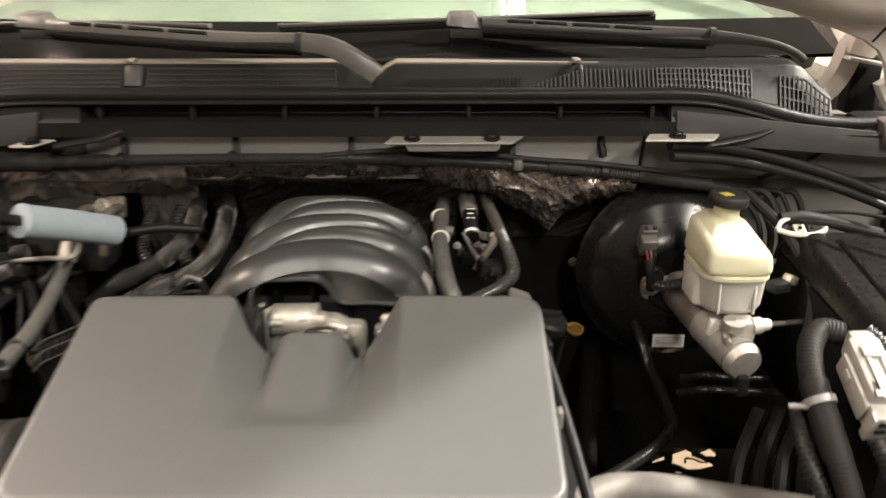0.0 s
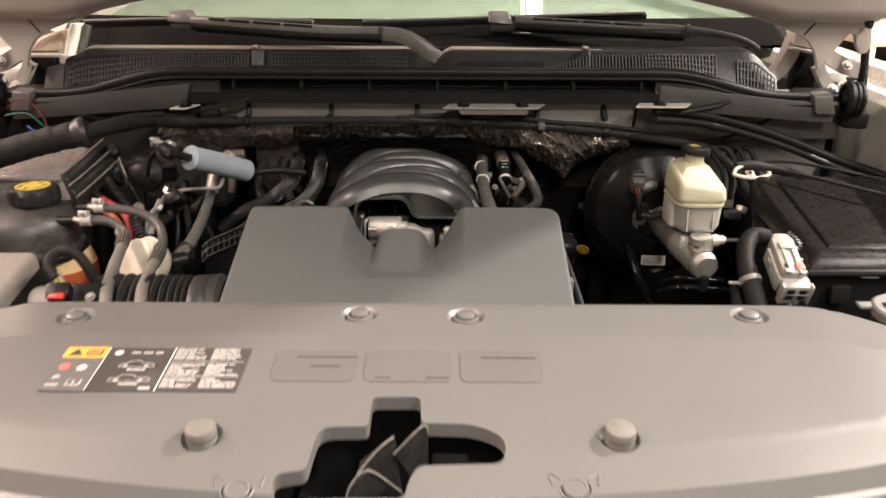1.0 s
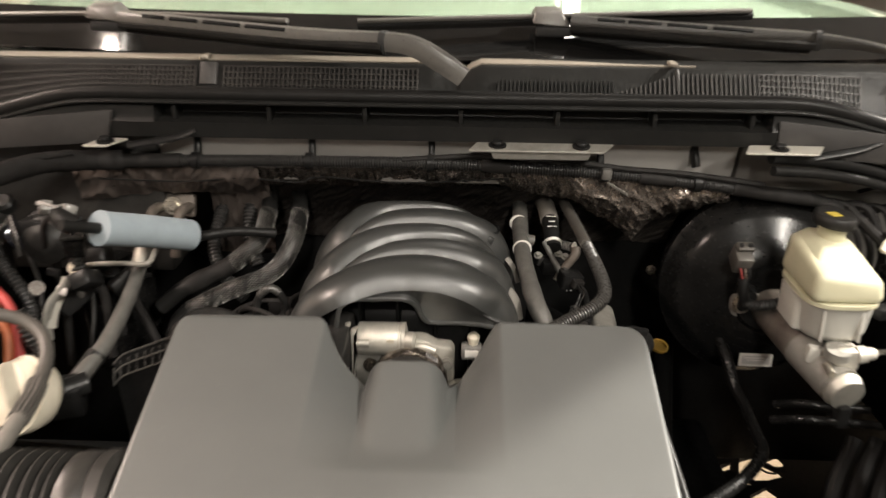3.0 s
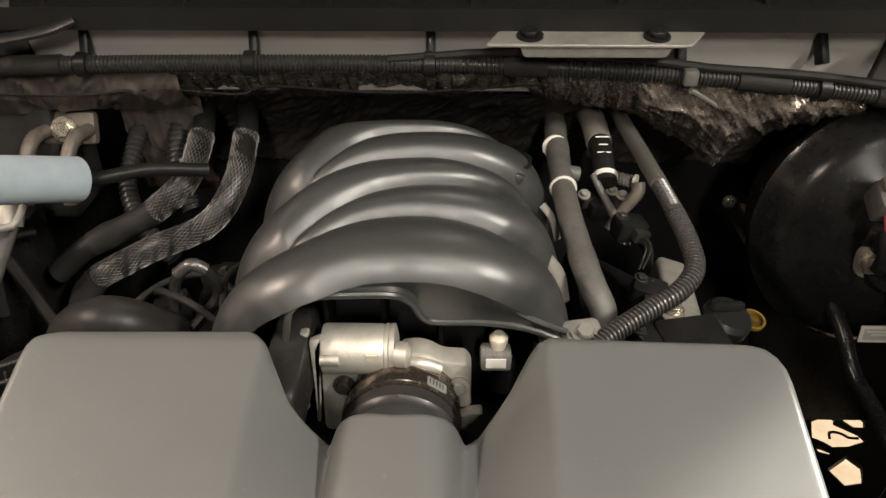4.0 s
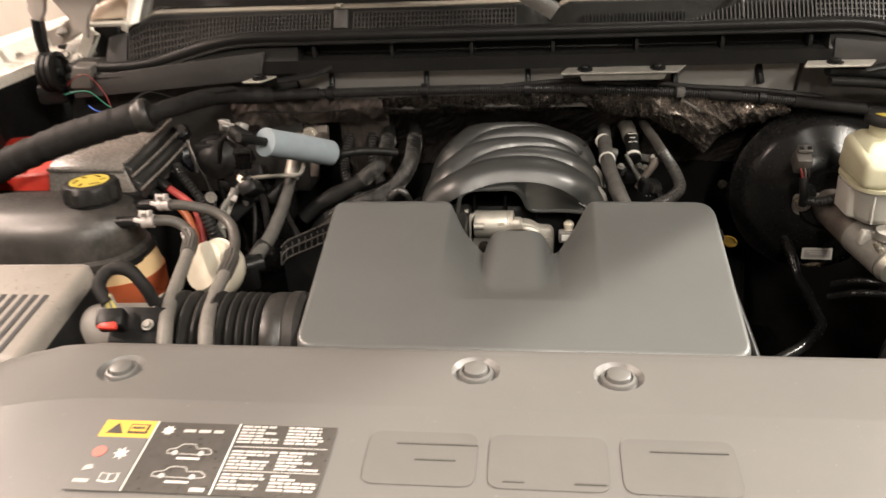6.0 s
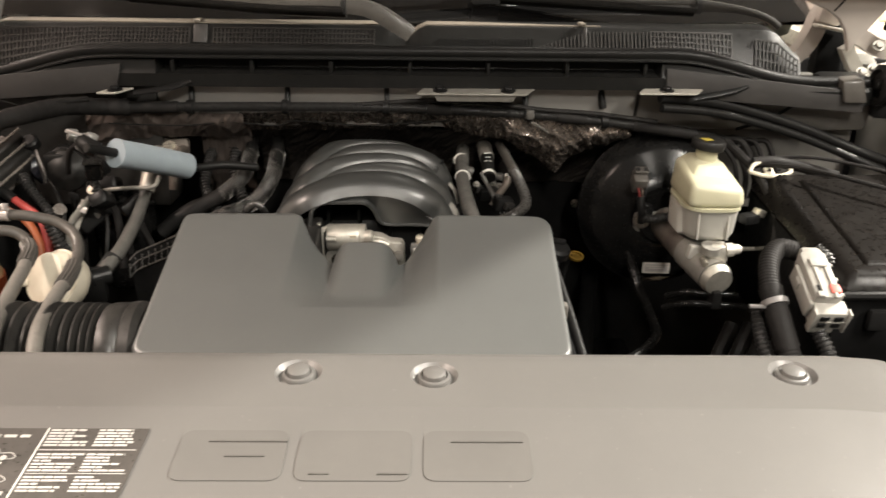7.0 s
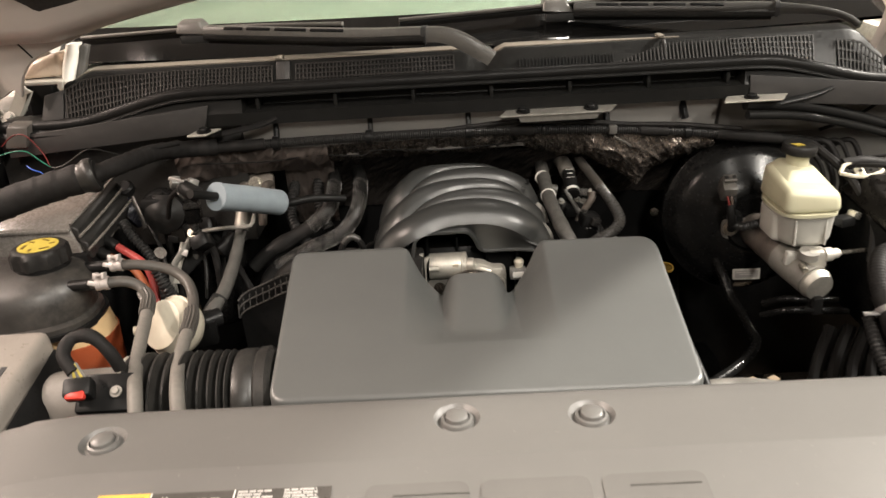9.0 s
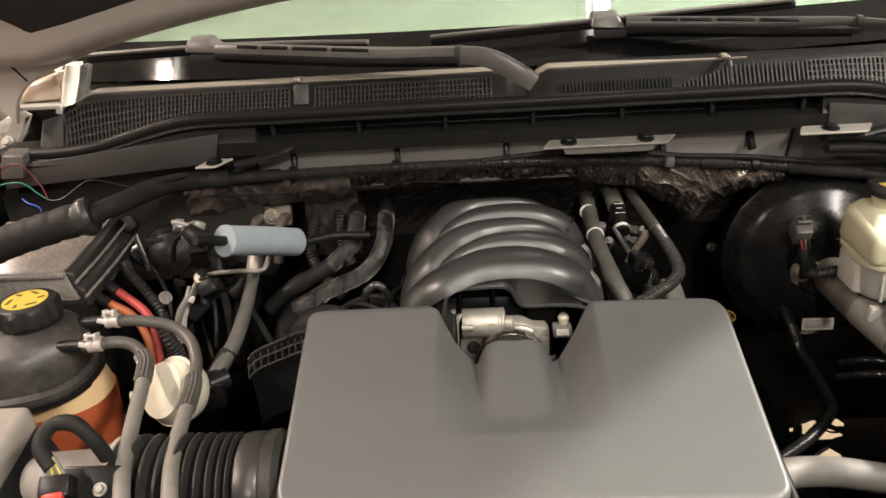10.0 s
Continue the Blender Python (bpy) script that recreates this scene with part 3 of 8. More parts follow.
def fender(s):
    t = thing("fender", (s * 0.98, 0.8, 0.55), "white painted front fender with folded inner flange", "fender")
    ys = [0.12, 0.3, 0.5, 0.7, 0.9, 1.1, 1.25, 1.4, 1.7, 2.1]
    rings = []
    for y in ys:
        z = 1.235 + 0.03 * (y - 1.2) - 0.05 * max(0, 0.5 - y)
        rings.append([V(s * a, y, z + b) for a, b in ((0.905, -0.05), (0.915, -0.02), (0.95, -0.012), (0.962, 0.012), (0.99, 0.02), (1.01, 0.002), (1.015, -0.3), (0.995, -0.7), (0.975, -0.7), (0.99, -0.3), (0.97, -0.06), (0.93, -0.07))])
    part("outer_panel", rings_to_bm(rings), BODY_WHITE, t)
    rings = []
    for i, y in enumerate([0.3 + 0.05 * k for k in range(23)]):
        zt = 1.19 + 0.02 * (y - 1.2)
        jag = 0.012 * (i % 2)
        rings.append([V(s * (0.885 + jag), y, zt), V(s * 0.895, y, zt + 0.012), V(s * 0.91, y, zt + 0.006), V(s * 0.90, y, zt - 0.02), V(s * 0.93, y, 0.75), V(s * 0.915, y, 0.75)])
    part("inner_wall", rings_to_bm(rings), BODY_GREY if s > 0 else CHASSIS, t, "inner fender wall")
    for k in range(6):
        y = 0.62 + 0.085 * k
        part("foam_block", box((s * 0.888, y, 1.135 + 0.01 * (k % 2)), (0.016, 0.035, 0.07), 0.007, (6 * (k % 3), 0, 0)), RUBBER, t, "black foam block")


fender(-1)
fender(1)

# windscreen, black band, dashboard and an added dark sheet that closes the cabin
def slope(y):
    return 1.296 + (y - 1.245) * math.tan(radians(28))


def windscreen():
    t = thing("windscreen", (0, 1.30, 1.30), "green tinted windscreen with black ceramic border", "windscreen")
    n = 24

    def surf(x, y, off):
        bow = 0.10 * (x / 0.8) ** 2
        yy = y + bow
        return V(x, yy, slope(y) + off)

    def strip(y0, y1, x0, x1, off, th):
        rings = []
        for i in range(n + 1):
            x = x0 + (x1 - x0) * i / n
            rings.append([surf(x, y0, off), surf(x, y1, off), surf(x, y1, off - th), surf(x, y0, off - th)])
        return rings_to_bm(rings)
    g = part("pane", strip(1.247, 2.15, -0.80, 0.80, 0.0, 0.005), GLASS, t)
    g.visible_shadow = False
    part("ceramic_band", strip(1.2465, 1.338, -0.80, 0.80, 0.0012, 0.001), FRIT, t, "black ceramic border band")
    for s in (-1, 1):
        part("pillar_trim", tube([(s * 0.80, 1.36, 1.30), (s * 0.805, 1.50, 1.40), (s * 0.79, 1.9, 1.63), (s * 0.77, 2.2, 1.80)], 0.03, 10, 0.05), BODY_WHITE, t)


windscreen()
solo("dashboard", hull8([(-0.78, 1.42, 1.25), (0.78, 1.42, 1.25), (0.78, 2.25, 1.25), (-0.78, 2.25, 1.25)],
                        [(-0.78, 1.42, 1.31), (0.78, 1.42, 1.31), (0.78, 2.25, 1.42), (-0.78, 2.25, 1.42)], 0.03), DASH, "pale dashboard top seen through the windscreen", "dashboard")
# added sheet, no real part: hides the room behind the glass
solo("cabin_bulkhead", box((0, 2.3, 1.3), (1.7, 0.06, 0.9), 0.01), CABIN, "dark sheet added to close the view behind the dashboard", "cabin", kind="structure")


# ---- cowl ----
def cowl_end(x):
    return smooth01(0.46, 0.70, abs(x))


def inlet_drop(x):
    return 0.050 * smooth01(0.628, 0.705, x) + 0.020 * smooth01(0.640, 0.700, -x)


def cowl_panel():
    t = thing("windscreen_cowl", (0, 1.2, 1.19), "black plastic cowl panel with fine mesh air inlets", "cowl panel")
    xs = sorted([-0.80 + 1.6 * i / 80 for i in range(81)] + [-0.3855, -0.3815, 0.4415, 0.4455])
    # lower apron with the slotted step
    rings = []
    for x in xs:
        e = cowl_end(x)
        zb, zs, zt = 1.206 - 0.022 * e, 1.229 - 0.02 * e, 1.252 - 0.04 * e
        inn = 0.035 * (1 - smooth01(0.412, 0.415, abs(x - 0.03))) if abs(x - 0.03) < 0.45 else 0.0
        rings.append([V(x, 1.150, zb), V(x, 1.148, zs - 0.002), V(x, 1.152 + inn * 0.9, zs + 0.004), V(x, 1.154 + inn, zt - 0.004), V(x, 1.16, zt), V(x, 1.21, zt), V(x, 1.22, zb)])
    part("apron", rings_to_bm(rings), COWL, t)
    # inlet body: sloped grille face and top
    rings = []
    for x in [-0.695 + 1.385 * i / 90 for i in range(91)]:
        e = cowl_end(x)
        notch = max(0.0, 1 - abs(x - 0.02) / 0.035)
        zt = 1.300 - 0.022 * smooth01(0, 1, notch) - inlet_drop(x)
        zb = 1.258 - 0.042 * e
        rings.append([V(x, 1.172, zb), V(x, 1.199, zt - 0.003), V(x, 1.203, zt), V(x, 1.236, zt + 0.004), V(x, 1.250, zb - 0.01), V(x, 1.18, zb - 0.01)])
    part("inlet_body", rings_to_bm(rings), COWL, t)
    rings = []
    for x in [-0.672 + 1.020 * i / 70 for i in range(71)]:
        notch = max(0.0, 1 - abs(x - 0.02) / 0.035)
        z0 = -0.022 * smooth01(0, 1, notch) - inlet_drop(x)
        yb = 1.224 - 0.017 * smooth01(0.08, 0.34, x)
        rings.append([V(x, 1.2045, 1.3022 + z0), V(x, yb, 1.3022 + z0 + 0.14 * (yb - 1.2045)), V(x, yb, 1.3002 + z0 + 0.14 * (yb - 1.2045)), V(x, 1.2045, 1.3002 + z0)])
    part("top_strip", rings_to_bm(rings), COWL_TOP, t, "weathered tan top ledge")

    def grille(x0, x1, rows_, pitch, lift=lambda x: 0.92, foot=0.10):
        """Fine inlet mesh: upright fins and cross bars proud of a dark back."""
        k = int((x1 - x0) / pitch)
        verts, faces = [], []

        def quadbox(a, b, c, d, th):
            i = len(verts)
            o = Vector((0, -th, th * 0.6))
            for p in (a, b, c, d):
                verts.append(tuple(p))
            for p in (a, b, c, d):
                verts.append(tuple(p + o))
            faces.extend([(i + 4, i + 5, i + 6, i + 7), (i, i + 1, i + 5, i + 4), (i + 1, i + 2, i + 6, i + 5), (i + 2, i + 3, i + 7, i + 6), (i + 3, i, i + 4, i + 7)])

        def on(x, v):
            e = cowl_end(x)
            zb, zt = 1.262 - 0.042 * e, 1.2965 - inlet_drop(x)
            f = (zb + (zt - zb) * v)
            y = 1.172 + 0.027 * ((f - (1.258 - 0.042 * e)) / (1.297 - 1.258 + 0.042 * e))
            return V(x, y - 0.0012, f)
        for i in range(k + 1):
            x = x0 + (x1 - x0) * i / k
            w = pitch * 0.17
            quadbox(on(x - w, foot), on(x + w, foot), on(x + w, lift(x)), on(x - w, lift(x)), 0.0025)
        segs = max(2, int((x1 - x0) / 0.03))
        for r in range(rows_ + 1 if rows_ else 0):
            v = foot + (lift(x0) - foot) * r / rows_
            for j in range(segs):
                xa, xb = x0 + (x1 - x0) * j / segs, x0 + (x1 - x0) * (j + 1) / segs
                h = 0.02
                quadbox(on(xa, v - h), on(xb, v - h), on(xb, v + h), on(xa, v + h), 0.0021)
        me = bpy.data.meshes.new("g")
        me.from_pydata(verts, [], faces)
        bm = bmesh.new()
        bm.from_mesh(me)
        bpy.data.meshes.remove(me)
        bmesh.ops.recalc_face_normals(bm, faces=bm.faces)
        return bm
    for x0, x1, r in ((-0.688, -0.335, 5), (-0.295, -0.03, 4), (0.430, 0.566, 4)):
        part("inlet_mesh", grille(x0, x1, r, 0.0062), INLET_MESH, t, "fine dusty inlet mesh")
    part("inlet_mesh", grille(0.608, 0.680, 3, 0.0062, lambda x: 0.80), INLET_MESH, t, "fine dusty inlet mesh")
    part("inlet_fin", grille(0.080, 0.235, 0, 0.0055, lambda x: 0.60), COWL, t, "faint upright fins")["kind"] = "stuff"
    part("inlet_fin", grille(0.240, 0.424, 0, 0.0062, lambda x: min(0.90, 0.22 + 8.0 * (x - 0.24))), INLET_MESH, t, "upright grey inlet fins")["kind"] = "stuff"
    for x in (-0.317, 0.322):
        part("clip_tab", box((x, 1.192, 1.284), (0.024 if x < 0 else 0.006, 0.010, 0.034), 0.003, (-35, 0, 0)), APRON_GREY, t)
        part("clip_tongue", box((x - 0.006, 1.205, 1.3055), (0.010, 0.026, 0.004), 0.001), COWL_TOP, t)
    for i in range(7):
        x = -0.36 + 0.13 * i
        part("rib", box((x, 1.172, 1.238), (0.006, 0.03, 0.02), 0.001), COWL, t)
    for s in (-1, 1):
        part("end_cap", box((s * 0.765, 1.19, 1.205), (0.085, 0.06, 0.05), 0.012), COWL, t)
    part("end_plate", hull8([(-0.738, 1.170, 1.214), (-0.697, 1.170, 1.216), (-0.697, 1.178, 1.214), (-0.738, 1.178, 1.212)],
                            [(-0.728, 1.190, 1.266), (-0.694, 1.192, 1.274), (-0.694, 1.200, 1.273), (-0.728, 1.198, 1.265)], 0.002), APRON_GREY, t, "flat grey end plate")
    for s, x1, x2 in ((-1, 0.440, 0.452), (1, 0.452, 0.455)):
        part("side_cheek", hull8([(s * x2, 1.1455, 1.198), (s * 0.79, 1.147, 1.172), (s * 0.79, 1.150, 1.172), (s * x2, 1.149, 1.198)],
                                 [(s * x1, 1.1465, 1.243), (s * 0.79, 1.149, 1.206), (s * 0.79, 1.152, 1.206), (s * x1, 1.150, 1.243)], 0.001), APRON_GREY, t, "plain grey cheek beside the slot")


cowl_panel()
sp = []
for i in range(33):
    x = -0.80 + 1.6 * i / 32
    e = cowl_end(x)
    sp.append((x, 1.158 + 0.01 * e, 1.264 - 0.044 * e))
seal = thing("weatherstrip", (0, 1.158, 1.22), "long black rubber weatherstrip along the cowl edge", "seal")
part("bulb", tube(sp, 0.0095, 12, 0.012), RUBBER, seal)
part("carrier_lip", tube([(x, y - 0.007, z - 0.009) for x, y, z in sp], 0.004, 8, 0.012, flat=0.6), COWL, seal)
for sx in (-1, 1):
    part("end_block", hull8([(sx * 0.752, 1.138, 1.190), (sx * 0.790, 1.138, 1.190), (sx * 0.790, 1.172, 1.190), (sx * 0.752, 1.172, 1.190)],
                            [(sx * 0.744, 1.142, 1.226), (sx * 0.780, 1.142, 1.228), (sx * 0.780, 1.172, 1.232), (sx * 0.744, 1.172, 1.230)], 0.004), HOSE_MID, seal, "squared rubber end block")

# firewall
solo("firewall", box((0.0, 1.36, 0.878), (1.86, 0.02, 0.70), 0.003), CHASSIS, "dark lower firewall of the engine bay", "firewall", kind="structure")
for x0, x1, paint in ((-0.40, 0.418, PRIMER), (0.422, 0.83, PANEL_GREY)):
    solo("cowl_box", hull8([(x0, 1.202, 1.128), (x1, 1.202, 1.128), (x1, 1.348, 1.128), (x0, 1.348, 1.128)],
                           [(x0, 1.178, 1.204), (x1, 1.178, 1.204), (x1, 1.348, 1.204), (x0, 1.348, 1.204)], 0.004), paint, "pale primed sheet-metal cowl box", "body panel", kind="structure")
solo("cowl_side_panel", box((0.68, 1.292, 1.048), (0.30, 0.11, 0.156), 0.004), PANEL_GREY, "grey primed panel beside the brake booster", "body panel", kind="structure")
solo("side_bulkhead", box((-0.62, 1.235, 1.09), (0.43, 0.08, 0.22), 0.004), HOSE, "dark panel below the cowl end", "body panel", kind="structure")


def foil_sheet(top, bottom, n, m, belly, crush, pleat, lean, seed):
    """A crumpled sheet between two edges. belly: how far its middle stands forward; crush, pleat: depth of dents and of fine folds."""
    A, B = spline(top, 0.002), spline(bottom, 0.002)
    rings = []
    for j in range(m + 1):
        v = j / m
        row = []
        for i in range(n + 1):
            p = A[round(i / n * (len(A) - 1))].lerp(B[round(i / n * (len(B) - 1))], v)
            a, b = p.x + lean * p.z, p.z - 0.4 * lean * p.x
            w = 0.02 * noise.noise(V(p.x * 14, p.z * 14, seed))
            big = noise.noise(V(a * 16, b * 14, seed + 1.5))
            ridge = 1 - 2.4 * abs(noise.noise(V((a + w) * 30, b * 18, seed + 3.1)))
            facet = 1 - 2.2 * abs(noise.noise(V((a - w) * 48, (b + w) * 40, seed + 5.7)))
            fine = 1 - 2.0 * abs(noise.noise(V((a + w) * 150, b * 20, seed + 8.5)))
            d = smooth01(-0.1, 0.3, v) * crush * (0.9 * big - 0.8 * max(0.0, ridge) ** 2 - 0.35 * max(0.0, facet) ** 2) - pleat * max(0.0, fine) ** 1.5
            row.append(V(p.x, min(p.y - belly * math.sin(math.pi * v) + d, 1.346), p.z + 0.35 * d))
        rings.append(row)
    return rings_to_bm(rings, cap=False, closed=False)


def foil_shield():
    t = thing("heat_shield", (0, 1.25, 1.02), "crumpled foil heat insulation on the firewall", "heat shield")
    part("smooth_panel", foil_sheet([(-0.52, 1.172, 1.160), (-0.38, 1.172, 1.158), (-0.255, 1.172, 1.157)], [(-0.52, 1.190, 1.098), (-0.40, 1.196, 1.108), (-0.255, 1.218, 1.106)], 160, 40, 0.006, 0.0052, 0.0016, -0.5, 2.0), FOIL_SOFT, t, "dull brown dented panel", 70)
    part("brown_panel", foil_sheet([(-0.345, 1.222, 1.118), (-0.255, 1.222, 1.118)], [(-0.350, 1.262, 0.985), (-0.262, 1.262, 0.985)], 50, 60, 0.0, 0.003, 0.0012, 0.1, 7.0), FOIL_SOFT, t, "dull brown upright panel", 70)
    part("upper_band", foil_sheet([(-0.262, 1.172, 1.158), (-0.10, 1.171, 1.160), (0.065, 1.172, 1.159)], [(-0.262, 1.222, 1.116), (-0.10, 1.222, 1.119), (0.065, 1.222, 1.120)], 190, 28, 0.004, 0.0055, 0.0010, -0.4, 4.0), FOIL, t, "crumpled foil band", 70)
    # blanket under the band, coloured dark for the shade there
    part("back_blanket", foil_sheet([(-0.27, 1.224, 1.117), (0.05, 1.224, 1.120), (0.22, 1.224, 1.110), (0.38, 1.23, 1.09)], [(-0.30, 1.345, 0.985), (0.05, 1.345, 0.985), (0.22, 1.345, 0.985), (0.38, 1.345, 0.985)], 300, 70, -0.020, 0.004, 0.0032, -0.9, 9.0), FOIL_DARK, t, "folded foil blanket with shade put into its dark colour", 70)
    part("pleated_corner", foil_sheet([(0.045, 1.178, 1.158), (0.12, 1.177, 1.157), (0.205, 1.176, 1.154)], [(0.085, 1.224, 1.122), (0.14, 1.222, 1.112), (0.212, 1.212, 1.104)], 140, 36, 0.006, 0.0035, 0.0042, 0.45, 1.0), FOIL, t, "finely pleated foil corner", 70)
    part("hanging_flap", foil_sheet([(0.190, 1.176, 1.154), (0.26, 1.174, 1.150), (0.33, 1.172, 1.144), (0.41, 1.172, 1.134)], [(0.195, 1.212, 1.106), (0.262, 1.214, 1.066), (0.290, 1.212, 1.046), (0.325, 1.206, 1.084), (0.41, 1.194, 1.112)], 190, 70, 0.010, 0.0060, 0.0014, 0.8, 6.0), FOIL, t, "crumpled hanging foil flap", 70)


foil_shield()

# pale steel brackets under the cowl
def cowl_bracket(x, y, z, w, d, holes, tilt=20, steel=PALE_STEEL):
    t = thing("cowl_bracket", (x, y, z), "pale zinc steel bracket bolted under the cowl", "bracket", "cowl brackets")
    m = pose(x, y, z, tilt, 0, 0)
    out = round_poly([(-w / 2, -d / 2), (w / 2 - 0.02, -d / 2), (w / 2, d / 2), (-w / 2 + 0.015, d / 2)], 0.004)
    part("plate", prism(out, 0.003, m, 0.0008, 1), steel, t)
    if w > 0.12:
        part("lip", prism(round_poly([(-w / 2 + 0.03, 0), (w / 2 - 0.035, 0), (w / 2 - 0.04, 0.012), (-w / 2 + 0.035, 0.012)], 0.003), 0.002, m @ pose(0, -d / 2 + 0.002, 0.001, -80, 0, 0)), steel, t)
    for hx in holes:
        part("bolt", bolt(m @ V(hx, 0, 0.004), m.to_3x3() @ V(0, 0, 1), 0.008, 0.006), BLACK, t, "dark bolt head")


cowl_bracket(-0.45, 1.135, 1.199, 0.052, 0.032, [0.0], 4)
cowl_bracket(0.458, 1.128, 1.207, 0.115, 0.034, [-0.008], 2)
cowl_bracket(0.140, 1.140, 1.202, 0.200, 0.032, [-0.060, 0.052], 8, ALU_DULL)
for k, (xa, xb) in enumerate(((-0.42, -0.36), (0.50, 0.56))):
    solo("cowl_clip", tube([(xa, 1.135, 1.197), (xb, 1.145, 1.206), (xb + 0.03, 1.15, 1.216)], 0.006, 8, 0.006, flat=0.5), BLACK, "small black plastic retaining clip under the cowl", "clip", "cowl clips")


# ---- wipers ----
def bar(pts, w, h, step=0.008):
    """A moulded bar along pts with a flat top, chamfered shoulders and a narrower foot."""
    P = spline(pts, step)
    rings = []
    for i, p in enumerate(P):
        d = (P[min(len(P) - 1, i + 1)] - P[max(0, i - 1)]).normalized()
        side = d.cross(V(0, 0, 1)).normalized()
        up = side.cross(d)
        u = i / max(1, len(P) - 1)
        a, b = (w(u) if callable(w) else w) / 2, (h(u) if callable(h) else h) / 2
        rings.append([p + side * x + up * z for x, z in ((-a * 0.8, -b), (-a, -b * 0.4), (-a, b * 0.35), (-a * 0.72, b * 0.9), (0, b), (a * 0.72, b * 0.9), (a, b * 0.35), (a, -b * 0.4), (a * 0.8, -b))])
    return rings_to_bm(rings)


def wiper(base, pts, tip, blade, slots, taper=0.006, paint=WIPER_GREY):
    t = thing("windscreen_wiper", base, "grey-black windscreen wiper arm with slotted blade carrier", "wiper", "windscreen wipers")
    arm = part("arm", bar(pts, lambda u: 0.030 - taper * smooth01(0.5, 0.8, u), lambda u: 0.022 + (0.004 if taper < 0.01 else -0.010) * smooth01(0.6, 0.9, u)), paint, t)
    # black bar over the arm's lower half puts in its shade
    part("under_face", bar([(x, y - 0.0022, z - 0.0062) for x, y, z in pts[:3]], 0.0302, 0.0125), BLACK_DUSTY, t, "dark bar painting the shaded underside of the carrier")
    a, b = Vector(pts[0]), Vector(pts[1])
    # slots are not cut: proud black boxes paint their dark inside
    for f0, f1 in slots:
        p, q = a.lerp(b, f0), a.lerp(b, f1)
        c = (p + q) / 2
        part("slot", box((c.x, c.y - 0.0124, c.z + 0.0080), ((q - p).length, 0.0050, 0.0030), 0.0006, (38, math.degrees(-math.asin((q - p).normalized().z)), math.degrees(math.atan2((b - a).y, (b - a).x)))), CHASSIS, arm, "black box painted in for a shaded slot in the carrier")
    P = spline(pts, 0.008)
    k = next(i for i, p in enumerate(P) if p.x > Vector(pts[2]).x - 0.004)
    part("hinge_seam", bar(P[k:k + 2], 0.0300, 0.0265, 0.004), CABIN, arm, "dark seam of the arm hinge")
    part("under_rail", tube([V(*p) + V(0, 0.006, -0.014) for p in pts[:3]], 0.007, 8, 0.012), RUBBER, t, "black rail under the carrier")
    part("tip_block", hull8([(tip[0] - 0.026, tip[1] - 0.018, tip[2] - 0.010), (tip[0] + 0.030, tip[1] - 0.022, tip[2] - 0.014), (tip[0] + 0.030, tip[1] + 0.02, tip[2] - 0.004), (tip[0] - 0.026, tip[1] + 0.02, tip[2])],
                            [(tip[0] - 0.021, tip[1] - 0.012, tip[2] + 0.008), (tip[0] + 0.016, tip[1] - 0.012, tip[2] + 0.008), (tip[0] + 0.016, tip[1] + 0.018, tip[2] + 0.012), (tip[0] - 0.021, tip[1] + 0.018, tip[2] + 0.012)], 0.004, 3), WIPER_GREY, t, "dusty grey end block")
    part("block_foot", box((tip[0] + 0.006, tip[1] - 0.010, tip[2] - 0.020), (0.050, 0.018, 0.014), 0.003), CABIN, t, "black foot under the block")
    part("blade_spine", bar(blade, 0.012, 0.006, 0.02), WIPER_GREY, t)
    part("blade_frame", bar([(x, y + 0.004, z - 0.007) for x, y, z in blade], 0.008, 0.008, 0.03), RUBBER, t, "black blade frame")
    part("rubber_edge", tube([(x, y + 0.004, z - 0.012) for x, y, z in blade], 0.003, 6, 0.03), RUBBER, t)


wiper((0.035, 1.17, 1.29), [(-0.455, 1.262, 1.347), (-0.21, 1.213, 1.335), (-0.075, 1.185, 1.333), (-0.03, 1.175, 1.327), (0.012, 1.165, 1.305), (0.032, 1.165, 1.291)],
      (-0.482, 1.272, 1.356), [(-0.70, 1.32, 1.342), (-0.50, 1.288, 1.350), (-0.36, 1.266, 1.352), (-0.215, 1.240, 1.350)],
      ((0.147, 0.282), (0.312, 0.482), (0.516, 0.738), (0.767, 1.0)))
wiper((0.70, 1.28, 1.29), [(0.185, 1.290, 1.347), (0.40, 1.262, 1.338), (0.52, 1.252, 1.333), (0.60, 1.250, 1.325), (0.645, 1.252, 1.312), (0.668, 1.255, 1.298)],
      (0.155, 1.30, 1.354), [(-0.12, 1.262, 1.348), (0.05, 1.285, 1.352), (0.25, 1.310, 1.357), (0.46, 1.335, 1.362)],
      ((0.168, 0.345), (0.364, 0.577), (0.615, 0.863), (0.901, 1.15)), 0.016, WIPER_DARK)


# ---- radiator cover in front ----
PINS = [(-0.365, 0.446), (-0.048, 0.456), (0.072, 0.452), (0.392, 0.458)]
BUMPERS = [(-0.165, 0.243), (0.203, 0.245), (0.512, 0.293)]
FRONT_PINS = [(-0.121, 0.186), (0.157, 0.190), (0.458, 0.226)]
EMBLEM = [(-0.122, -0.040), (-0.031, 0.055), (0.064, 0.145)]


def front_y(x):
    return 0.158 + 0.26 * (x - 0.02) ** 2


def back_y(x):
    return 0.503 - 2.4 * max(0.0, abs(x - 0.02) - 0.42) ** 2


def step_y(x):
    return 0.397 - 1.6 * max(0.0, abs(x - 0.02) - 0.36) ** 2


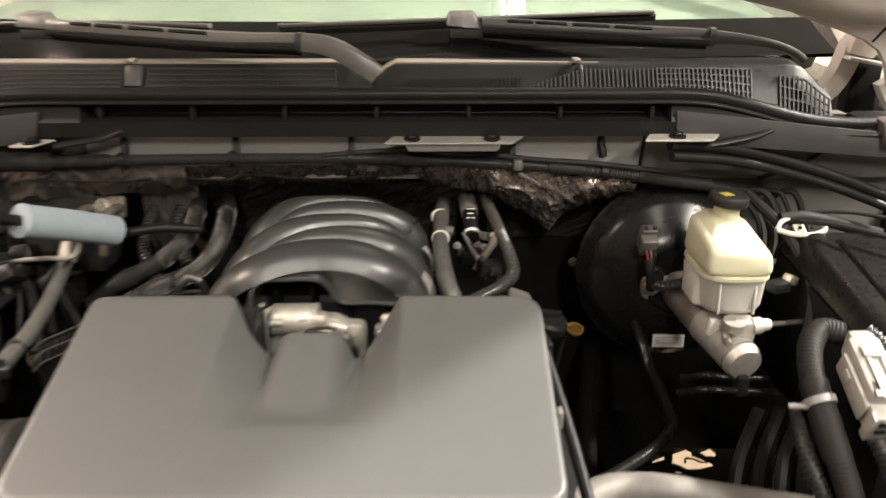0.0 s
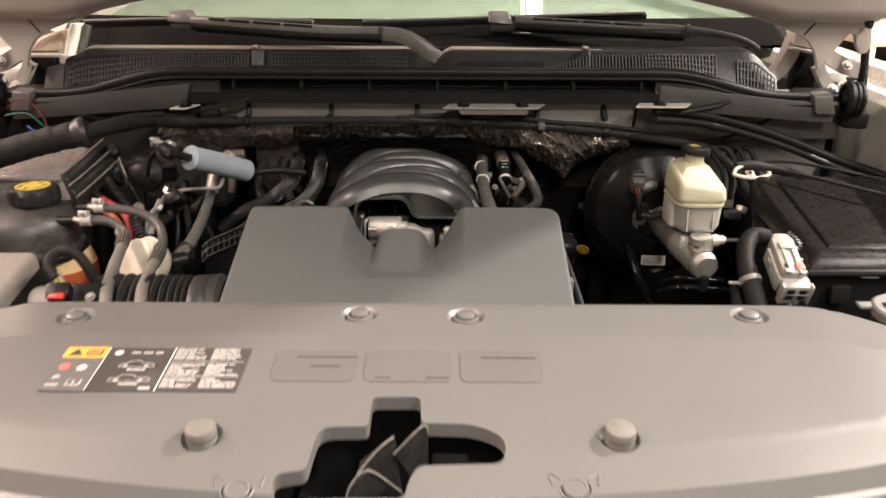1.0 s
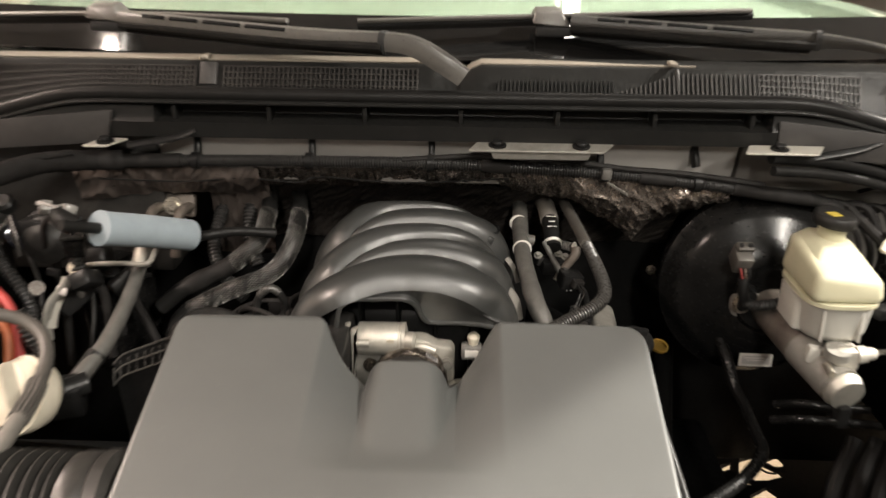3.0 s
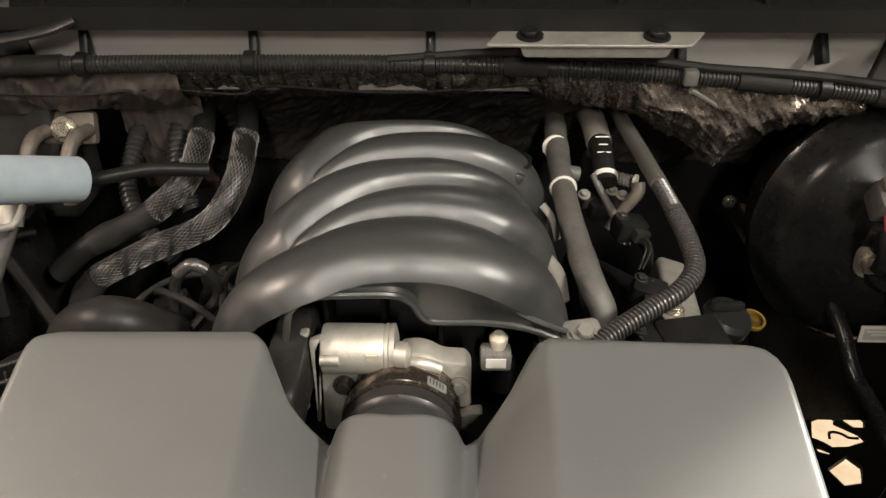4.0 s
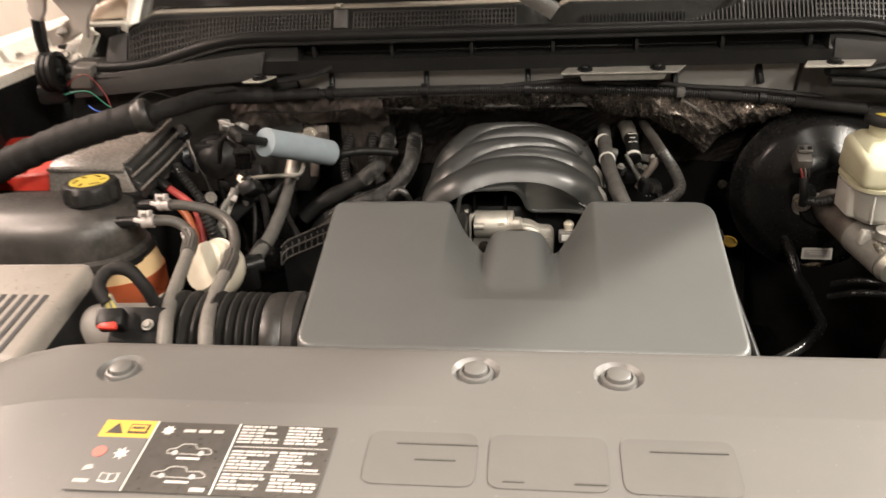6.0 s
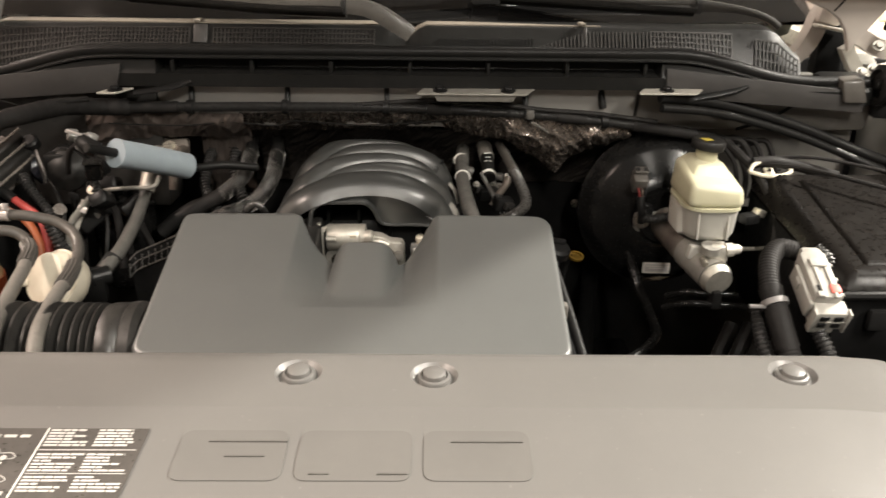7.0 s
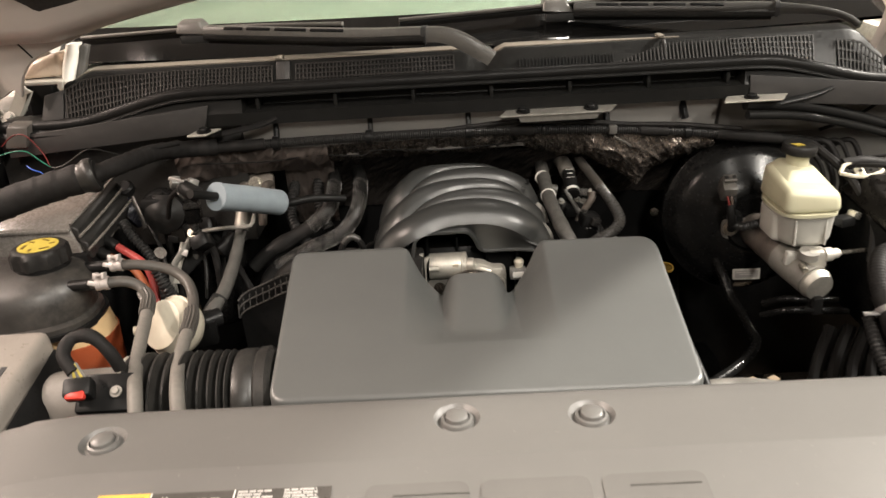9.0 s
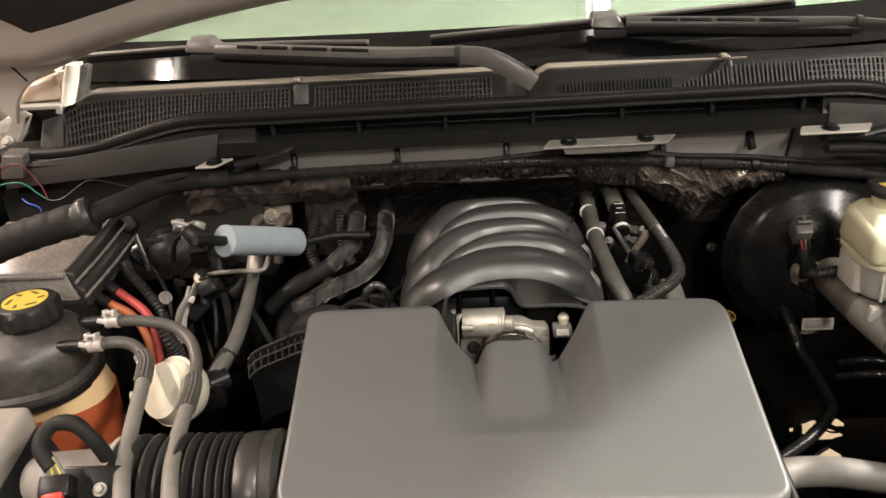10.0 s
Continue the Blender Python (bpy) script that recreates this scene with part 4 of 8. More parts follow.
GROOVES = [(-0.100, -0.04, 0.357), (-0.085, -0.055, 0.342), (0.085, 0.140, 0.357), (-0.02, -0.005, 0.325), (0.030, 0.052, 0.325)]


FRONT_FY = (0.150, 0.158, 0.163, 0.168, 0.178, 0.216, 0.224)
FRONT_DZ = (0.034, 0.032, 0.022, 0.0195, 0.0045, 0.0012, 0.0)


def shield_z(x, y):
    dx = max(0.0, abs(x - 0.02) - 0.42)
    fy = y - (front_y(x) - 0.158) * smooth01(0.40, 0.2, y)
    if y > step_y(x):
        z = 1.098 - 0.004 * smooth01(back_y(x) - 0.03, back_y(x), y) - 0.012 * smooth01(back_y(x) - 0.010, back_y(x), y)
    else:
        z = 1.1025 - 0.135 * (step_y(x) - y)
        fy = y - (front_y(x) - 0.158)
        z -= float(np.interp(fy, FRONT_FY, FRONT_DZ))
    z -= 0.9 * dx * dx
    for px, py in PINS:
        d = math.hypot(x - px, y - py)
        if d < 0.026:
            z -= 0.005 * smooth01(0.0207, 0.0169, d)
    for px, py in BUMPERS:
        d = math.hypot(x - px, y - py)
        if d < 0.026:
            z -= 0.008 * smooth01(0.0182, 0.0164, d)
    return z


LATCH = round_poly([(-0.0195, 0.297), (0.0258, 0.298), (0.0280, 0.262), (0.0760, 0.261), (0.1035, 0.244), (0.0995, 0.2145), (0.0265, 0.2115), (0.0195, 0.196), (0.0165, 0.1785),
                    (-0.0900, 0.1785), (-0.0945, 0.2020), (-0.0675, 0.2065), (-0.0655, 0.2270), (-0.0635, 0.2560), (-0.0195, 0.2575)],
                   [0.007, 0.007, 0.005, 0.016, 0.014, 0.010, 0.010, 0.006, 0.007, 0.006, 0.010, 0.006, 0.008, 0.015, 0.006], 5)


def radiator_cover():
    t = thing("radiator_cover", (0.02, 0.33, 1.03), "wide grey moulded plastic radiator cover with latch opening", "radiator cover")
    n = 70
    xs = [-0.74 + 1.52 * i / n for i in range(n + 1)]
    out = [(x, front_y(x)) for x in xs] + [(x, back_y(x)) for x in reversed(xs)]
    loops = [circle(px, py, r, 60) for px, py in PINS for r in (0.0166, 0.0210)] + [circle(px, py, r, 60) for px, py in BUMPERS for r in (0.0164, 0.0182)]
    for lo, hi in ((0.216, 0.224), (0.168, 0.178), (0.158, 0.163)):
        loops.append([(x, front_y(x) + lo - 0.158) for x in xs[1:-1]] + [(x, front_y(x) + hi - 0.158) for x in reversed(xs[1:-1])])
    loops.append([(x, step_y(x) - 0.0005) for x in xs[1:-1]] + [(x, step_y(x) + 0.0006) for x in reversed(xs[1:-1])])
    bm = sheet(out, shield_z, 0.0075, [LATCH], loops, skirt=0.014, hole_skirt=0.018)
    part("panel", bm, SHIELD, t, sharp=11)
    for a, b in EMBLEM:
        o = round_poly([(a, 0.319), (b, 0.319), (b, 0.369), (a, 0.369)], 0.010, 5)
        part("emblem_block", sheet(o, lambda x, y: shield_z(x, y) + 0.0009, 0.010, [], [], skirt=0.003), EMBLEM_PLASTIC, t, "raised plain emblem block")
    # grooves are not cut: raised dark bars paint their shade
    for a, b, gy in GROOVES:
        part("emblem_groove", hull8([V(a, gy - 0.0007, shield_z(a, gy) + 0.0010), V(b, gy - 0.0007, shield_z(b, gy) + 0.0010), V(b, gy + 0.0007, shield_z(b, gy) + 0.0010), V(a, gy + 0.0007, shield_z(a, gy) + 0.0010)],
                                    [V(a, gy - 0.0007, shield_z(a, gy) + 0.0017), V(b, gy - 0.0007, shield_z(b, gy) + 0.0017), V(b, gy + 0.0007, shield_z(b, gy) + 0.0017), V(a, gy + 0.0007, shield_z(a, gy) + 0.0017)], 0), TAPE_GREY, t, "raised dark bar drawing a groove's shade")
    for px, py in PINS:
        z = shield_z(px, py)
        part("push_pin", lathe([(0, 0), (0.0144, 0), (0.0146, 0.003), (0.0136, 0.0046), (0.0118, 0.0052), (0.0112, 0.0036), (0.0104, 0.0036), (0.0098, 0.0078), (0.0080, 0.0090), (0, 0.0092)], (px, py, z), (0, -0.05, 1), 28), SHIELD, t, "round plastic push pin")
    for px, py in BUMPERS:
        z = shield_z(px, py) - 0.002
        part("rubber_bumper", lathe([(0, 0), (0.0132, 0), (0.0136, 0.004), (0.0128, 0.006), (0.0136, 0.008), (0.0128, 0.010), (0.0136, 0.012), (0.0136, 0.018), (0.0128, 0.0210), (0.010, 0.0220), (0, 0.0224)], (px, py, z), (0, -0.08, 1), 28), HOSE_LIGHT, t, "worn round rubber hood bumper")
    for px, py in FRONT_PINS:
        z = shield_z(px, py)
        up = (0, -0.16, 1)
        part("push_pin", lathe([(0, 0), (0.0108, 0), (0.0110, 0.0022), (0.0100, 0.0034), (0.0086, 0.0036), (0.0080, 0.0029), (0, 0.0033)], (px, py, z - 0.0018), up, 28), SHIELD, t)
        part("pin_seat", lathe([(0.0122, 0), (0.0126, 0.0005), (0.0138, 0.0007), (0.0144, 0.0002), (0.0146, -0.002), (0.0122, -0.002)], (px, py, z), up, 32), SHIELD, t)
        # flat ring on the surface, coloured for the groove's shade
        part("pin_shadow_gap", lathe([(0.0106, 0), (0.0124, 0)], (px, py, z + 0.0002), up, 28), CHASSIS, t, "flat dark ring painted as the pin's shaded gap")
        for s in (-1, 1):
            q = [(px + s * 0.0115, py + 0.009), (px + s * 0.0205, py + 0.0145), (px + s * 0.0190, py + 0.003)]
            part("pin_ear", tube([V(a, b, shield_z(a, b) + 0.0003) for a, b in q], 0.0008, 6, 0.003), SHIELD, t)


radiator_cover()


def hood_latch():
    t = thing("hood_latch", (0.0, 0.25, 1.0), "dark steel hood latch with hook inside the opening", "latch")
    part("base_plate", box((0.015, 0.245, 1.012), (0.20, 0.16, 0.004), 0.001, (-6, 0, 0)), CHASSIS, t)

    def plate(pts, th, name, mat):
        d = V(0.0, th, 0.0)
        a = [Vector(p) for p in pts]
        bm = bmesh.new()
        f, g = [bm.verts.new(p) for p in a], [bm.verts.new(p + d) for p in a]
        bm.faces.new(f), bm.faces.new(g[::-1])
        for i in range(len(a)):
            bm.faces.new((f[i], f[(i + 1) % len(a)], g[(i + 1) % len(a)], g[i]))
        bmesh.ops.recalc_face_normals(bm, faces=bm.faces)
        part(name, bm, mat, t)
    plate([(-0.036, 0.205, 1.012), (-0.033, 0.21, 1.052), (-0.016, 0.218, 1.066), (0.012, 0.222, 1.040), (0.010, 0.22, 1.012)], 0.003, "catch_plate", DARK_STEEL)
    plate([(-0.030, 0.232, 1.012), (-0.026, 0.235, 1.060), (0.004, 0.250, 1.078), (0.006, 0.25, 1.062), (0.010, 0.25, 1.012)], 0.003, "rear_plate", DARK_STEEL)
    plate([(0.004, 0.246, 1.062), (0.030, 0.258, 1.084), (0.034, 0.258, 1.080), (0.034, 0.256, 1.030), (0.022, 0.25, 1.030)], 0.004, "hook", DARK_STEEL)
    # pale tubes draw the highlights along the dark plates' edges
    part("plate_edge", tube([(-0.034, 0.205, 1.030), (-0.033, 0.208, 1.053), (-0.016, 0.216, 1.067), (0.012, 0.220, 1.041)], 0.0008, 6, 0.006), ALU_DULL, t, "bright line painted in as the lit plate edge")
    part("plate_edge", tube([(-0.028, 0.231, 1.052), (-0.010, 0.240, 1.071), (0.004, 0.247, 1.080)], 0.0009, 6, 0.006), ALU_DULL, t, "bright line painted in as the lit plate edge")
    part("plate_edge", tube([(0.003, 0.244, 1.063), (0.030, 0.256, 1.086), (0.034, 0.255, 1.078)], 0.0008, 6, 0.006), ALU_DULL, t, "bright line painted in as the lit plate edge")
    part("pawl", hull8([(-0.050, 0.190, 1.012), (-0.040, 0.19, 1.012), (-0.040, 0.20, 1.012), (-0.050, 0.20, 1.012)], [(-0.048, 0.192, 1.050), (-0.045, 0.192, 1.050), (-0.045, 0.196, 1.050), (-0.048, 0.196, 1.050)], 0.001, 1), ALU_DULL, t)
    part("spring_box", box((0.054, 0.25, 1.036), (0.034, 0.03, 0.03), 0.004), BLACK, t)
    part("cable", tube([(0.07, 0.26, 1.04), (0.09, 0.262, 1.036), (0.14, 0.26, 1.03)], 0.004, 8, 0.006), BLACK, t)


hood_latch()
solo("radiator_support", hull8([(-0.85, 0.20, 0.55), (0.85, 0.20, 0.55), (0.85, 0.47, 0.55), (-0.85, 0.47, 0.55)],
                               [(-0.85, 0.20, 1.0), (0.85, 0.20, 1.0), (0.85, 0.46, 1.0), (-0.85, 0.46, 1.0)], 0.01), CHASSIS, "black radiator support under the cover", "radiator support")


def front_fascia():
    n = 50
    rings = []
    for i in range(n + 1):
        x = -1.0 + 2.0 * i / n
        f = front_y(x) - 0.006
        prof = [(0.022, 1.034), (0.004, 1.0385), (0.000, 1.0385), (-0.004, 1.0372), (-0.03, 1.0315), (-0.06, 1.023), (-0.09, 1.008), (-0.11, 0.98), (-0.115, 0.93), (-0.115, 0.60), (0.02, 0.60)]
        rings.append([V(x, f + a, b) for a, b in prof])
    t = thing("front_fascia", (0, 0.15, 0.6), "glossy dark navy front fascia with dust and scratches", "fascia")
    part("panel", rings_to_bm(rings), NAVY, t)
    part("edge_bead", tube([(x, front_y(x) - 0.0075, 1.0385) for x in [-1.0 + 0.04 * k for k in range(51)]], 0.0019, 10), NAVY, t, "polished folded edge")
    rng = random.Random(12)
    for k in range(16):
        x, a = rng.uniform(-0.5, 0.5), rng.uniform(-0.05, -0.012)
        z = float(np.interp(a, (-0.06, -0.03, -0.004), (1.023, 1.0315, 1.0372)))
        ln = rng.choice((0.003, 0.004, 0.012, 0.03))
        part("scratch", box((x, front_y(x) - 0.006 + a, z + 0.0001), (ln, 0.0009, 0.0007), 0, (16, 0, rng.uniform(-25, 25) if ln > 0.01 else rng.uniform(0, 90))), LABEL_GREY, t, "pale scratch in the paint")


front_fascia()
lp = [(0.0, -0.006), (0.007, -0.007), (0.011, -0.001), (0.006, 0.007), (-0.002, 0.008), (-0.009, 0.002), (-0.007, -0.005)]
leaf = prism(lp, 0.0012, pose(0.272, 0.147, 1.030, -22, 0, 0))
solo("leaf_scrap", leaf, OCHRE, "small dry yellow leaf scrap on the fascia", "leaf")


def warning_label():
    x0, x1, y0, y1 = -0.338, -0.150, 0.302, 0.370
    sh = 0.05
    t = thing("warning_label", ((x0 + x1) / 2, (y0 + y1) / 2, 1.09), "black warning sticker with yellow header and white print", "label")

    def patch(u0, v0, u1, v1, lift, th=0.0004):
        c = [(x0 + (x1 - x0) * u + sh * 0.02 * v, y0 + (y1 - y0) * v) for u, v in ((u0, v0), (u1, v0), (u1, v1), (u0, v1))]
        return hull8([V(x, y, shield_z(x, y) + lift) for x, y in c], [V(x, y, shield_z(x, y) + lift + th) for x, y in c], 0)
    part("film", patch(0, 0, 1, 1, 0.0008), LABEL_BLACK, t)
    part("clear_side_panel", patch(-0.002, -0.01, 0.222, 0.74, 0.0014), SHIELD, t, "clear symbol panel")
    part("yellow_header", patch(0.0, 0.74, 0.225, 1.0, 0.0014), AMBER, t, "amber header bar")
    tri = prism([(-0.007, -0.005), (0.007, -0.005), (0, 0.006)], 0.0004, pose(x0 + 0.013, y0 + 0.059, shield_z(x0 + 0.013, y0 + 0.059) + 0.0019, 8, 0, 0))
    part("warning_triangle", tri, LABEL_BLACK, t)
    part("header_frame", patch(0.120, 0.80, 0.205, 0.94, 0.0019), LABEL_BLACK, t)
    part("header_field", patch(0.128, 0.825, 0.197, 0.915, 0.0024), AMBER, t)
    part("header_bar", patch(0.136, 0.855, 0.190, 0.885, 0.0029), LABEL_BLACK, t)

    def at(u, v):
        x, y = x0 + (x1 - x0) * u, y0 + (y1 - y0) * v
        return pose(x, y, shield_z(x, y) + 0.0019, 8, 0, 0)
    part("red_symbol", lathe([(0.0041, 0), (0.0052, 0), (0.0052, 0.0004), (0.0041, 0.0004)], at(0.055, 0.52).translation, (0, -0.13, 1), 20), PINK, t, "red ring symbol")
    part("red_bar", prism([(-0.004, -0.0008), (0.004, -0.0008), (0.004, 0.0008), (-0.004, 0.0008)], 0.0004, at(0.055, 0.52) @ pose(0, 0, 0, 0, 0, 45)), PINK, t)
    part("splash_symbol", prism([(0.0062 * (1 if k % 2 else 0.5) * math.cos(k * math.pi / 7), 0.0062 * (1 if k % 2 else 0.5) * math.sin(k * math.pi / 7)) for k in range(14)], 0.0004, at(0.150, 0.50)), WHITE_INK, t)
    part("book_symbol", prism([(-0.007, -0.004), (0, -0.0052), (0.007, -0.004), (0.007, 0.004), (0, 0.0028), (-0.007, 0.004)], 0.0004, at(0.155, 0.17)), WHITE_INK, t)
    for q in (-1, 1):
        part("book_page", prism([(q * 0.0007, -0.0040), (q * 0.0060, -0.0030), (q * 0.0060, 0.0030), (q * 0.0007, 0.0020)], 0.0004, at(0.155, 0.17) @ pose(0, 0, 0.0005)), SHIELD, t)
    part("bolt_symbol", prism([(-0.004, -0.001), (0.004, 0.001), (0.002, 0.005), (-0.003, 0.004)], 0.0004, at(0.05, 0.26)), PRINT_GREY, t)
    part("word_bar", prism([(-0.006, -0.0016), (0.006, -0.0016), (0.006, 0.0016), (-0.006, 0.0016)], 0.0004, at(0.05, 0.11)), PRINT_GREY, t)
    part("divider", patch(0.228, 0.0, 0.234, 1.0, 0.0014), WHITE_INK, t)
    part("divider", patch(0.585, 0.0, 0.591, 1.0, 0.0014), WHITE_INK, t)
    rng = random.Random(4)
    bars = []
    for cu, w in ((0.602, 0.190), (0.800, 0.190)):
        v = 0.965
        while v > 0.05:
            row = rng.uniform(0.72, 1.0) if rng.random() < 0.8 else rng.uniform(0.35, 0.6)
            if abs(v - 0.665) > 0.03 and abs(v - 0.325) > 0.03:
                u = cu
                while u < cu + w * row:
                    q = min(u + rng.uniform(0.020, 0.075), cu + w * row)
                    bars.append(patch(u, v - 0.0125, q, v + 0.0125, 0.0014))
                    u = q + 0.006
            v -= 0.046
    for v in (0.66, 0.32):
        bars.append(patch(0.60, v, 0.985, v + 0.009, 0.0014))
    bars += [patch(0.36, 0.85, 0.41, 0.89, 0.0014), patch(0.425, 0.85, 0.475, 0.89, 0.0014), patch(0.49, 0.85, 0.53, 0.89, 0.0014), patch(0.50, 0.03, 0.56, 0.08, 0.0014)]
    for b in bars:
        part("print_bar", b, PRINT_GREY, t)
    star = []
    cx, cy = x0 + 0.056, y0 + 0.059
    for k in range(16):
        r = 0.0052 if k % 2 else 0.0030
        star.append((r * math.cos(k * math.pi / 8), r * math.sin(k * math.pi / 8)))
    part("sun_symbol", prism(star, 0.0004, pose(cx, cy, shield_z(cx, cy) + 0.0014, 8, 0, 0)), WHITE_INK, t)
    for cy, k in ((y0 + 0.040, 1.0), (y0 + 0.018, 1.15)):
        car = [(-0.020, -0.004), (-0.020, 0.000), (-0.012, 0.002), (-0.008, 0.006), (0.004, 0.006), (0.007, 0.002), (0.018, 0.002), (0.020, -0.004)]
        q = [V(x0 + 0.080 + a * k * 0.82, cy + b * 0.9, shield_z(x0 + 0.08, cy + b) + 0.0016) for a, b in car]
        part("truck_outline", tube([*q, q[0]], 0.00042, 5, 0.002), PRINT_GREY, t)
        for wx in (-0.012, 0.013):
            part("truck_wheel", lathe([(0.0014, 0), (0.0024, 0), (0.0024, 0.0004), (0.0014, 0.0004)], (x0 + 0.080 + wx * k * 0.82, cy - 0.0036, shield_z(x0 + 0.08, cy) + 0.0016), (0, -0.13, 1), 14), PRINT_GREY, t)
        part("print_bars", box((x0 + 0.082, cy - 0.008, shield_z(x0 + 0.082, cy - 0.008) + 0.0015), (0.018, 0.002, 0.0004), 0), WHITE_INK, t)


warning_label()

# ---- engine ----
def plane_z(y):
    return 1.0985 - 0.236 * (0.857 - y)


COVER_OUT = round_poly([(-0.2660, 0.858), (-0.2565, 0.588), (0.2225, 0.584), (0.2285, 0.852), (0.076, 0.858), (0.066, 0.852), (0.060, 0.845), (0.054, 0.837), (0.046, 0.830), (0.036, 0.823), (0.024, 0.815),
                        (0.008, 0.806), (-0.020, 0.804), (-0.050, 0.806), (-0.064, 0.811), (-0.079, 0.815), (-0.090, 0.822), (-0.099, 0.836), (-0.106, 0.848), (-0.116, 0.860)],
                       [0.024, 0.022, 0.022, 0.030, 0.006] + [0.004] * 14 + [0.006], 5)
COVER_SEGS = np.array([(*a, *b) for a, b in zip(COVER_OUT, COVER_OUT[1:] + COVER_OUT[:1])])
POCKET = (-0.108, 0.0760, 0.664)


def rim_distance(x, y):
    """Distance of a point to the outline of the engine cover."""
    a, d = COVER_SEGS[:, :2], COVER_SEGS[:, 2:] - COVER_SEGS[:, :2]
    f = np.clip(((x - a[:, 0]) * d[:, 0] + (y - a[:, 1]) * d[:, 1]) / (d ** 2).sum(1), 0, 1)
    return float(np.sqrt(((x - a[:, 0] - f * d[:, 0]) ** 2 + (y - a[:, 1] - f * d[:, 1]) ** 2).min()))


SOFT = 0.003


def ease(d):
    """A ramp from nought with a rounded foot."""
    return 0.0 if d < -SOFT else d if d > SOFT else (d + SOFT) ** 2 / (4 * SOFT)


def cover_z(x, y):
    z = plane_z(y)
    # pocket that falls towards the throttle
    xa, xb, ya = POCKET
    if y > ya - SOFT and xa - SOFT < x < xb + SOFT:
        w = min(1.0, ease(x - xa) / 0.046, ease(xb - x) / 0.044)
        pocket = z - 0.046 * w * min(1.1, ease(y - ya) / 0.140)
        r, xc = 0.040 + 0.07 * max(0.0, 0.80 - y), -0.020
        a = abs(x - xc) / r
        hump = z - 0.0085 - 0.026 * a ** 5 if a < 1.6 else -1.0
        k = 0.003
        z = min(z, max(pocket, hump) + max(0.0, k - abs(pocket - hump)) ** 2 / (4 * k))
    if abs(x + 0.017) > 0.09:
        z -= 0.003 * smooth01(0.846, 0.857, y)
    # tight rolled rim
    q = 1 - min(1.0, rim_distance(x, y) / 0.0055)
    return z - 0.0055 * (1 - math.sqrt(max(0.0, 1 - q * q)))


def inset(poly, d):
    out = []
    n = len(poly)
    for i in range(n):
        a, b = Vector(poly[i - 1]), Vector(poly[(i + 1) % n])
        e = (b - a).normalized()
        out.append((poly[i][0] - e.y * d, poly[i][1] + e.x * d))
    return out


def engine_cover():
    t = thing("engine_cover", (-0.02, 0.72, 0.98), "grey moulded plastic engine cover with throttle cut-out", "engine cover")
    xa, xb, ya = POCKET
    lines = [[(xa + d, ya + d), (xb - d, ya + d), (xb - d, 0.95), (xa + d, 0.95)] for d in (-0.003, -0.0015, 0.0, 0.0015, 0.003)]
    lines += [[(xa + 0.046, ya + 0.001), (xa + 0.0464, ya + 0.001), (xa + 0.0464, 0.805), (xa + 0.046, 0.805)], [(xb - 0.044, ya + 0.001), (xb - 0.0436, ya + 0.001), (xb - 0.0436, 0.812), (xb - 0.044, 0.812)]]
    rims = [inset(COVER_OUT, d) for d in (0.0007, 0.0018, 0.0034, 0.0056)]
    part("shell", sheet(COVER_OUT, cover_z, 0.0034, [], rims + lines, skirt=0.026), COVER, t, sharp=60)
    part("lower_tray", prism(round_poly([(-0.244, 0.840), (-0.235, 0.612), (0.200, 0.612), (0.204, 0.835), (0.09, 0.80), (-0.12, 0.80)], 0.02), 0.07, pose(0, 0, 0.945), 0.006), BLACK, t, "black underside tray")
    part("duct_neck", tube([(-0.022, 0.79, 1.008), (-0.022, 0.850, 1.0035)], 0.0385, 32, 0.01), NYLON, t, "round intake neck")


engine_cover()


# seams between the runners: y at angles across the arch, from the front edge to the back
SEAM_AT = (-104, -47, -40, -33, -25, -18, -10, 0, 9, 18, 29, 38, 45, 52, 104)
SEAMS = [(0.885, 0.885, 0.882, 0.883, 0.887, 0.894, 0.900, 0.902, 0.902, 0.902, 0.901, 0.902, 0.906, 0.914, 0.925),
         (0.940, 0.956, 0.956, 0.958, 0.966, 0.975, 0.981, 0.985, 0.986, 0.985, 0.984, 0.982, 0.985, 0.989, 1.000),
         (0.946, 0.962, 0.966, 0.985, 1.006, 1.019, 1.032, 1.040, 1.044, 1.047, 1.052, 1.058, 1.067, 1.073, 1.085),
         (1.048, 1.064, 1.067, 1.071, 1.081, 1.086, 1.090, 1.092, 1.094, 1.094, 1.094, 1.095, 1.096, 1.098, 1.105),
         (1.058, 1.073, 1.080, 1.104, 1.126, 1.138, 1.144, 1.147, 1.149, 1.152, 1.158, 1.166, 1.176, 1.182, 1.190),
         (1.165, 1.180, 1.184, 1.188, 1.190, 1.192, 1.194, 1.195, 1.196, 1.197, 1.198, 1.200, 1.202, 1.203, 1.205),
         (1.235, 1.235, 1.236, 1.237, 1.238, 1.239, 1.240, 1.240, 1.240, 1.240, 1.239, 1.238, 1.237, 1.236, 1.235)]


def arch(deg, y, off):
    """A point on the arch of the manifold, off metres outside its valleys."""
    a, b = math.sin(radians(deg)), math.cos(radians(deg))
    w, h, p = (0.126 if a < 0 else 0.112) + off, 0.107 + off, 2.5
    k = (abs(a) ** p + abs(b) ** p) ** (-1 / p)
    return V(-0.025 + w * k * a, y, 1.0 + h * k * b - (0.45 * (y - 1.15) if y > 1.15 else 0))


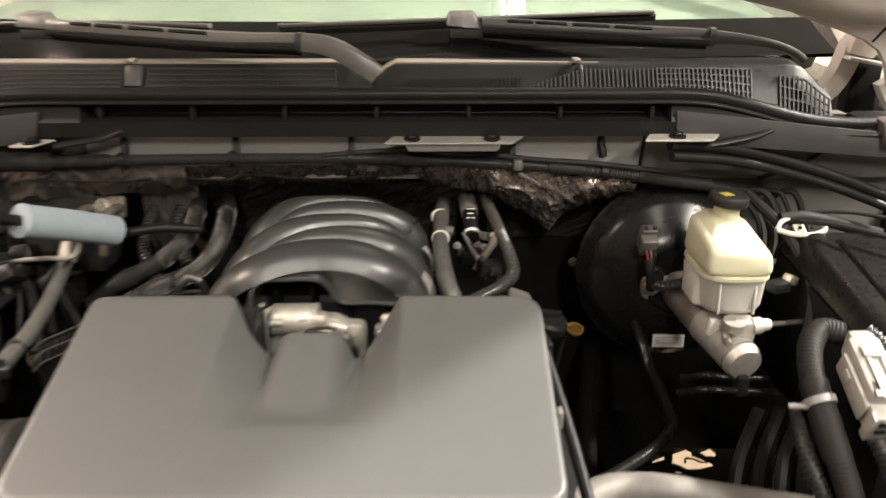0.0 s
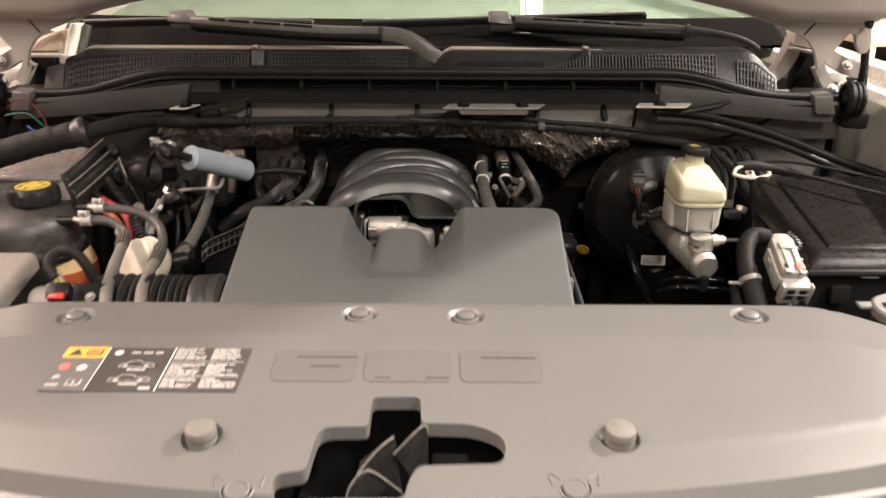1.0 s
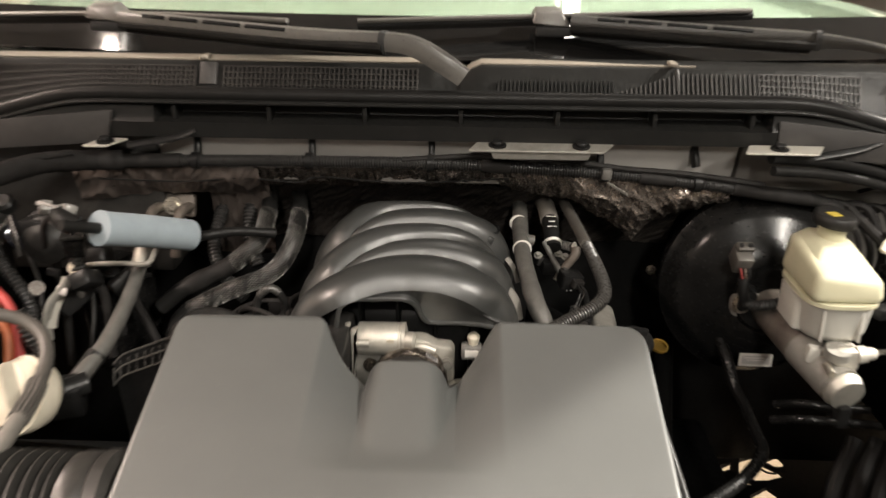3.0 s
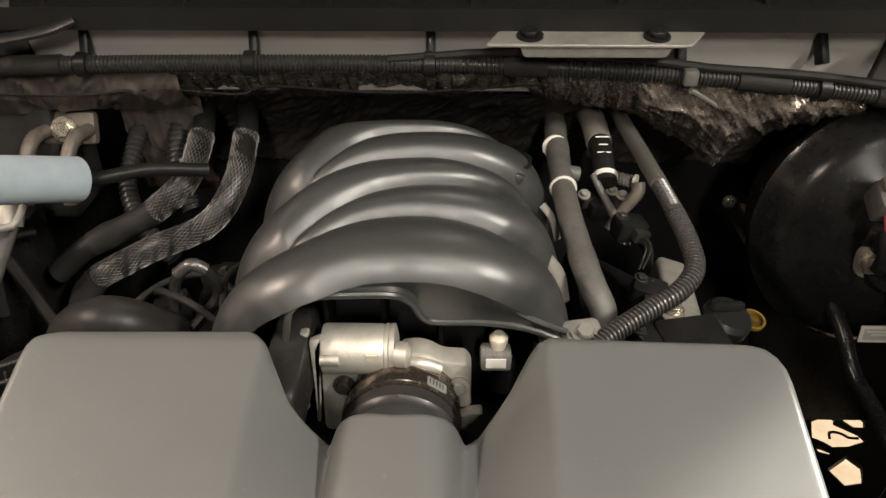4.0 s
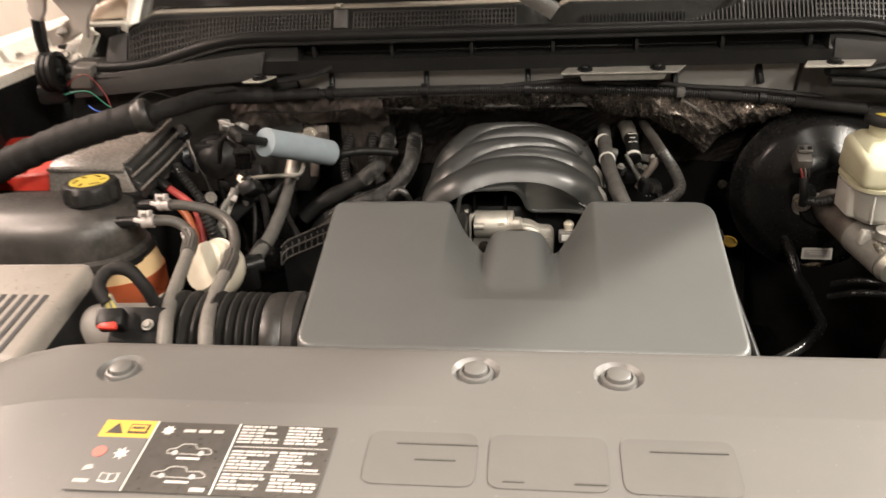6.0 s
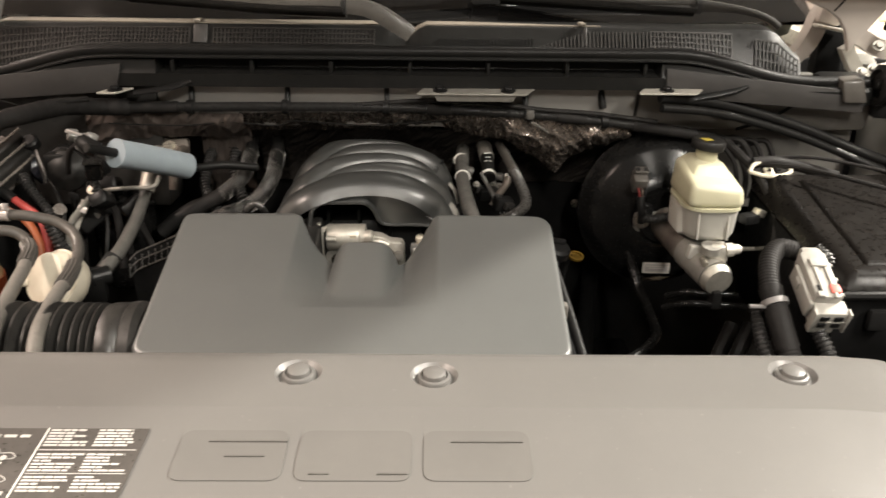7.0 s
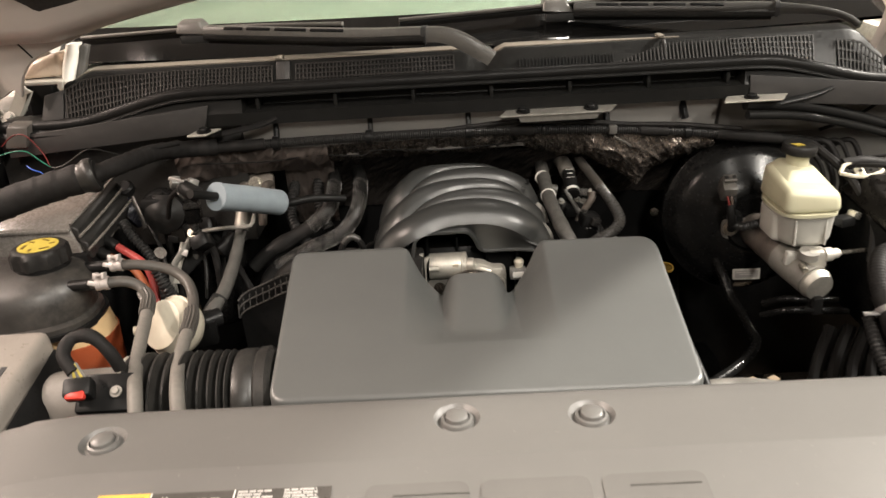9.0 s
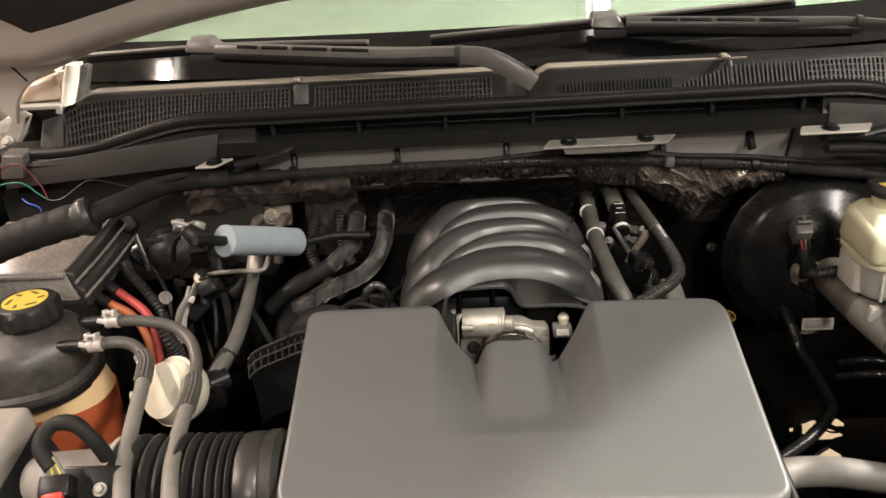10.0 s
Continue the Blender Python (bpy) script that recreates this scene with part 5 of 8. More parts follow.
def intake_manifold():
    t = thing("intake_manifold", (-0.02, 1.02, 0.95), "ribbed black nylon intake manifold", "intake manifold")
    n, m = 96, 20
    for band in range(6):
        rings = []
        for i in range(n + 1):
            deg = -104 + 208 * i / n
            lo, hi = (float(np.interp(deg, SEAM_AT, SEAMS[band + q])) for q in (0, 1))
            wide = hi - lo
            row = []
            for k in range(m + 1):
                f = k / m
                bulge = (0.003 + 0.22 * min(wide, 0.085)) * math.sin(math.pi * f ** 0.62) ** 0.9
                if band == 0:
                    bulge = -0.002 * (1 - f) + 0.023 * math.sin(math.pi * f ** 0.72) ** 0.75
                row.append(arch(deg, lo + wide * f, bulge + 0.0004 * noise.noise(V(deg * 0.03, f * 2, band))))
            rings.append(row)
        part("runner", rings_to_bm(rings, cap=False, closed=False), NYLON, t, sharp=50)
    part("plenum", hull8([(-0.13, 0.97, 0.93), (0.09, 0.97, 0.93), (0.09, 1.22, 0.93), (-0.13, 1.22, 0.93)],
                         [(-0.12, 0.98, 1.04), (0.08, 0.98, 1.04), (0.07, 1.20, 1.04), (-0.11, 1.20, 1.04)], 0.015), BLACK, t)
    rear = [arch(d, 1.205, 0.006) for d in range(2, 47, 4)]
    part("rear_ledge", rings_to_bm([[p + V(0, -0.012, 0), p + V(0, 0.012, -0.001), p + V(0, 0.012, -0.006), p + V(0, -0.012, -0.006)] for p in rear]), NYLON, t, "flat moulded ledge at the back")
    part("side_flange", box((-0.166, 1.055, 1.028), (0.018, 0.040, 0.012), 0.003, (0, 30, 0)), BLACK, t)
    part("end_clip", tube([arch(46, 1.110, 0.012), arch(50, 1.118, 0.018), arch(51, 1.140, 0.019), arch(48, 1.165, 0.012)], 0.0028, 8, 0.004, flat=1.6), BLACK, t, "black clip on the runner end")
    for y in (1.105, 1.172):
        part("clip_ear", box(tuple(arch(49, y, 0.010)), (0.010, 0.010, 0.010), 0.002, (0, 30, 0)), NYLON, t)
    lip = [(-0.112, 0.882, 1.015), (-0.105, 0.885, 1.057), (-0.101, 0.886, 1.084), (-0.097, 0.89, 1.091), (-0.084, 0.895, 1.096), (-0.059, 0.898, 1.096), (-0.029, 0.90, 1.095), (-0.016, 0.91, 1.081), (-0.008, 0.918, 1.061), (0.003, 0.922, 1.054), (0.039, 0.922, 1.054), (0.067, 0.918, 1.053), (0.094, 0.914, 1.045), (0.112, 0.912, 1.03)]
    part("face_lip", tube(lip, 0.0028, 8, 0.005), NYLON, t)
    part("face_lip", tube([(-0.007, 0.926, 1.083), (0.012, 0.924, 1.086), (0.044, 0.920, 1.079), (0.071, 0.916, 1.064), (0.100, 0.912, 1.054)], 0.0026, 8, 0.005), NYLON, t)
    rings = []
    for p in spline(lip[1:], 0.006):
        deg = min((d for d in range(-60, 61)), key=lambda d: abs(arch(d, 0.89, 0.006).x - p.x))
        q = arch(deg, float(np.interp(deg, SEAM_AT, SEAMS[0])), -0.002)
        rings.append([p, p.lerp(q, 0.35) + V(0, 0.005, 0), p.lerp(q, 0.7) + V(0, 0.004, 0), q])
    part("face_plate", rings_to_bm(rings, cap=False, closed=False), NYLON, t)
    part("strap", tube([(0.090, 1.005, 1.062), (0.104, 1.000, 1.045), (0.110, 0.995, 1.02)], 0.006, 8, 0.005, flat=0.35), HOSE_LIGHT, t, "pale cable strap")
    part("strap", tube([(0.096, 1.09, 1.062), (0.106, 1.085, 1.050), (0.112, 1.08, 1.03)], 0.004, 8, 0.005, flat=0.35), HOSE_LIGHT, t, "pale cable strap")


intake_manifold()
block = thing("engine_block", (0, 0.9, 0.45), "dark engine block and cylinder heads in shadow", "engine")
part("crankcase", hull8([(-0.30, 0.60, 0.45), (0.26, 0.60, 0.45), (0.26, 1.22, 0.45), (-0.30, 1.22, 0.45)],
                        [(-0.17, 0.66, 0.93), (0.13, 0.66, 0.93), (0.13, 1.22, 0.93), (-0.17, 1.22, 0.93)], 0.02), CHASSIS, block)
for s, xc in ((-1, -0.02), (1, -0.02)):
    a, b, c = (-0.34, -0.16, -0.18) if s < 0 else (0.30, 0.12, 0.14)
    part("cylinder_head", hull8([(a, 0.72, 0.66), (b, 0.72, 0.66), (b, 1.24, 0.66), (a, 1.24, 0.66)], [(a, 0.74, 0.86), (c, 0.74, 0.95), (c, 1.22, 0.95), (a, 1.22, 0.86)], 0.02), CHASSIS, block)


def throttle_body():
    t = thing("throttle_body", (-0.018, 0.91, 0.95), "cast aluminium throttle body with motor housing", "throttle body")

    def plate(pts, y, depth, mat, name, label="", r=0.003, bev=0.0015):
        """An upright plate across the view: x and z outline, its face at y."""
        return part(name, prism(round_poly(pts, r, 3), depth, pose(0, y + depth, 0, 90, 0, 0), bev), mat, t, label)
    part("bore_ring", lathe([(0.034, 0), (0.040, 0), (0.041, 0.004), (0.041, 0.03), (0.034, 0.03)], (-0.020, 0.880, 1.000), (0, 1, 0), 40), CLAMP, t, "dark bore flange")
    plate([(-0.088, 0.955), (0.028, 0.955), (0.026, 1.020), (0.000, 1.032), (-0.050, 1.030), (-0.086, 1.018)], 0.905, 0.016, ALU_DULL, "flange", r=0.006)
    # motor drum with its rim and end boss
    part("motor_housing", lathe([(0, 0), (0.0185, 0), (0.0192, 0.002), (0.0192, 0.044), (0.0184, 0.046), (0.0195, 0.047), (0.0195, 0.0495), (0.0186, 0.050), (0.0195, 0.0505), (0.0195, 0.054), (0.012, 0.056), (0, 0.056)], (-0.082, 0.906, 1.0405), (1, 0, 0.0), 36), ALU, t, "round cast motor housing")
    part("end_boss", lathe([(0, 0), (0.009, 0), (0.010, 0.003), (0.010, 0.009), (0.007, 0.012), (0, 0.012)], (-0.027, 0.893, 1.0465), (1, -0.1, 0.0), 20), ALU, t)
    part("housing_lug", tube([(-0.082, 0.889, 1.044), (-0.068, 0.889, 1.044)], 0.0048, 14, 0.004), ALU, t)
    part("label", box((-0.044, 0.8878, 1.0465), (0.008, 0.0012, 0.009), 0, (18, 0, 0)), CREAM, t, "small pale sticker")
    # black gear cover and its bright flange
    part("gear_cover", prism(round_poly([(-0.030, -0.078), (0.016, -0.078), (0.026, -0.035), (0.026, 0.010), (0.015, 0.030), (-0.012, 0.032), (-0.028, 0.012)], 0.012, 5), 0.026, pose(-0.090, 0.912, 1.040, 0, -90, 0), 0.005, 3), BLACK_DUSTY, t, "black plastic gear cover")
    for dz in (0.018, -0.012, -0.042):
        part("gear_cover_rib", box((-0.104, 0.8885, 1.040 + dz), (0.020, 0.006, 0.004), 0.0015), HOSE_MID, t)
    plate([(-0.0890, 1.060), (-0.0800, 1.064), (-0.0805, 1.059), (-0.0848, 1.052), (-0.0848, 1.016), (-0.0858, 0.998), (-0.0876, 0.980), (-0.0896, 0.981), (-0.0885, 1.020)], 0.889, 0.006, ALU, "gear_flange", r=0.0015, bev=0.0008)
    part("flange_tip", box((-0.0930, 0.894, 1.0645), (0.008, 0.008, 0.004), 0.0015, (0, -14, 0)), ALU, t)
    # cast arm and bolted corner
    plate([(-0.024, 1.046), (-0.012, 1.048), (-0.003, 1.046), (0.008, 1.039), (0.025, 1.038), (0.029, 1.031), (0.029, 0.993), (0.018, 0.993), (0.013, 1.007), (0.0, 1.020), (-0.024, 1.027)], 0.893, 0.020, ALU, "casting_arm", r=0.004, bev=0.003)
    part("arm_web", tube([(-0.022, 0.893, 1.038), (-0.008, 0.891, 1.040), (0.006, 0.892, 1.034)], 0.005, 10, 0.004), ALU, t)
    part("bolt", bolt((0.020, 0.890, 1.018), (0, -1, 0.2), 0.0052, 0.005), ALU_DULL, t)
    part("bolt", bolt((-0.069, 0.903, 1.006), (0, -1, 0.2), 0.0058, 0.006), CLAMP, t)
    plate([(0.018, 0.990), (0.028, 0.996), (0.038, 0.997), (0.032, 0.988), (0.022, 0.978)], 0.884, 0.010, ALU, "lower_foot", r=0.002)
    part("clamp_band", lathe([(0.0425, 0), (0.0440, 0.001), (0.0446, 0.006), (0.0440, 0.011), (0.0425, 0.012)], (-0.022, 0.862, 1.0035), (0, 1, -0.05), 56), CLAMP, t, "brown steel hose clamp band")
    part("hose_cuff", lathe([(0.0390, -0.004), (0.0400, 0), (0.0420, 0.002), (0.0412, 0.006), (0.0424, 0.009), (0.0424, 0.012), (0.0395, 0.014)], (-0.022, 0.848, 1.0035), (0, 1, -0.05), 56), HOSE, t, "ribbed rubber cuff")
    part("clamp_plate", box((-0.022 + 0.0449 * math.sin(0.62), 0.868, 1.0035 + 0.0449 * math.cos(0.62)), (0.016, 0.008, 0.001), 0, (0, 35.5, 0)), LABEL_GREY, t, "stamped pale clamp end")
    for k in range(6):
        a = radians(28 + 3.4 * k)
        part("clamp_slot", box((-0.022 + 0.0456 * math.sin(a), 0.868, 1.0035 + 0.0456 * math.cos(a)), (0.0010, 0.005, 0.0006), 0, (0, math.degrees(a), 0)), CABIN, t)


throttle_body()


def pressure_sensor():
    t = thing("pressure_sensor", (0.055, 0.94, 0.98), "small sensor with pale connector and white cap", "sensor")
    part("stem", tube([(0.055, 0.945, 0.97), (0.055, 0.942, 1.000)], 0.011, 10, 0.006), BLACK, t)
    part("connector", box((0.049, 0.934, 1.010), (0.025, 0.018, 0.017), 0.003), SMOKED, t)
    part("label", box((0.049, 0.9245, 1.011), (0.016, 0.001, 0.009), 0), WHITE_INK, t)
    part("cap", lathe([(0, 0), (0.006, 0), (0.0062, 0.004), (0.0075, 0.006), (0.0075, 0.010), (0.004, 0.014), (0, 0.014)], (0.051, 0.936, 1.019), (0, 0, 1), 14), CREAM, t, "pale round cap")


pressure_sensor()
# black inner runners behind the throttle
for k in range(4):
    x = -0.085 + 0.045 * k
    solo("manifold_rib", box((x, 0.955, 1.03), (0.004, 0.03, 0.08), 0.001), CHASSIS, "dark inner rib behind the throttle body", "rib", "manifold inner ribs")


# ---- pipes and hoses beside the manifold ----
def hose(name, pts, r, mat, label, category, ribs=None, n=12, wob=0.0, group="", flat=1.0):
    return solo(name, tube(pts, r, n, ribs=ribs, wob=wob, flat=flat), mat, label, category, group)


def taped_pipe():
    t = thing("taped_pipe", (0.125, 1.06, 0.96), "grey cloth-taped vent pipe with white cable ties", "pipe")
    P = [(0.127, 1.316, 1.07), (0.122, 1.221, 1.068), (0.119, 1.124, 1.062), (0.123, 1.031, 1.055), (0.130, 0.981, 1.045), (0.138, 0.968, 1.030), (0.14, 0.95, 1.0)]
    part("pipe", tube(P, 0.0115, 14, 0.006, wob=0.12), TAPE_GREY, t)
    for c, a in (((0.119, 1.205, 1.067), (0, 1, 0.0)), ((0.1195, 1.125, 1.061), (0, 1, 0.1))):
        part("cable_tie", lathe([(0.0118, -0.0014), (0.0133, -0.0014), (0.0133, 0.0014), (0.0118, 0.0014)], c, a, 20), WHITE_INK, t, "white cable tie")
    part("elbow", tube([(0.12, 1.150, 1.066), (0.137, 1.152, 1.062)], 0.008, 10, 0.005), TAPE_GREY, t)


taped_pipe()


def fuel_line():
    t = thing("fuel_line", (0.165, 1.17, 1.0), "dark fuel line with printed white band", "fuel line")
    P = [(0.158, 1.33, 1.07), (0.163, 1.25, 1.078), (0.166, 1.19, 1.066), (0.167, 1.155, 1.048)]
    part("line", tube(P[:3] + [(0.167, 1.158, 1.049)], 0.0120, 16, 0.006), RUBBER, t)
    part("sleeve", tube([(0.160, 1.30, 1.073), (0.163, 1.25, 1.078), (0.1652, 1.207, 1.0705)], 0.0135, 16, 0.006), HOSE_LIGHT, t, "grey outer sleeve")
    for k, w in ((0, 0.014), (1, 0.009), (2, 0.014)):
        part("print_bars", box((0.166, 1.198 - 0.009 * k, 1.0820 - 0.0044 * k), (w, 0.0040, 0.0010), 0, (-28, 0, 0)), WHITE_INK, t)
    part("end_band", lathe([(0.0120, 0), (0.0130, 0), (0.0130, 0.005), (0.0120, 0.005)], (0.1668, 1.162, 1.0515), (0, 1, 0.5), 22), WHITE_INK, t)


fuel_line()
def corrugated_conduit():
    t = thing("corrugated_conduit", (0.21, 1.0, 1.06), "grey-black corrugated conduit curving round the manifold", "conduit")
    P = [(0.190, 1.304, 1.083), (0.194, 1.225, 1.083), (0.202, 1.143, 1.079), (0.209, 1.065, 1.075), (0.213, 1.014, 1.069), (0.211, 0.984, 1.063), (0.195, 0.962, 1.057), (0.170, 0.946, 1.051), (0.143, 0.928, 1.045), (0.12, 0.91, 1.04)]
    Q = spline(P, 0.006)
    k = next(i for i, p in enumerate(Q) if p.y < 1.065)
    part("ribbed_end", tube(Q[k:], 0.0086, 16, ribs=(0.0038, 0.0020)), CONDUIT_GREY, t, "shiny ribbed lower length")
    part("fine_length", tube(Q[:k + 2], 0.0082, 16, ribs=(0.0030, 0.0009)), CONDUIT_GREY, t)
    part("split_sleeve", tube([p + V(-0.0022, 0, 0.0022) for p in Q[:k - 6]], 0.0078, 16, 0.006, wob=0.05), HOSE_MID, t, "smooth dusty sleeve over the ribs")


corrugated_conduit()


def injector_cluster():
    t = thing("injector_connector", (0.175, 1.05, 0.95), "cluster of small grey and black injector connectors", "connector")
    part("body", box((0.168, 1.158, 1.022), (0.036, 0.026, 0.022), 0.005, (10, 0, 10)), BLACK, t)
    part("side_plug", box((0.150, 1.160, 1.028), (0.016, 0.016, 0.014), 0.003, (0, 10, 20)), BLACK_DUSTY, t)
    part("barrel", tube([(0.172, 1.178, 1.048), (0.193, 1.163, 1.049)], 0.0068, 14, ribs=(0.0050, 0.0012)), SMOKED, t, "ridged grey barrel")
    part("barrel_ring", lathe([(0.0045, 0), (0.0062, 0), (0.0062, 0.003), (0.0045, 0.003)], (0.196, 1.1615, 1.051), (0.8, -0.5, 0), 16), PALE_STEEL, t)
    part("boot", tube([(0.198, 1.152, 1.053), (0.198, 1.147, 1.045), (0.1928, 1.1453, 1.037), (0.1803, 1.145, 1.018), (0.172, 1.140, 1.005)], lambda u: 0.0070 - 0.002 * u, 12, 0.004), BROWN_ALU, t, "brown rubber boot")
    part("lead", tube([(0.153, 1.160, 1.058), (0.164, 1.150, 1.040), (0.176, 1.143, 1.020), (0.183, 1.134, 1.008)], lambda u: 0.0034 + 0.0018 * u, 10, 0.004, wob=0.12), TAPE_GREY, t)
    for k in range(5):
        part("wire", tube([(0.182 + 0.0012 * k, 1.135, 1.009), (0.1835 + 0.002 * k, 1.130, 1.003), (0.184 + 0.003 * k, 1.126 - 0.001 * (k % 2), 0.996)], 0.0008, 6, 0.003), PRINT_GREY if k % 2 else BLACK, t)
    for x, y, z in ((0.186, 1.160, 1.034), (0.176, 1.166, 1.036), (0.145, 1.150, 1.040)):
        part("stud", bolt((x, y, z), (0, -0.5, 1), 0.0042, 0.005), ALU_DULL, t)


injector_cluster()


def coil_pack(x, y, z, turn):
    t = thing("ignition_coil", (x, y, z), "black ignition coil with plug and dark bolt beside the manifold", "ignition coil", "ignition coils")
    m = pose(x, y, z, 8, 12, turn)
    part("housing", prism(round_poly([(-0.016, -0.012), (0.016, -0.012), (0.016, 0.012), (-0.016, 0.012)], 0.004), 0.022, m, 0.002), BLACK, t)
    part("plug", prism(round_poly([(-0.008, -0.006), (0.008, -0.006), (0.008, 0.006), (-0.008, 0.006)], 0.002), 0.012, m @ pose(0.004, -0.016, 0.008), 0.001), BLACK_DUSTY, t)
    part("bolt", bolt(m @ V(-0.010, 0.004, 0.022), m.to_3x3() @ V(0, 0, 1), 0.0045, 0.004), DARK_STEEL, t)
    part("boot", tube([m @ V(0.010, 0, 0.004), m @ V(0.030, -0.004, -0.010), m @ V(0.042, -0.006, -0.035)], 0.006, 10, 0.006), RUBBER, t)
    for k in range(2):
        part("wire", tube([m @ V(0.002 + 0.005 * k, -0.022, 0.014), m @ V(0.000 + 0.006 * k, -0.036, 0.012), m @ V(-0.008 + 0.004 * k, -0.048, -0.004)], 0.0013, 6, 0.004), TAPE if k else RUBBER, t)


for cx, cy, cz, turn in ((0.188, 1.135, 1.000, 20), (0.192, 1.045, 0.985, -15), (0.180, 0.985, 0.975, 30), (-0.205, 1.055, 0.985, 160), (-0.235, 1.010, 0.985, 200)):
    coil_pack(cx, cy, cz, turn)
for pts in ([(-0.26, 1.03, 1.00), (-0.235, 0.99, 1.03), (-0.20, 0.965, 1.035), (-0.165, 0.955, 1.01)], [(-0.29, 0.99, 0.99), (-0.25, 1.02, 1.015), (-0.205, 1.03, 1.02), (-0.17, 1.01, 1.0)], [(-0.175, 1.06, 1.02), (-0.185, 1.01, 1.03), (-0.178, 0.965, 1.02)]):
    hose("engine_lead", pts, 0.0032, TAPE, "thin taped engine lead beside the manifold", "wire", n=8, group="engine leads", wob=0.1)
for c, s in (((0.115, 0.925, 1.035), (0.032, 0.03, 0.024)), ((0.20, 0.93, 1.00), (0.05, 0.04, 0.04)), ((0.225, 0.97, 0.97), (0.06, 0.08, 0.05))):
    solo("coil_bracket", join(box(c, s, 0.006, (8, 0, 12)), bolt((c[0], c[1] - s[1] * 0.2, c[2] + s[2] / 2), (0, -0.3, 1), 0.007, 0.006)), ALU_DULL if s[0] < 0.04 else BLACK, "cast bracket with bolt on the cylinder head", "bracket", "head brackets")
valve = thing("valve_cover", (0.22, 1.04, 0.94), "grey cast valve cover with black oil filler cap", "valve cover")
part("rail", hull8([(0.196, 0.900, 0.950), (0.240, 0.900, 0.950), (0.262, 1.130, 0.950), (0.214, 1.130, 0.950)], [(0.204, 0.905, 0.984), (0.236, 0.905, 0.976), (0.252, 1.125, 0.976), (0.222, 1.125, 0.986)], 0.006, 3), ALU_DULL, valve)
part("bolt_boss", lathe([(0, 0), (0.012, 0), (0.011, 0.010), (0.006, 0.012), (0, 0.012)], (0.215, 1.020, 0.980), (-0.1, -0.1, 1), 18), ALU_DULL, valve)
part("bolt", bolt((0.215, 1.020, 0.993), (-0.1, -0.1, 1), 0.0055, 0.006), ZINC, valve)
part("oil_cap", lathe([(0, 0), (0.021, 0), (0.024, 0.004), (0.024, 0.016), (0.020, 0.021), (0, 0.022)], (0.272, 1.052, 0.950), (0.25, -0.2, 1), 28), BLACK, valve, "black plastic oil filler cap")
part("cap_grip", box((0.274, 1.050, 0.976), (0.036, 0.008, 0.010), 0.003, (0, 14, 20)), BLACK, valve)
dip = thing("dipstick", (0.306, 1.088, 0.75), "ochre plastic dipstick with flat ring handle", "dipstick")
part("ring", lathe([(0.0104, 0), (0.0126, 0), (0.0128, 0.004), (0.0104, 0.004), (0.0104, 0)], (0.316, 1.084, 0.932), (0.1, -0.25, 1), 24), OCHRE, dip)
part("grip", box((0.303, 1.092, 0.936), (0.010, 0.010, 0.010), 0.003), OCHRE, dip)
part("rod", tube([(0.306, 1.088, 0.935), (0.295, 1.09, 0.88), (0.28, 1.09, 0.75)], 0.004, 8, 0.01), CHASSIS, dip)


# heater hoses on the other side of the manifold
def heater_hose(pts):
    t = thing("heater_hose", pts[-1], "black heater hose in braided sleeve", "hose", "braided heater hoses")
    part("hose", tube(pts, 0.0122, 14, 0.006), RUBBER, t)
    k = len(pts)
    part("braided_sleeve", tube(pts[2:k - 2], 0.0130, 18, 0.0045, wob=0.06), BRAID, t, "dark braided sleeve")
    part("tape_wrap", tube(pts[k - 3:k - 1], 0.0136, 14, 0.006, wob=0.12), TAPE, t, "cloth tape over the sleeve end")
    S = spline(pts[2:k - 2], 0.004)
    threads = []
    for turn in (-1, 1):
        for j in range(22):
            path, up = [], None
            for i, p in enumerate(S):
                d = (S[min(len(S) - 1, i + 1)] - S[max(0, i - 1)]).normalized()
                up = d.orthogonal().normalized() if up is None else (up - d * up.dot(d)).normalized()
                side = d.cross(up)
                a = 2 * math.pi * j / 22 + turn * i * 0.15
                path.append(p + (up * math.cos(a) + side * math.sin(a)) * (0.0131 + 0.0005 * math.sin(i * 1.9 + turn + j)))
            threads.append(tube(path, 0.00028, 3, 0.004))
    tagged(part("braid_threads", join(*threads), BRAID_WIRE, t, "glinting crossed braid threads"), kind="stuff")


heater_hose([(-0.266, 1.29, 1.095), (-0.264, 1.262, 1.090), (-0.256, 1.21, 1.075), (-0.261, 1.156, 1.05), (-0.296, 1.141, 1.02), (-0.361, 1.125, 0.99), (-0.40, 1.115, 0.96)])
heater_hose([(-0.225, 1.31, 1.095), (-0.222, 1.280, 1.090), (-0.209, 1.211, 1.075), (-0.212, 1.159, 1.045), (-0.240, 1.134, 1.010), (-0.302, 1.122, 0.985), (-0.356, 1.109, 0.960), (-0.378, 1.10, 0.93), (-0.385, 1.06, 0.86)])
hose("small_conduit", [(-0.33, 1.26, 1.09), (-0.333, 1.215, 1.06), (-0.335, 1.18, 1.03), (-0.315, 1.15, 1.00), (-0.28, 1.13, 0.97)], 0.010, CONDUIT, "small black corrugated conduit", "conduit", ribs=(0.006, 0.002))
hose("small_conduit", [(-0.285, 1.27, 1.11), (-0.29, 1.235, 1.07), (-0.285, 1.20, 1.03), (-0.27, 1.18, 1.00)], 0.011, CONDUIT, "small black corrugated conduit", "conduit", ribs=(0.006, 0.002))


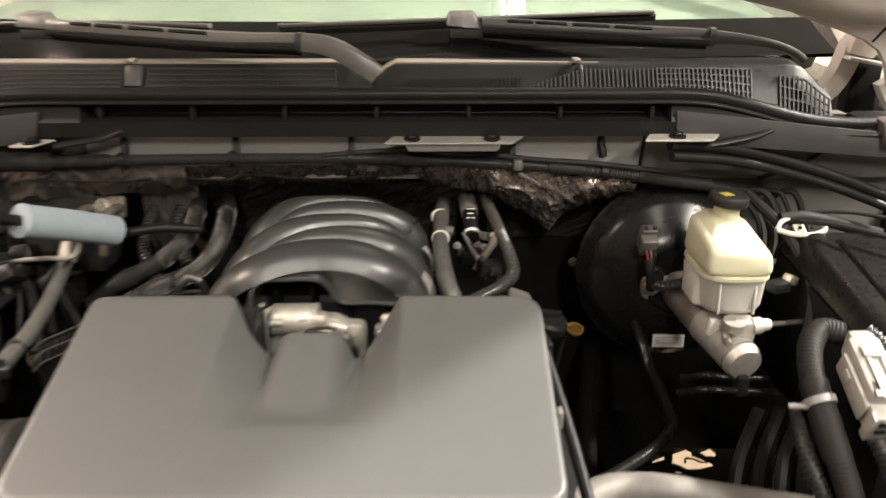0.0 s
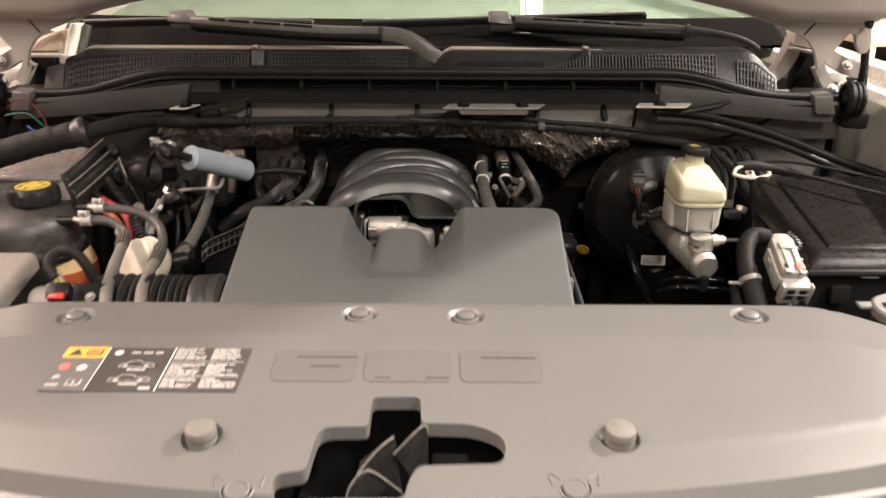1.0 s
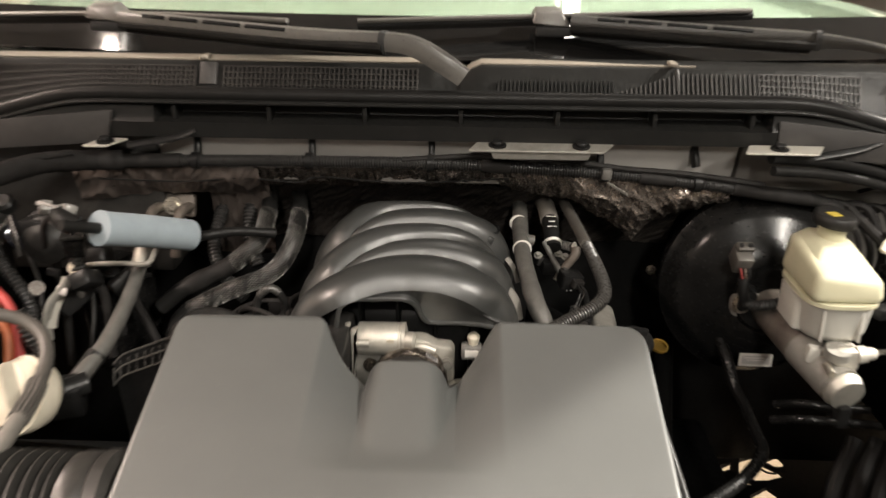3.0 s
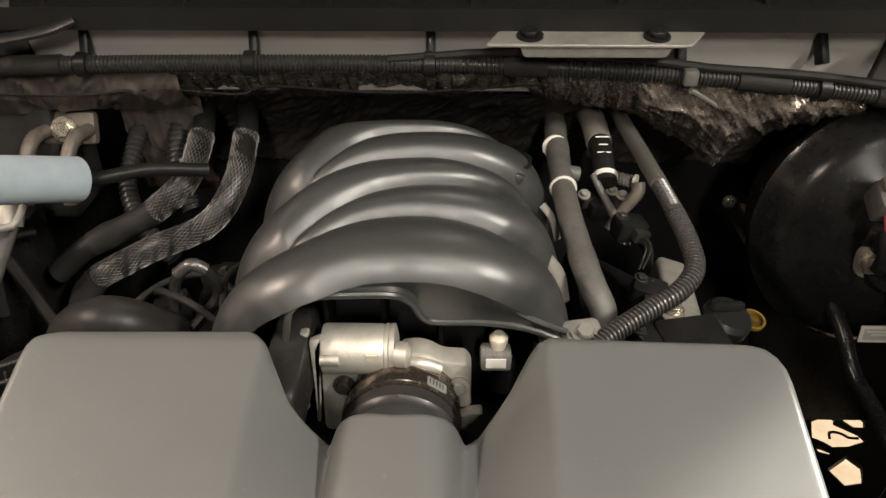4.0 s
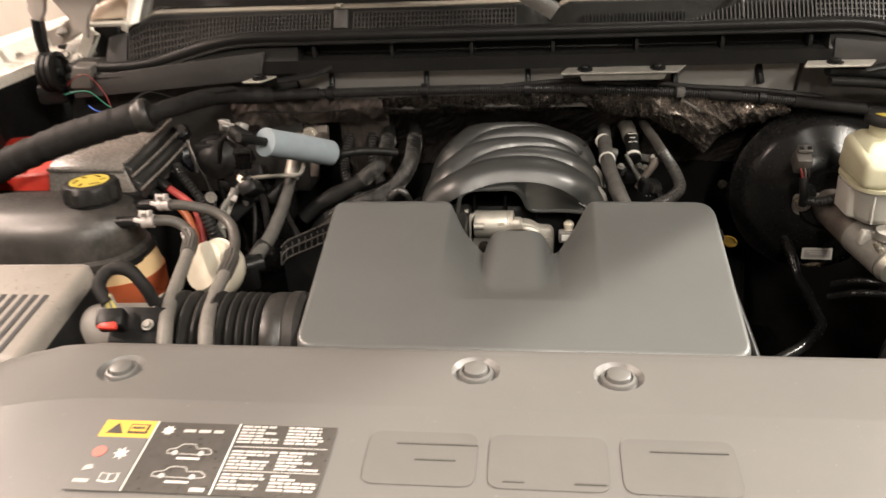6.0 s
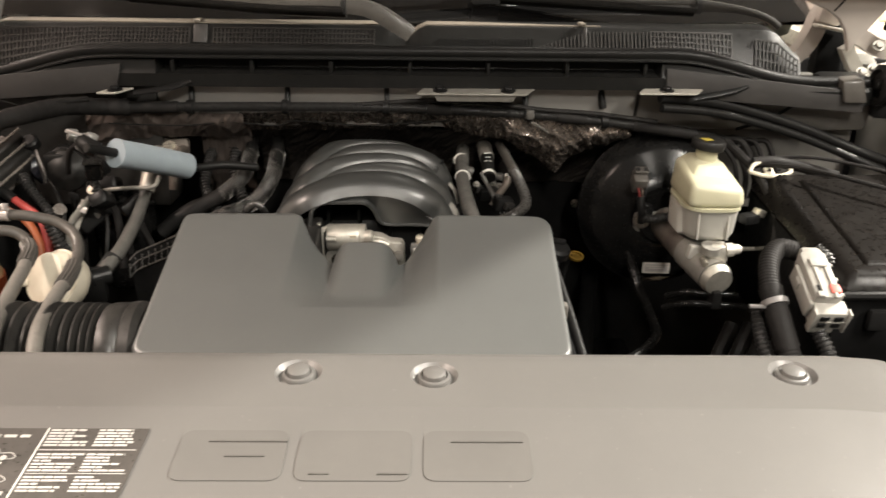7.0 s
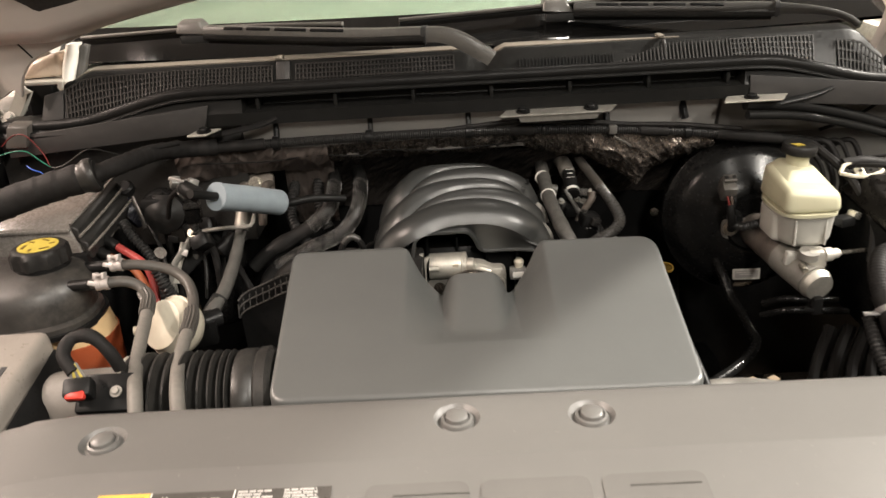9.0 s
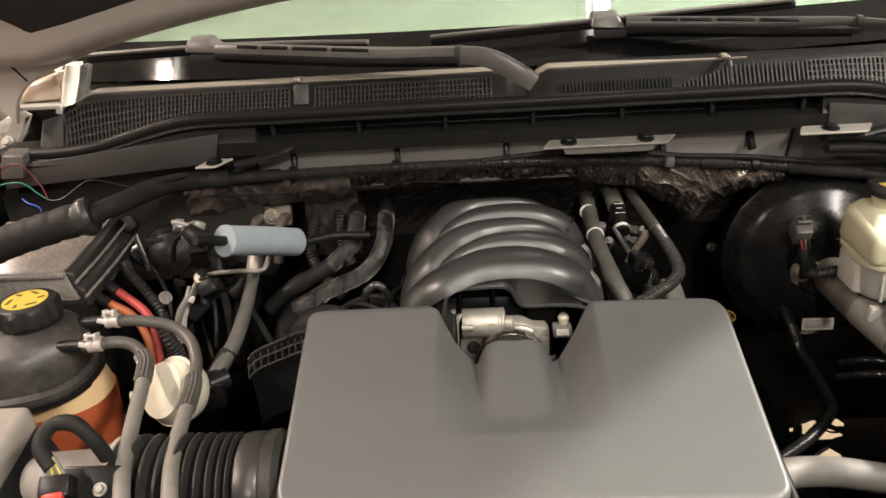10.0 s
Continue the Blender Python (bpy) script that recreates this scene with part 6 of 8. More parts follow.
def coolant_crossover():
    t = thing("coolant_pipe", (-0.23, 0.88, 0.95), "dark coolant outlet pipe with clamp behind the cover", "pipe")
    part("elbow", tube([(-0.315, 0.965, 0.985), (-0.300, 0.955, 1.012), (-0.277, 0.950, 1.028), (-0.253, 0.952, 1.025), (-0.225, 0.970, 0.995)], 0.021, 14, 0.006), BLACK_DUSTY, t)
    part("vent_loop", tube([(-0.221, 0.978, 1.02), (-0.219, 0.985, 1.045), (-0.203, 0.986, 1.060), (-0.190, 0.988, 1.050), (-0.188, 0.990, 1.025), (-0.211, 0.972, 1.000)], 0.005, 8, 0.005), RUBBER, t)
    part("loop_cap", tube([(-0.2165, 0.985, 1.052), (-0.203, 0.9855, 1.0615), (-0.192, 0.9875, 1.055)], 0.0054, 10, 0.004), CONDUIT_GREY, t, "worn grey loop top")
    part("sensor", tube([(-0.135, 0.96, 1.03), (-0.135, 0.965, 1.06)], 0.008, 10, 0.005), BLACK, t)
    part("clamp", lathe([(0.0165, 0), (0.0185, 0), (0.0185, 0.01), (0.0165, 0.01)], (-0.228, 0.965, 0.998), (0.8, 0.4, -0.6), 18), ZINC, t)


coolant_crossover()


# ---- firewall loom ----
def harness():
    t = thing("wiring_harness", (0, 1.16, 1.14), "black corrugated wiring loom clipped along the firewall", "wiring harness")
    P = [(-0.46, 1.155, 1.168), (-0.35, 1.165, 1.168), (-0.18, 1.166, 1.170), (0.0, 1.166, 1.170), (0.12, 1.166, 1.166), (0.24, 1.164, 1.160), (0.36, 1.160, 1.150), (0.45, 1.155, 1.140), (0.55, 1.17, 1.12), (0.62, 1.20, 1.08)]
    part("conduit", tube(P, 0.0088, 12, ribs=(0.0038, 0.0014)), CONDUIT, t)
    part("second_lead", tube([(x, y - 0.004, z + 0.010) for x, y, z in [(-0.05, 1.166, 1.166), (0.06, 1.17, 1.172), (0.15, 1.168, 1.171), (0.25, 1.164, 1.160), (0.35, 1.16, 1.154), (0.45, 1.155, 1.142)]], 0.0042, 8, 0.01, wob=0.15), TAPE, t)
    for x0, x1 in ((-0.47, -0.36), (0.05, 0.10), (0.27, 0.33), (0.40, 0.52)):
        seg = [p for p in spline(P, 0.01) if x0 < p.x < x1]
        part("tape_wrap", tube(seg, 0.0100, 12, 0.008, wob=0.08), TAPE, t, "cloth tape wrap")
    for x in (-0.34, -0.178, -0.01, 0.225, 0.355):
        p = min(spline(P, 0.01), key=lambda q: abs(q.x - x))
        c = part("clip", lathe([(0.0100, -0.005), (0.0120, -0.005), (0.0120, 0.005), (0.0100, 0.005)], p, (1, 0, -0.03), 18), BLACK, t)
        part("clip_stalk", box((x, 1.180, 1.190), (0.009, 0.012, 0.045), 0.002, (-25, 0, 4 if x < 0.3 else 20)), BLACK, t)
    part("tie_tail", tube([(0.235, 1.155, 1.150), (0.258, 1.165, 1.135), (0.275, 1.18, 1.12)], 0.0022, 6, 0.006), HOSE_LIGHT, t, "pale cable tie tail")
    part("clip", box((0.232, 1.156, 1.163), (0.014, 0.016, 0.016), 0.003), TAPE_GREY, t)
    part("thin_wire", tube([(-0.48, 1.16, 1.14), (-0.36, 1.17, 1.135), (-0.28, 1.175, 1.140), (-0.20, 1.178, 1.134), (-0.17, 1.18, 1.142), (-0.05, 1.18, 1.136), (0.1, 1.18, 1.145)], 0.0012, 6, 0.01), RUBBER, t, "thin dark wire")


harness()


def side_loom():
    t = thing("taped_cable", (-0.65, 0.97, 1.10), "thick cloth-taped cable loom above the battery", "cable")
    part("cable", tube([(-0.93, 0.88, 1.06), (-0.80, 0.925, 1.122), (-0.70, 0.945, 1.158), (-0.62, 0.962, 1.178), (-0.565, 0.975, 1.188)], lambda u: 0.0214 + 0.0020 * ((u * 15) % 1.0), 18, 0.004, wob=0.06), TAPE, t)
    part("end_tape", tube([(-0.590, 0.968, 1.183), (-0.568, 0.975, 1.188)], 0.0236, 16, 0.004, wob=0.35), HOSE, t, "frayed tape end")
    part("cable", tube([(-0.575, 0.972, 1.186), (-0.545, 1.02, 1.188), (-0.52, 1.09, 1.184), (-0.48, 1.145, 1.172), (-0.44, 1.16, 1.168)], lambda u: 0.0136 + 0.0013 * ((u * 13) % 1.0), 14, 0.004, wob=0.06), TAPE, t)
    part("side_wire", tube([(-0.57, 0.99, 1.19), (-0.53, 1.06, 1.195), (-0.49, 1.12, 1.190)], 0.005, 8, 0.008), TAPE, t)


side_loom()
for mat, label, pts in ((WIRE_GREEN, "thin loose green wire", [(-0.79, 1.12, 1.185), (-0.769, 1.12, 1.190), (-0.744, 1.12, 1.189), (-0.723, 1.12, 1.170), (-0.710, 1.12, 1.160)]),
                        (WIRE_RED, "thin loose red wire", [(-0.795, 1.14, 1.195), (-0.772, 1.14, 1.212), (-0.750, 1.14, 1.211), (-0.724, 1.13, 1.184), (-0.712, 1.12, 1.163)]),
                        (WIRE_BLUE, "thin loose blue wire", [(-0.745, 1.11, 1.168), (-0.732, 1.10, 1.164), (-0.716, 1.10, 1.156), (-0.717, 1.10, 1.140)]),
                        (HOSE, "thin black loose wire", [(-0.710, 1.12, 1.160), (-0.690, 1.12, 1.162), (-0.659, 1.14, 1.180), (-0.641, 1.145, 1.180), (-0.608, 1.16, 1.164), (-0.57, 1.17, 1.15)])):
    hose("loose_wire", pts, 0.0010, mat, label, "wire", n=6, group="loose wires")


# ---- refrigerant pipes ----
def ac_lines():
    t = thing("refrigerant_line", (-0.39, 1.05, 0.95), "refrigerant line with pale blue-grey foam sleeve", "refrigerant line")
    a, b = V(-0.392, 0.972, 1.143), V(-0.329, 1.076, 1.092)
    part("foam_sleeve", tube([a, a.lerp(b, 0.5) + V(0, 0, 0.001), b], 0.0208, 24, 0.006), FOAM, t, "pale blue-grey foam sleeve")
    d = (b - a).normalized()
    part("black_line", tube([a - d * 0.055, a - d * 0.005, b, b + d * 0.02, b + V(0.05, 0.04, -0.01), b + V(0.10, 0.06, -0.02)], 0.0068, 12, 0.008), RUBBER, t)
    part("collar", lathe([(0.0135, 0), (0.0216, 0), (0.0216, 0.006), (0.0135, 0.006)], a - d * 0.006, d, 24), FOAM, t)
    part("hook", tube([b - d * 0.012 + V(0, -0.004, 0.020), b + V(0.004, -0.006, 0.016), b + d * 0.004 + V(0, -0.01, 0.004)], 0.004, 8, 0.004), FOAM, t)


ac_lines()


def pressure_switch():
    t = thing("pressure_switch", (-0.445, 1.0, 1.09), "dusty pressure switch with glinting plug on the refrigerant line", "sensor")
    for k, (dx, dy, dz, w) in enumerate(((0, 0, 0, 0.020), (-0.010, -0.004, 0.008, 0.014), (0.012, 0.004, 0.002, 0.016), (-0.004, 0.006, -0.012, 0.016))):
        part("plug_shell", box((-0.438 + dx, 0.962 + dy, 1.166 + dz), (w, 0.014, 0.016), 0.003, (20 + 25 * k, 15 * k, 30)), SMOKED, t, "glinting dusty plug shell")
    part("lock_bar", box((-0.444, 0.954, 1.178), (0.022, 0.004, 0.005), 0.001, (20, 25, 20)), SPRING, t, "pale worn lock bar")
    part("boot", tube([(-0.436, 0.960, 1.164), (-0.424, 0.950, 1.160), (-0.412, 0.950, 1.154)], 0.0125, 12, 0.005, wob=0.1), RUBBER, t)
    part("tail_wire", tube([(-0.446, 0.966, 1.160), (-0.470, 0.985, 1.140), (-0.490, 1.01, 1.10)], 0.004, 8, 0.006), TAPE, t)
    part("body", box((-0.445, 1.0, 1.108), (0.024, 0.022, 0.026), 0.003, (12, 0, 12)), GLOSS_BLACK, t)
    part("top_lock", box((-0.443, 0.992, 1.124), (0.026, 0.016, 0.004), 0.001, (12, 0, 12)), DARK_STEEL, t)
    part("stem", lathe([(0, 0), (0.008, 0), (0.010, 0.004), (0.007, 0.006), (0.007, 0.02), (0, 0.02)], (-0.448, 1.0, 1.075), (0, 0, 1), 14), DARK_STEEL, t)
    part("glint_nut", bolt((-0.452, 0.996, 1.079), (-0.2, -0.8, 0.5), 0.005, 0.004), ZINC, t)


pressure_switch()


def receiver_drier():
    t = thing("valve_housing", (-0.53, 1.1, 1.0), "glossy black valve housing with round knob", "valve")
    part("housing", lathe([(0, 0), (0.028, 0), (0.034, 0.008), (0.034, 0.03), (0.026, 0.042), (0, 0.044)], (-0.532, 1.115, 1.075), (0.1, -0.85, 0.5), 28), GLOSS_BLACK, t)
    part("knob", lathe([(0.014, 0), (0.016, 0.002), (0.016, 0.008), (0.010, 0.012), (0.006, 0.008), (0, 0.009)], (-0.524, 1.08, 1.082), (0.1, -0.85, 0.5), 22), DARK_STEEL, t)
    part("upper_cap", lathe([(0, 0), (0.014, 0), (0.014, 0.012), (0.010, 0.016), (0, 0.016)], (-0.584, 1.10, 1.118), (0, -0.6, 0.8), 18), BLACK, t)
    rings = []
    for k in range(9):
        u = k / 8
        c = V(-0.592 + 0.022 * u, 1.096 - 0.01 * math.sin(3 * u), 1.104 - 0.046 * u)
        rings.append([c + V(-0.010, 0, -0.004), c + V(0.0, -0.010, 0), c + V(0.012, -0.002, 0.006), c + V(0.010, 0.012, 0)])
    part("shiny_guard", rings_to_bm(rings), NAVY, t, "shiny curved black guard")
    part("side_tag", box((-0.548, 1.07, 1.102), (0.003, 0.012, 0.02), 0.001, (0, 20, 0)), TAPE_GREY, t)


receiver_drier()


def clutter_bracket():
    t = thing("pipe_bracket", (-0.475, 0.99, 1.0), "pale bent metal bracket beside the vacuum canister", "bracket")
    part("strap", tube([(-0.490, 0.975, 0.985), (-0.490, 0.98, 1.012), (-0.484, 0.985, 1.032), (-0.476, 0.99, 1.043), (-0.466, 0.995, 1.053), (-0.458, 1.0, 1.064)], 0.0060, 8, 0.005, flat=0.4), ALU_DULL, t)
    part("tab", box((-0.470, 0.992, 1.048), (0.014, 0.004, 0.010), 0.001, (-20, 25, 0)), SPRING, t)
    part("clip", box((-0.474, 1.03, 1.024), (0.026, 0.012, 0.018), 0.004, (0, 30, 0)), TAPE_GREY, t)
    part("ring", lathe([(0.006, 0), (0.010, 0), (0.010, 0.008), (0.006, 0.008)], (-0.521, 1.02, 1.034), (0.6, -0.5, 0.6), 16), LID_DUST_GLOSS, t)
    part("tag", box((-0.492, 1.02, 1.060), (0.016, 0.006, 0.010), 0.002, (0, 15, 0)), BLACK, t)


clutter_bracket()
hose("ribbed_lead", [(-0.575, 1.04, 1.085), (-0.560, 1.03, 1.064), (-0.527, 1.01, 1.028), (-0.500, 0.98, 0.990), (-0.483, 0.95, 0.965)], 0.0075, CONDUIT, "thin black corrugated lead behind the cables", "conduit", ribs=(0.005, 0.0018))
for pts in ([(-0.545, 1.06, 1.075), (-0.520, 1.03, 1.045), (-0.505, 1.0, 1.010), (-0.5, 0.98, 0.97)], [(-0.470, 1.07, 1.085), (-0.462, 1.05, 1.05), (-0.452, 1.03, 1.01), (-0.45, 1.0, 0.96)], [(-0.500, 1.08, 1.07), (-0.478, 1.06, 1.045), (-0.43, 1.07, 1.03), (-0.40, 1.1, 1.02)]):
    hose("thin_lead", pts, 0.0034, RUBBER, "thin black rubber lead beside the refrigerant line", "wire", n=8, group="thin leads")


def booster_bracket():
    t = thing("steering_cover", (0.345, 1.2, 0.96), "brown curved cover plate beside the brake booster", "cover")
    part("plate", prism(round_poly([(0.343, 0.962), (0.358, 0.958), (0.372, 0.940), (0.388, 0.912), (0.406, 0.880), (0.398, 0.872), (0.376, 0.898), (0.355, 0.930)], 0.004, 3), 0.006, pose(0, 1.296, 0, 90, 0, 0), 0.002), RUST, t)
    part("rim", tube([(0.364, 1.288, 0.952), (0.382, 1.286, 0.926), (0.396, 1.284, 0.900), (0.407, 1.284, 0.882)], 0.0025, 8, 0.006), BROWN_ALU, t, "pale folded rim")
    part("bolt", bolt((0.346, 1.286, 0.957), (0, -1, 0.2), 0.0055, 0.006), ZINC, t)


booster_bracket()
def suction_pipe():
    t = thing("suction_hose", (-0.43, 0.92, 0.90), "dusty grey suction hose with crimped metal collar", "hose")
    P = [(-0.388, 1.068, 1.078), (-0.392, 1.055, 1.058), (-0.394, 1.007, 1.030), (-0.398, 0.942, 1.005), (-0.413, 0.892, 0.985), (-0.428, 0.870, 0.965)]
    part("hose", tube(P, lambda u: 0.0088 + 0.0022 * u, 14, 0.006, wob=0.06), TAPE_GREY, t)
    part("collar", tube([(-0.387, 1.072, 1.086), (-0.392, 1.053, 1.056)], 0.0122, 16, 0.005), ALU, t, "crimped pale metal collar")
    part("lower_sleeve", tube([(-0.403, 0.925, 0.998), (-0.428, 0.870, 0.965)], 0.0125, 14, 0.006), RUBBER, t)
    part("metal_pipe", tube([(-0.363, 1.042, 1.085), (-0.368, 1.02, 1.075), (-0.408, 1.03, 1.07), (-0.460, 1.042, 1.06), (-0.475, 1.03, 1.05), (-0.482, 1.007, 1.03), (-0.49, 0.993, 1.01)], 0.0034, 10, 0.006), ALU_DULL, t, "thin bare metal pipe")


suction_pipe()


def pipe_flange():
    t = thing("pipe_flange", (-0.395, 1.2, 1.06), "tan cast flange block joining two bent pipes", "pipe flange")
    part("plate", box((-0.393, 1.205, 1.085), (0.060, 0.014, 0.036), 0.006, (-20, 0, 0)), BROWN_ALU, t)
    for dx in (-0.02, 0.022):
        part("bent_pipe", tube([(-0.393 + dx, 1.20, 1.085), (-0.395 + dx, 1.170, 1.088), (-0.398 + dx, 1.150, 1.070), (-0.40 + dx, 1.14, 1.03)], 0.0075, 12, 0.006), BROWN_ALU, t)
    part("bolt", bolt((-0.394, 1.194, 1.088), (0, -0.95, 0.3), 0.009, 0.007), ZINC, t)


pipe_flange()
solo("ac_accumulator", lathe([(0, 0), (0.045, 0), (0.052, 0.01), (0.052, 0.14), (0.045, 0.155), (0.02, 0.16), (0.02, 0.17), (0, 0.17)], (-0.47, 1.14, 0.86), (0, 0, 1), 28), GLOSS_BLACK, "black round accumulator canister by the firewall", "canister")


def cream_canister():
    t = thing("vacuum_canister", (-0.435, 0.82, 0.93), "cream plastic round canister beside the intake duct", "canister")
    part("body", lathe([(0, -0.03), (0.020, -0.03), (0.034, -0.022), (0.0405, -0.008), (0.0405, 0.010), (0.036, 0.016), (0.034, 0.024), (0.018, 0.028), (0, 0.028)], (-0.437, 0.822, 1.008), (-0.45, -0.70, 0.55), 32), CREAM, t)
    part("rim", lathe([(0.0395, 0), (0.043, 0.001), (0.043, 0.006), (0.0395, 0.007)], (-0.437, 0.822, 1.008), (-0.45, -0.70, 0.55), 32), CREAM, t)
    part("nipple", tube([(-0.474, 0.812, 1.010), (-0.490, 0.808, 1.012)], 0.006, 10, 0.004), CREAM, t)
    part("outlet", tube([(-0.405, 0.845, 1.000), (-0.385, 0.862, 1.000)], 0.013, 12, 0.005), BLACK, t, "black outlet stub")
    part("bracket", box((-0.42, 0.85, 0.985), (0.06, 0.03, 0.05), 0.006, (20, 0, 20)), BLACK, t)


cream_canister()


def mesh_guard():
    """Curved guard with square holes on the belt side of the engine."""
    t = thing("lattice_guard", (-0.31, 0.86, 0.97), "black plastic guard with pale square lattice edge", "guard")
    C = spline([(-0.362, 0.878, 1.005), (-0.352, 0.882, 1.015), (-0.320, 0.880, 1.030), (-0.285, 0.870, 1.048), (-0.262, 0.855, 1.056)], 0.0115)
    for dz in (-0.016, -0.004, 0.008):
        part("rail", tube([p + V(0, dz * 0.3, dz) for p in C], 0.0013, 6, 0.008), CONDUIT_GREY, t)
    for p in C:
        part("bar", tube([p + V(0, -0.0048, -0.016), p + V(0, 0.0024, 0.008)], 0.0011, 5, 0.02), CONDUIT_GREY, t)
    rings = [[p + V(0, 0.003, 0.006), p + V(0.004, 0.05, -0.01), p + V(0.004, 0.05, -0.09), p + V(0.002, 0.005, -0.10)] for p in C]
    part("shell", rings_to_bm(rings), BLACK, t)


mesh_guard()


# ---- air intake ----
def intake_duct():
    t = thing("intake_duct", (-0.36, 0.665, 0.92), "black corrugated rubber intake bellows", "intake duct")
    yc, zc = 0.672, 0.994
    prof = []
    x = a = -0.440
    for k, pitch in enumerate((0.0165, 0.0165, 0.0160, 0.0150, 0.0135, 0.0125, 0.0120, 0.0110, 0.0095, 0.0075)):
        r = 0.0620 - 0.0004 * k
        prof += [(r - 0.019, a), (r - 0.017, a + 0.16 * pitch), (r - 0.003, a + 0.34 * pitch), (r, a + 0.44 * pitch), (r, a + 0.60 * pitch), (r - 0.003, a + 0.70 * pitch), (r - 0.017, a + 0.88 * pitch)]
        a += pitch
    end = a
    prof = [(0, x - 0.001)] + prof + [(0.048, end + 0.002), (0, end + 0.002)]
    part("bellows", lathe(prof, (0, yc, zc), (1, 0.04, 0), 56), HOSE, t, sharp=28)
    part("collar", lathe([(0, end), (0.050, end), (0.057, end + 0.004), (0.0585, end + 0.010), (0.0585, end + 0.024), (0.0565, end + 0.027), (0.0595, end + 0.030), (0.060, end + 0.041), (0.053, end + 0.047), (0, end + 0.048)], (0, yc, zc), (1, 0.04, 0), 44), HOSE, t, "smooth stepped rubber collar")


intake_duct()


def maf_housing():
    t = thing("airflow_meter", (-0.50, 0.66, 0.93), "airflow meter housing with black connector and red lock", "airflow meter")
    yc, zc = 0.662, 0.992
    part("tube", lathe([(0, 0), (0.040, 0), (0.045, 0.01), (0.045, 0.085), (0.050, 0.088), (0.050, 0.098), (0.046, 0.10), (0, 0.10)], (-0.545, yc, zc - 0.003), (1, 0.06, 0), 36), HOSE_LIGHT, t)
    part("band", lathe([(0.050, 0), (0.0545, 0.001), (0.0545, 0.016), (0.050, 0.017)], (-0.446, yc + 0.006, zc), (1, 0.06, 0), 36), PALE_STEEL, t, "pale clamp band")
    part("sensor_body", box((-0.440, 0.612, 1.038), (0.062, 0.045, 0.024), 0.004, (38, 0, 0)), BLACK, t)
    part("red_lock", box((-0.458, 0.580, 1.060), (0.022, 0.010, 0.008), 0.003, (38, 0, 0)), RED, t, "red connector lock")
    part("screw", bolt((-0.424, 0.600, 1.050), (0, -0.6, 0.8), 0.0045, 0.004), ALU_DULL, t)
    part("connector", box((-0.459, 0.592, 1.060), (0.030, 0.022, 0.022), 0.004, (36, 0, 8)), BLACK, t)
    for k in range(5):
        part("wire", tube([(-0.468 + 0.005 * k, 0.596, 1.066), (-0.469 + 0.003 * k, 0.602, 1.076), (-0.470 + 0.0015 * k, 0.608, 1.084)], 0.0016, 6, 0.004), YELLOW if k % 2 else HOSE_LIGHT, t)
    part("lead", tube([(-0.466, 0.602, 1.075), (-0.480, 0.616, 1.090), (-0.476, 0.634, 1.100), (-0.455, 0.637, 1.100), (-0.439, 0.636, 1.080), (-0.433, 0.640, 1.055)], 0.0078, 10, 0.005, wob=0.10), TAPE, t)


maf_housing()


def air_box():
    t = thing("air_filter_box", (-0.70, 0.62, 0.80), "black air filter box with slotted lid", "air filter box")
    lo = [(-0.90, 0.50, 0.80), (-0.53, 0.50, 0.80), (-0.53, 0.72, 0.80), (-0.90, 0.72, 0.80)]
    hi = [(-0.90, 0.560, 1.027), (-0.562, 0.560, 1.027), (-0.546, 0.715, 1.072), (-0.90, 0.705, 1.072)]
    part("lid", hull8(lo, hi, 0.010, 3), BOX_LID, t)
    for k in range(18):
        x = -0.574 - 0.0136 * k
        a, b = V(x - 0.014, 0.568, 1.0294), V(x - 0.002, 0.655, 1.0546)
        part("slot", hull8([a + V(-0.0030, 0, -0.004), a + V(0.0030, 0, -0.004), b + V(0.0030, 0, -0.004), b + V(-0.0030, 0, -0.004)],
                           [a + V(-0.0030, 0, 0.0012), a + V(0.0030, 0, 0.0012), b + V(0.0030, 0, 0.0012), b + V(-0.0030, 0, 0.0012)], 0), CABIN, t, "dark slot")
    part("side_skirt", hull8([(-0.53, 0.50, 0.80), (-0.50, 0.53, 0.80), (-0.50, 0.72, 0.80), (-0.53, 0.73, 0.80)],
                             [(-0.541, 0.53, 1.02), (-0.520, 0.55, 1.00), (-0.520, 0.70, 1.02), (-0.541, 0.708, 1.055)], 0.006), BLACK, t)


air_box()


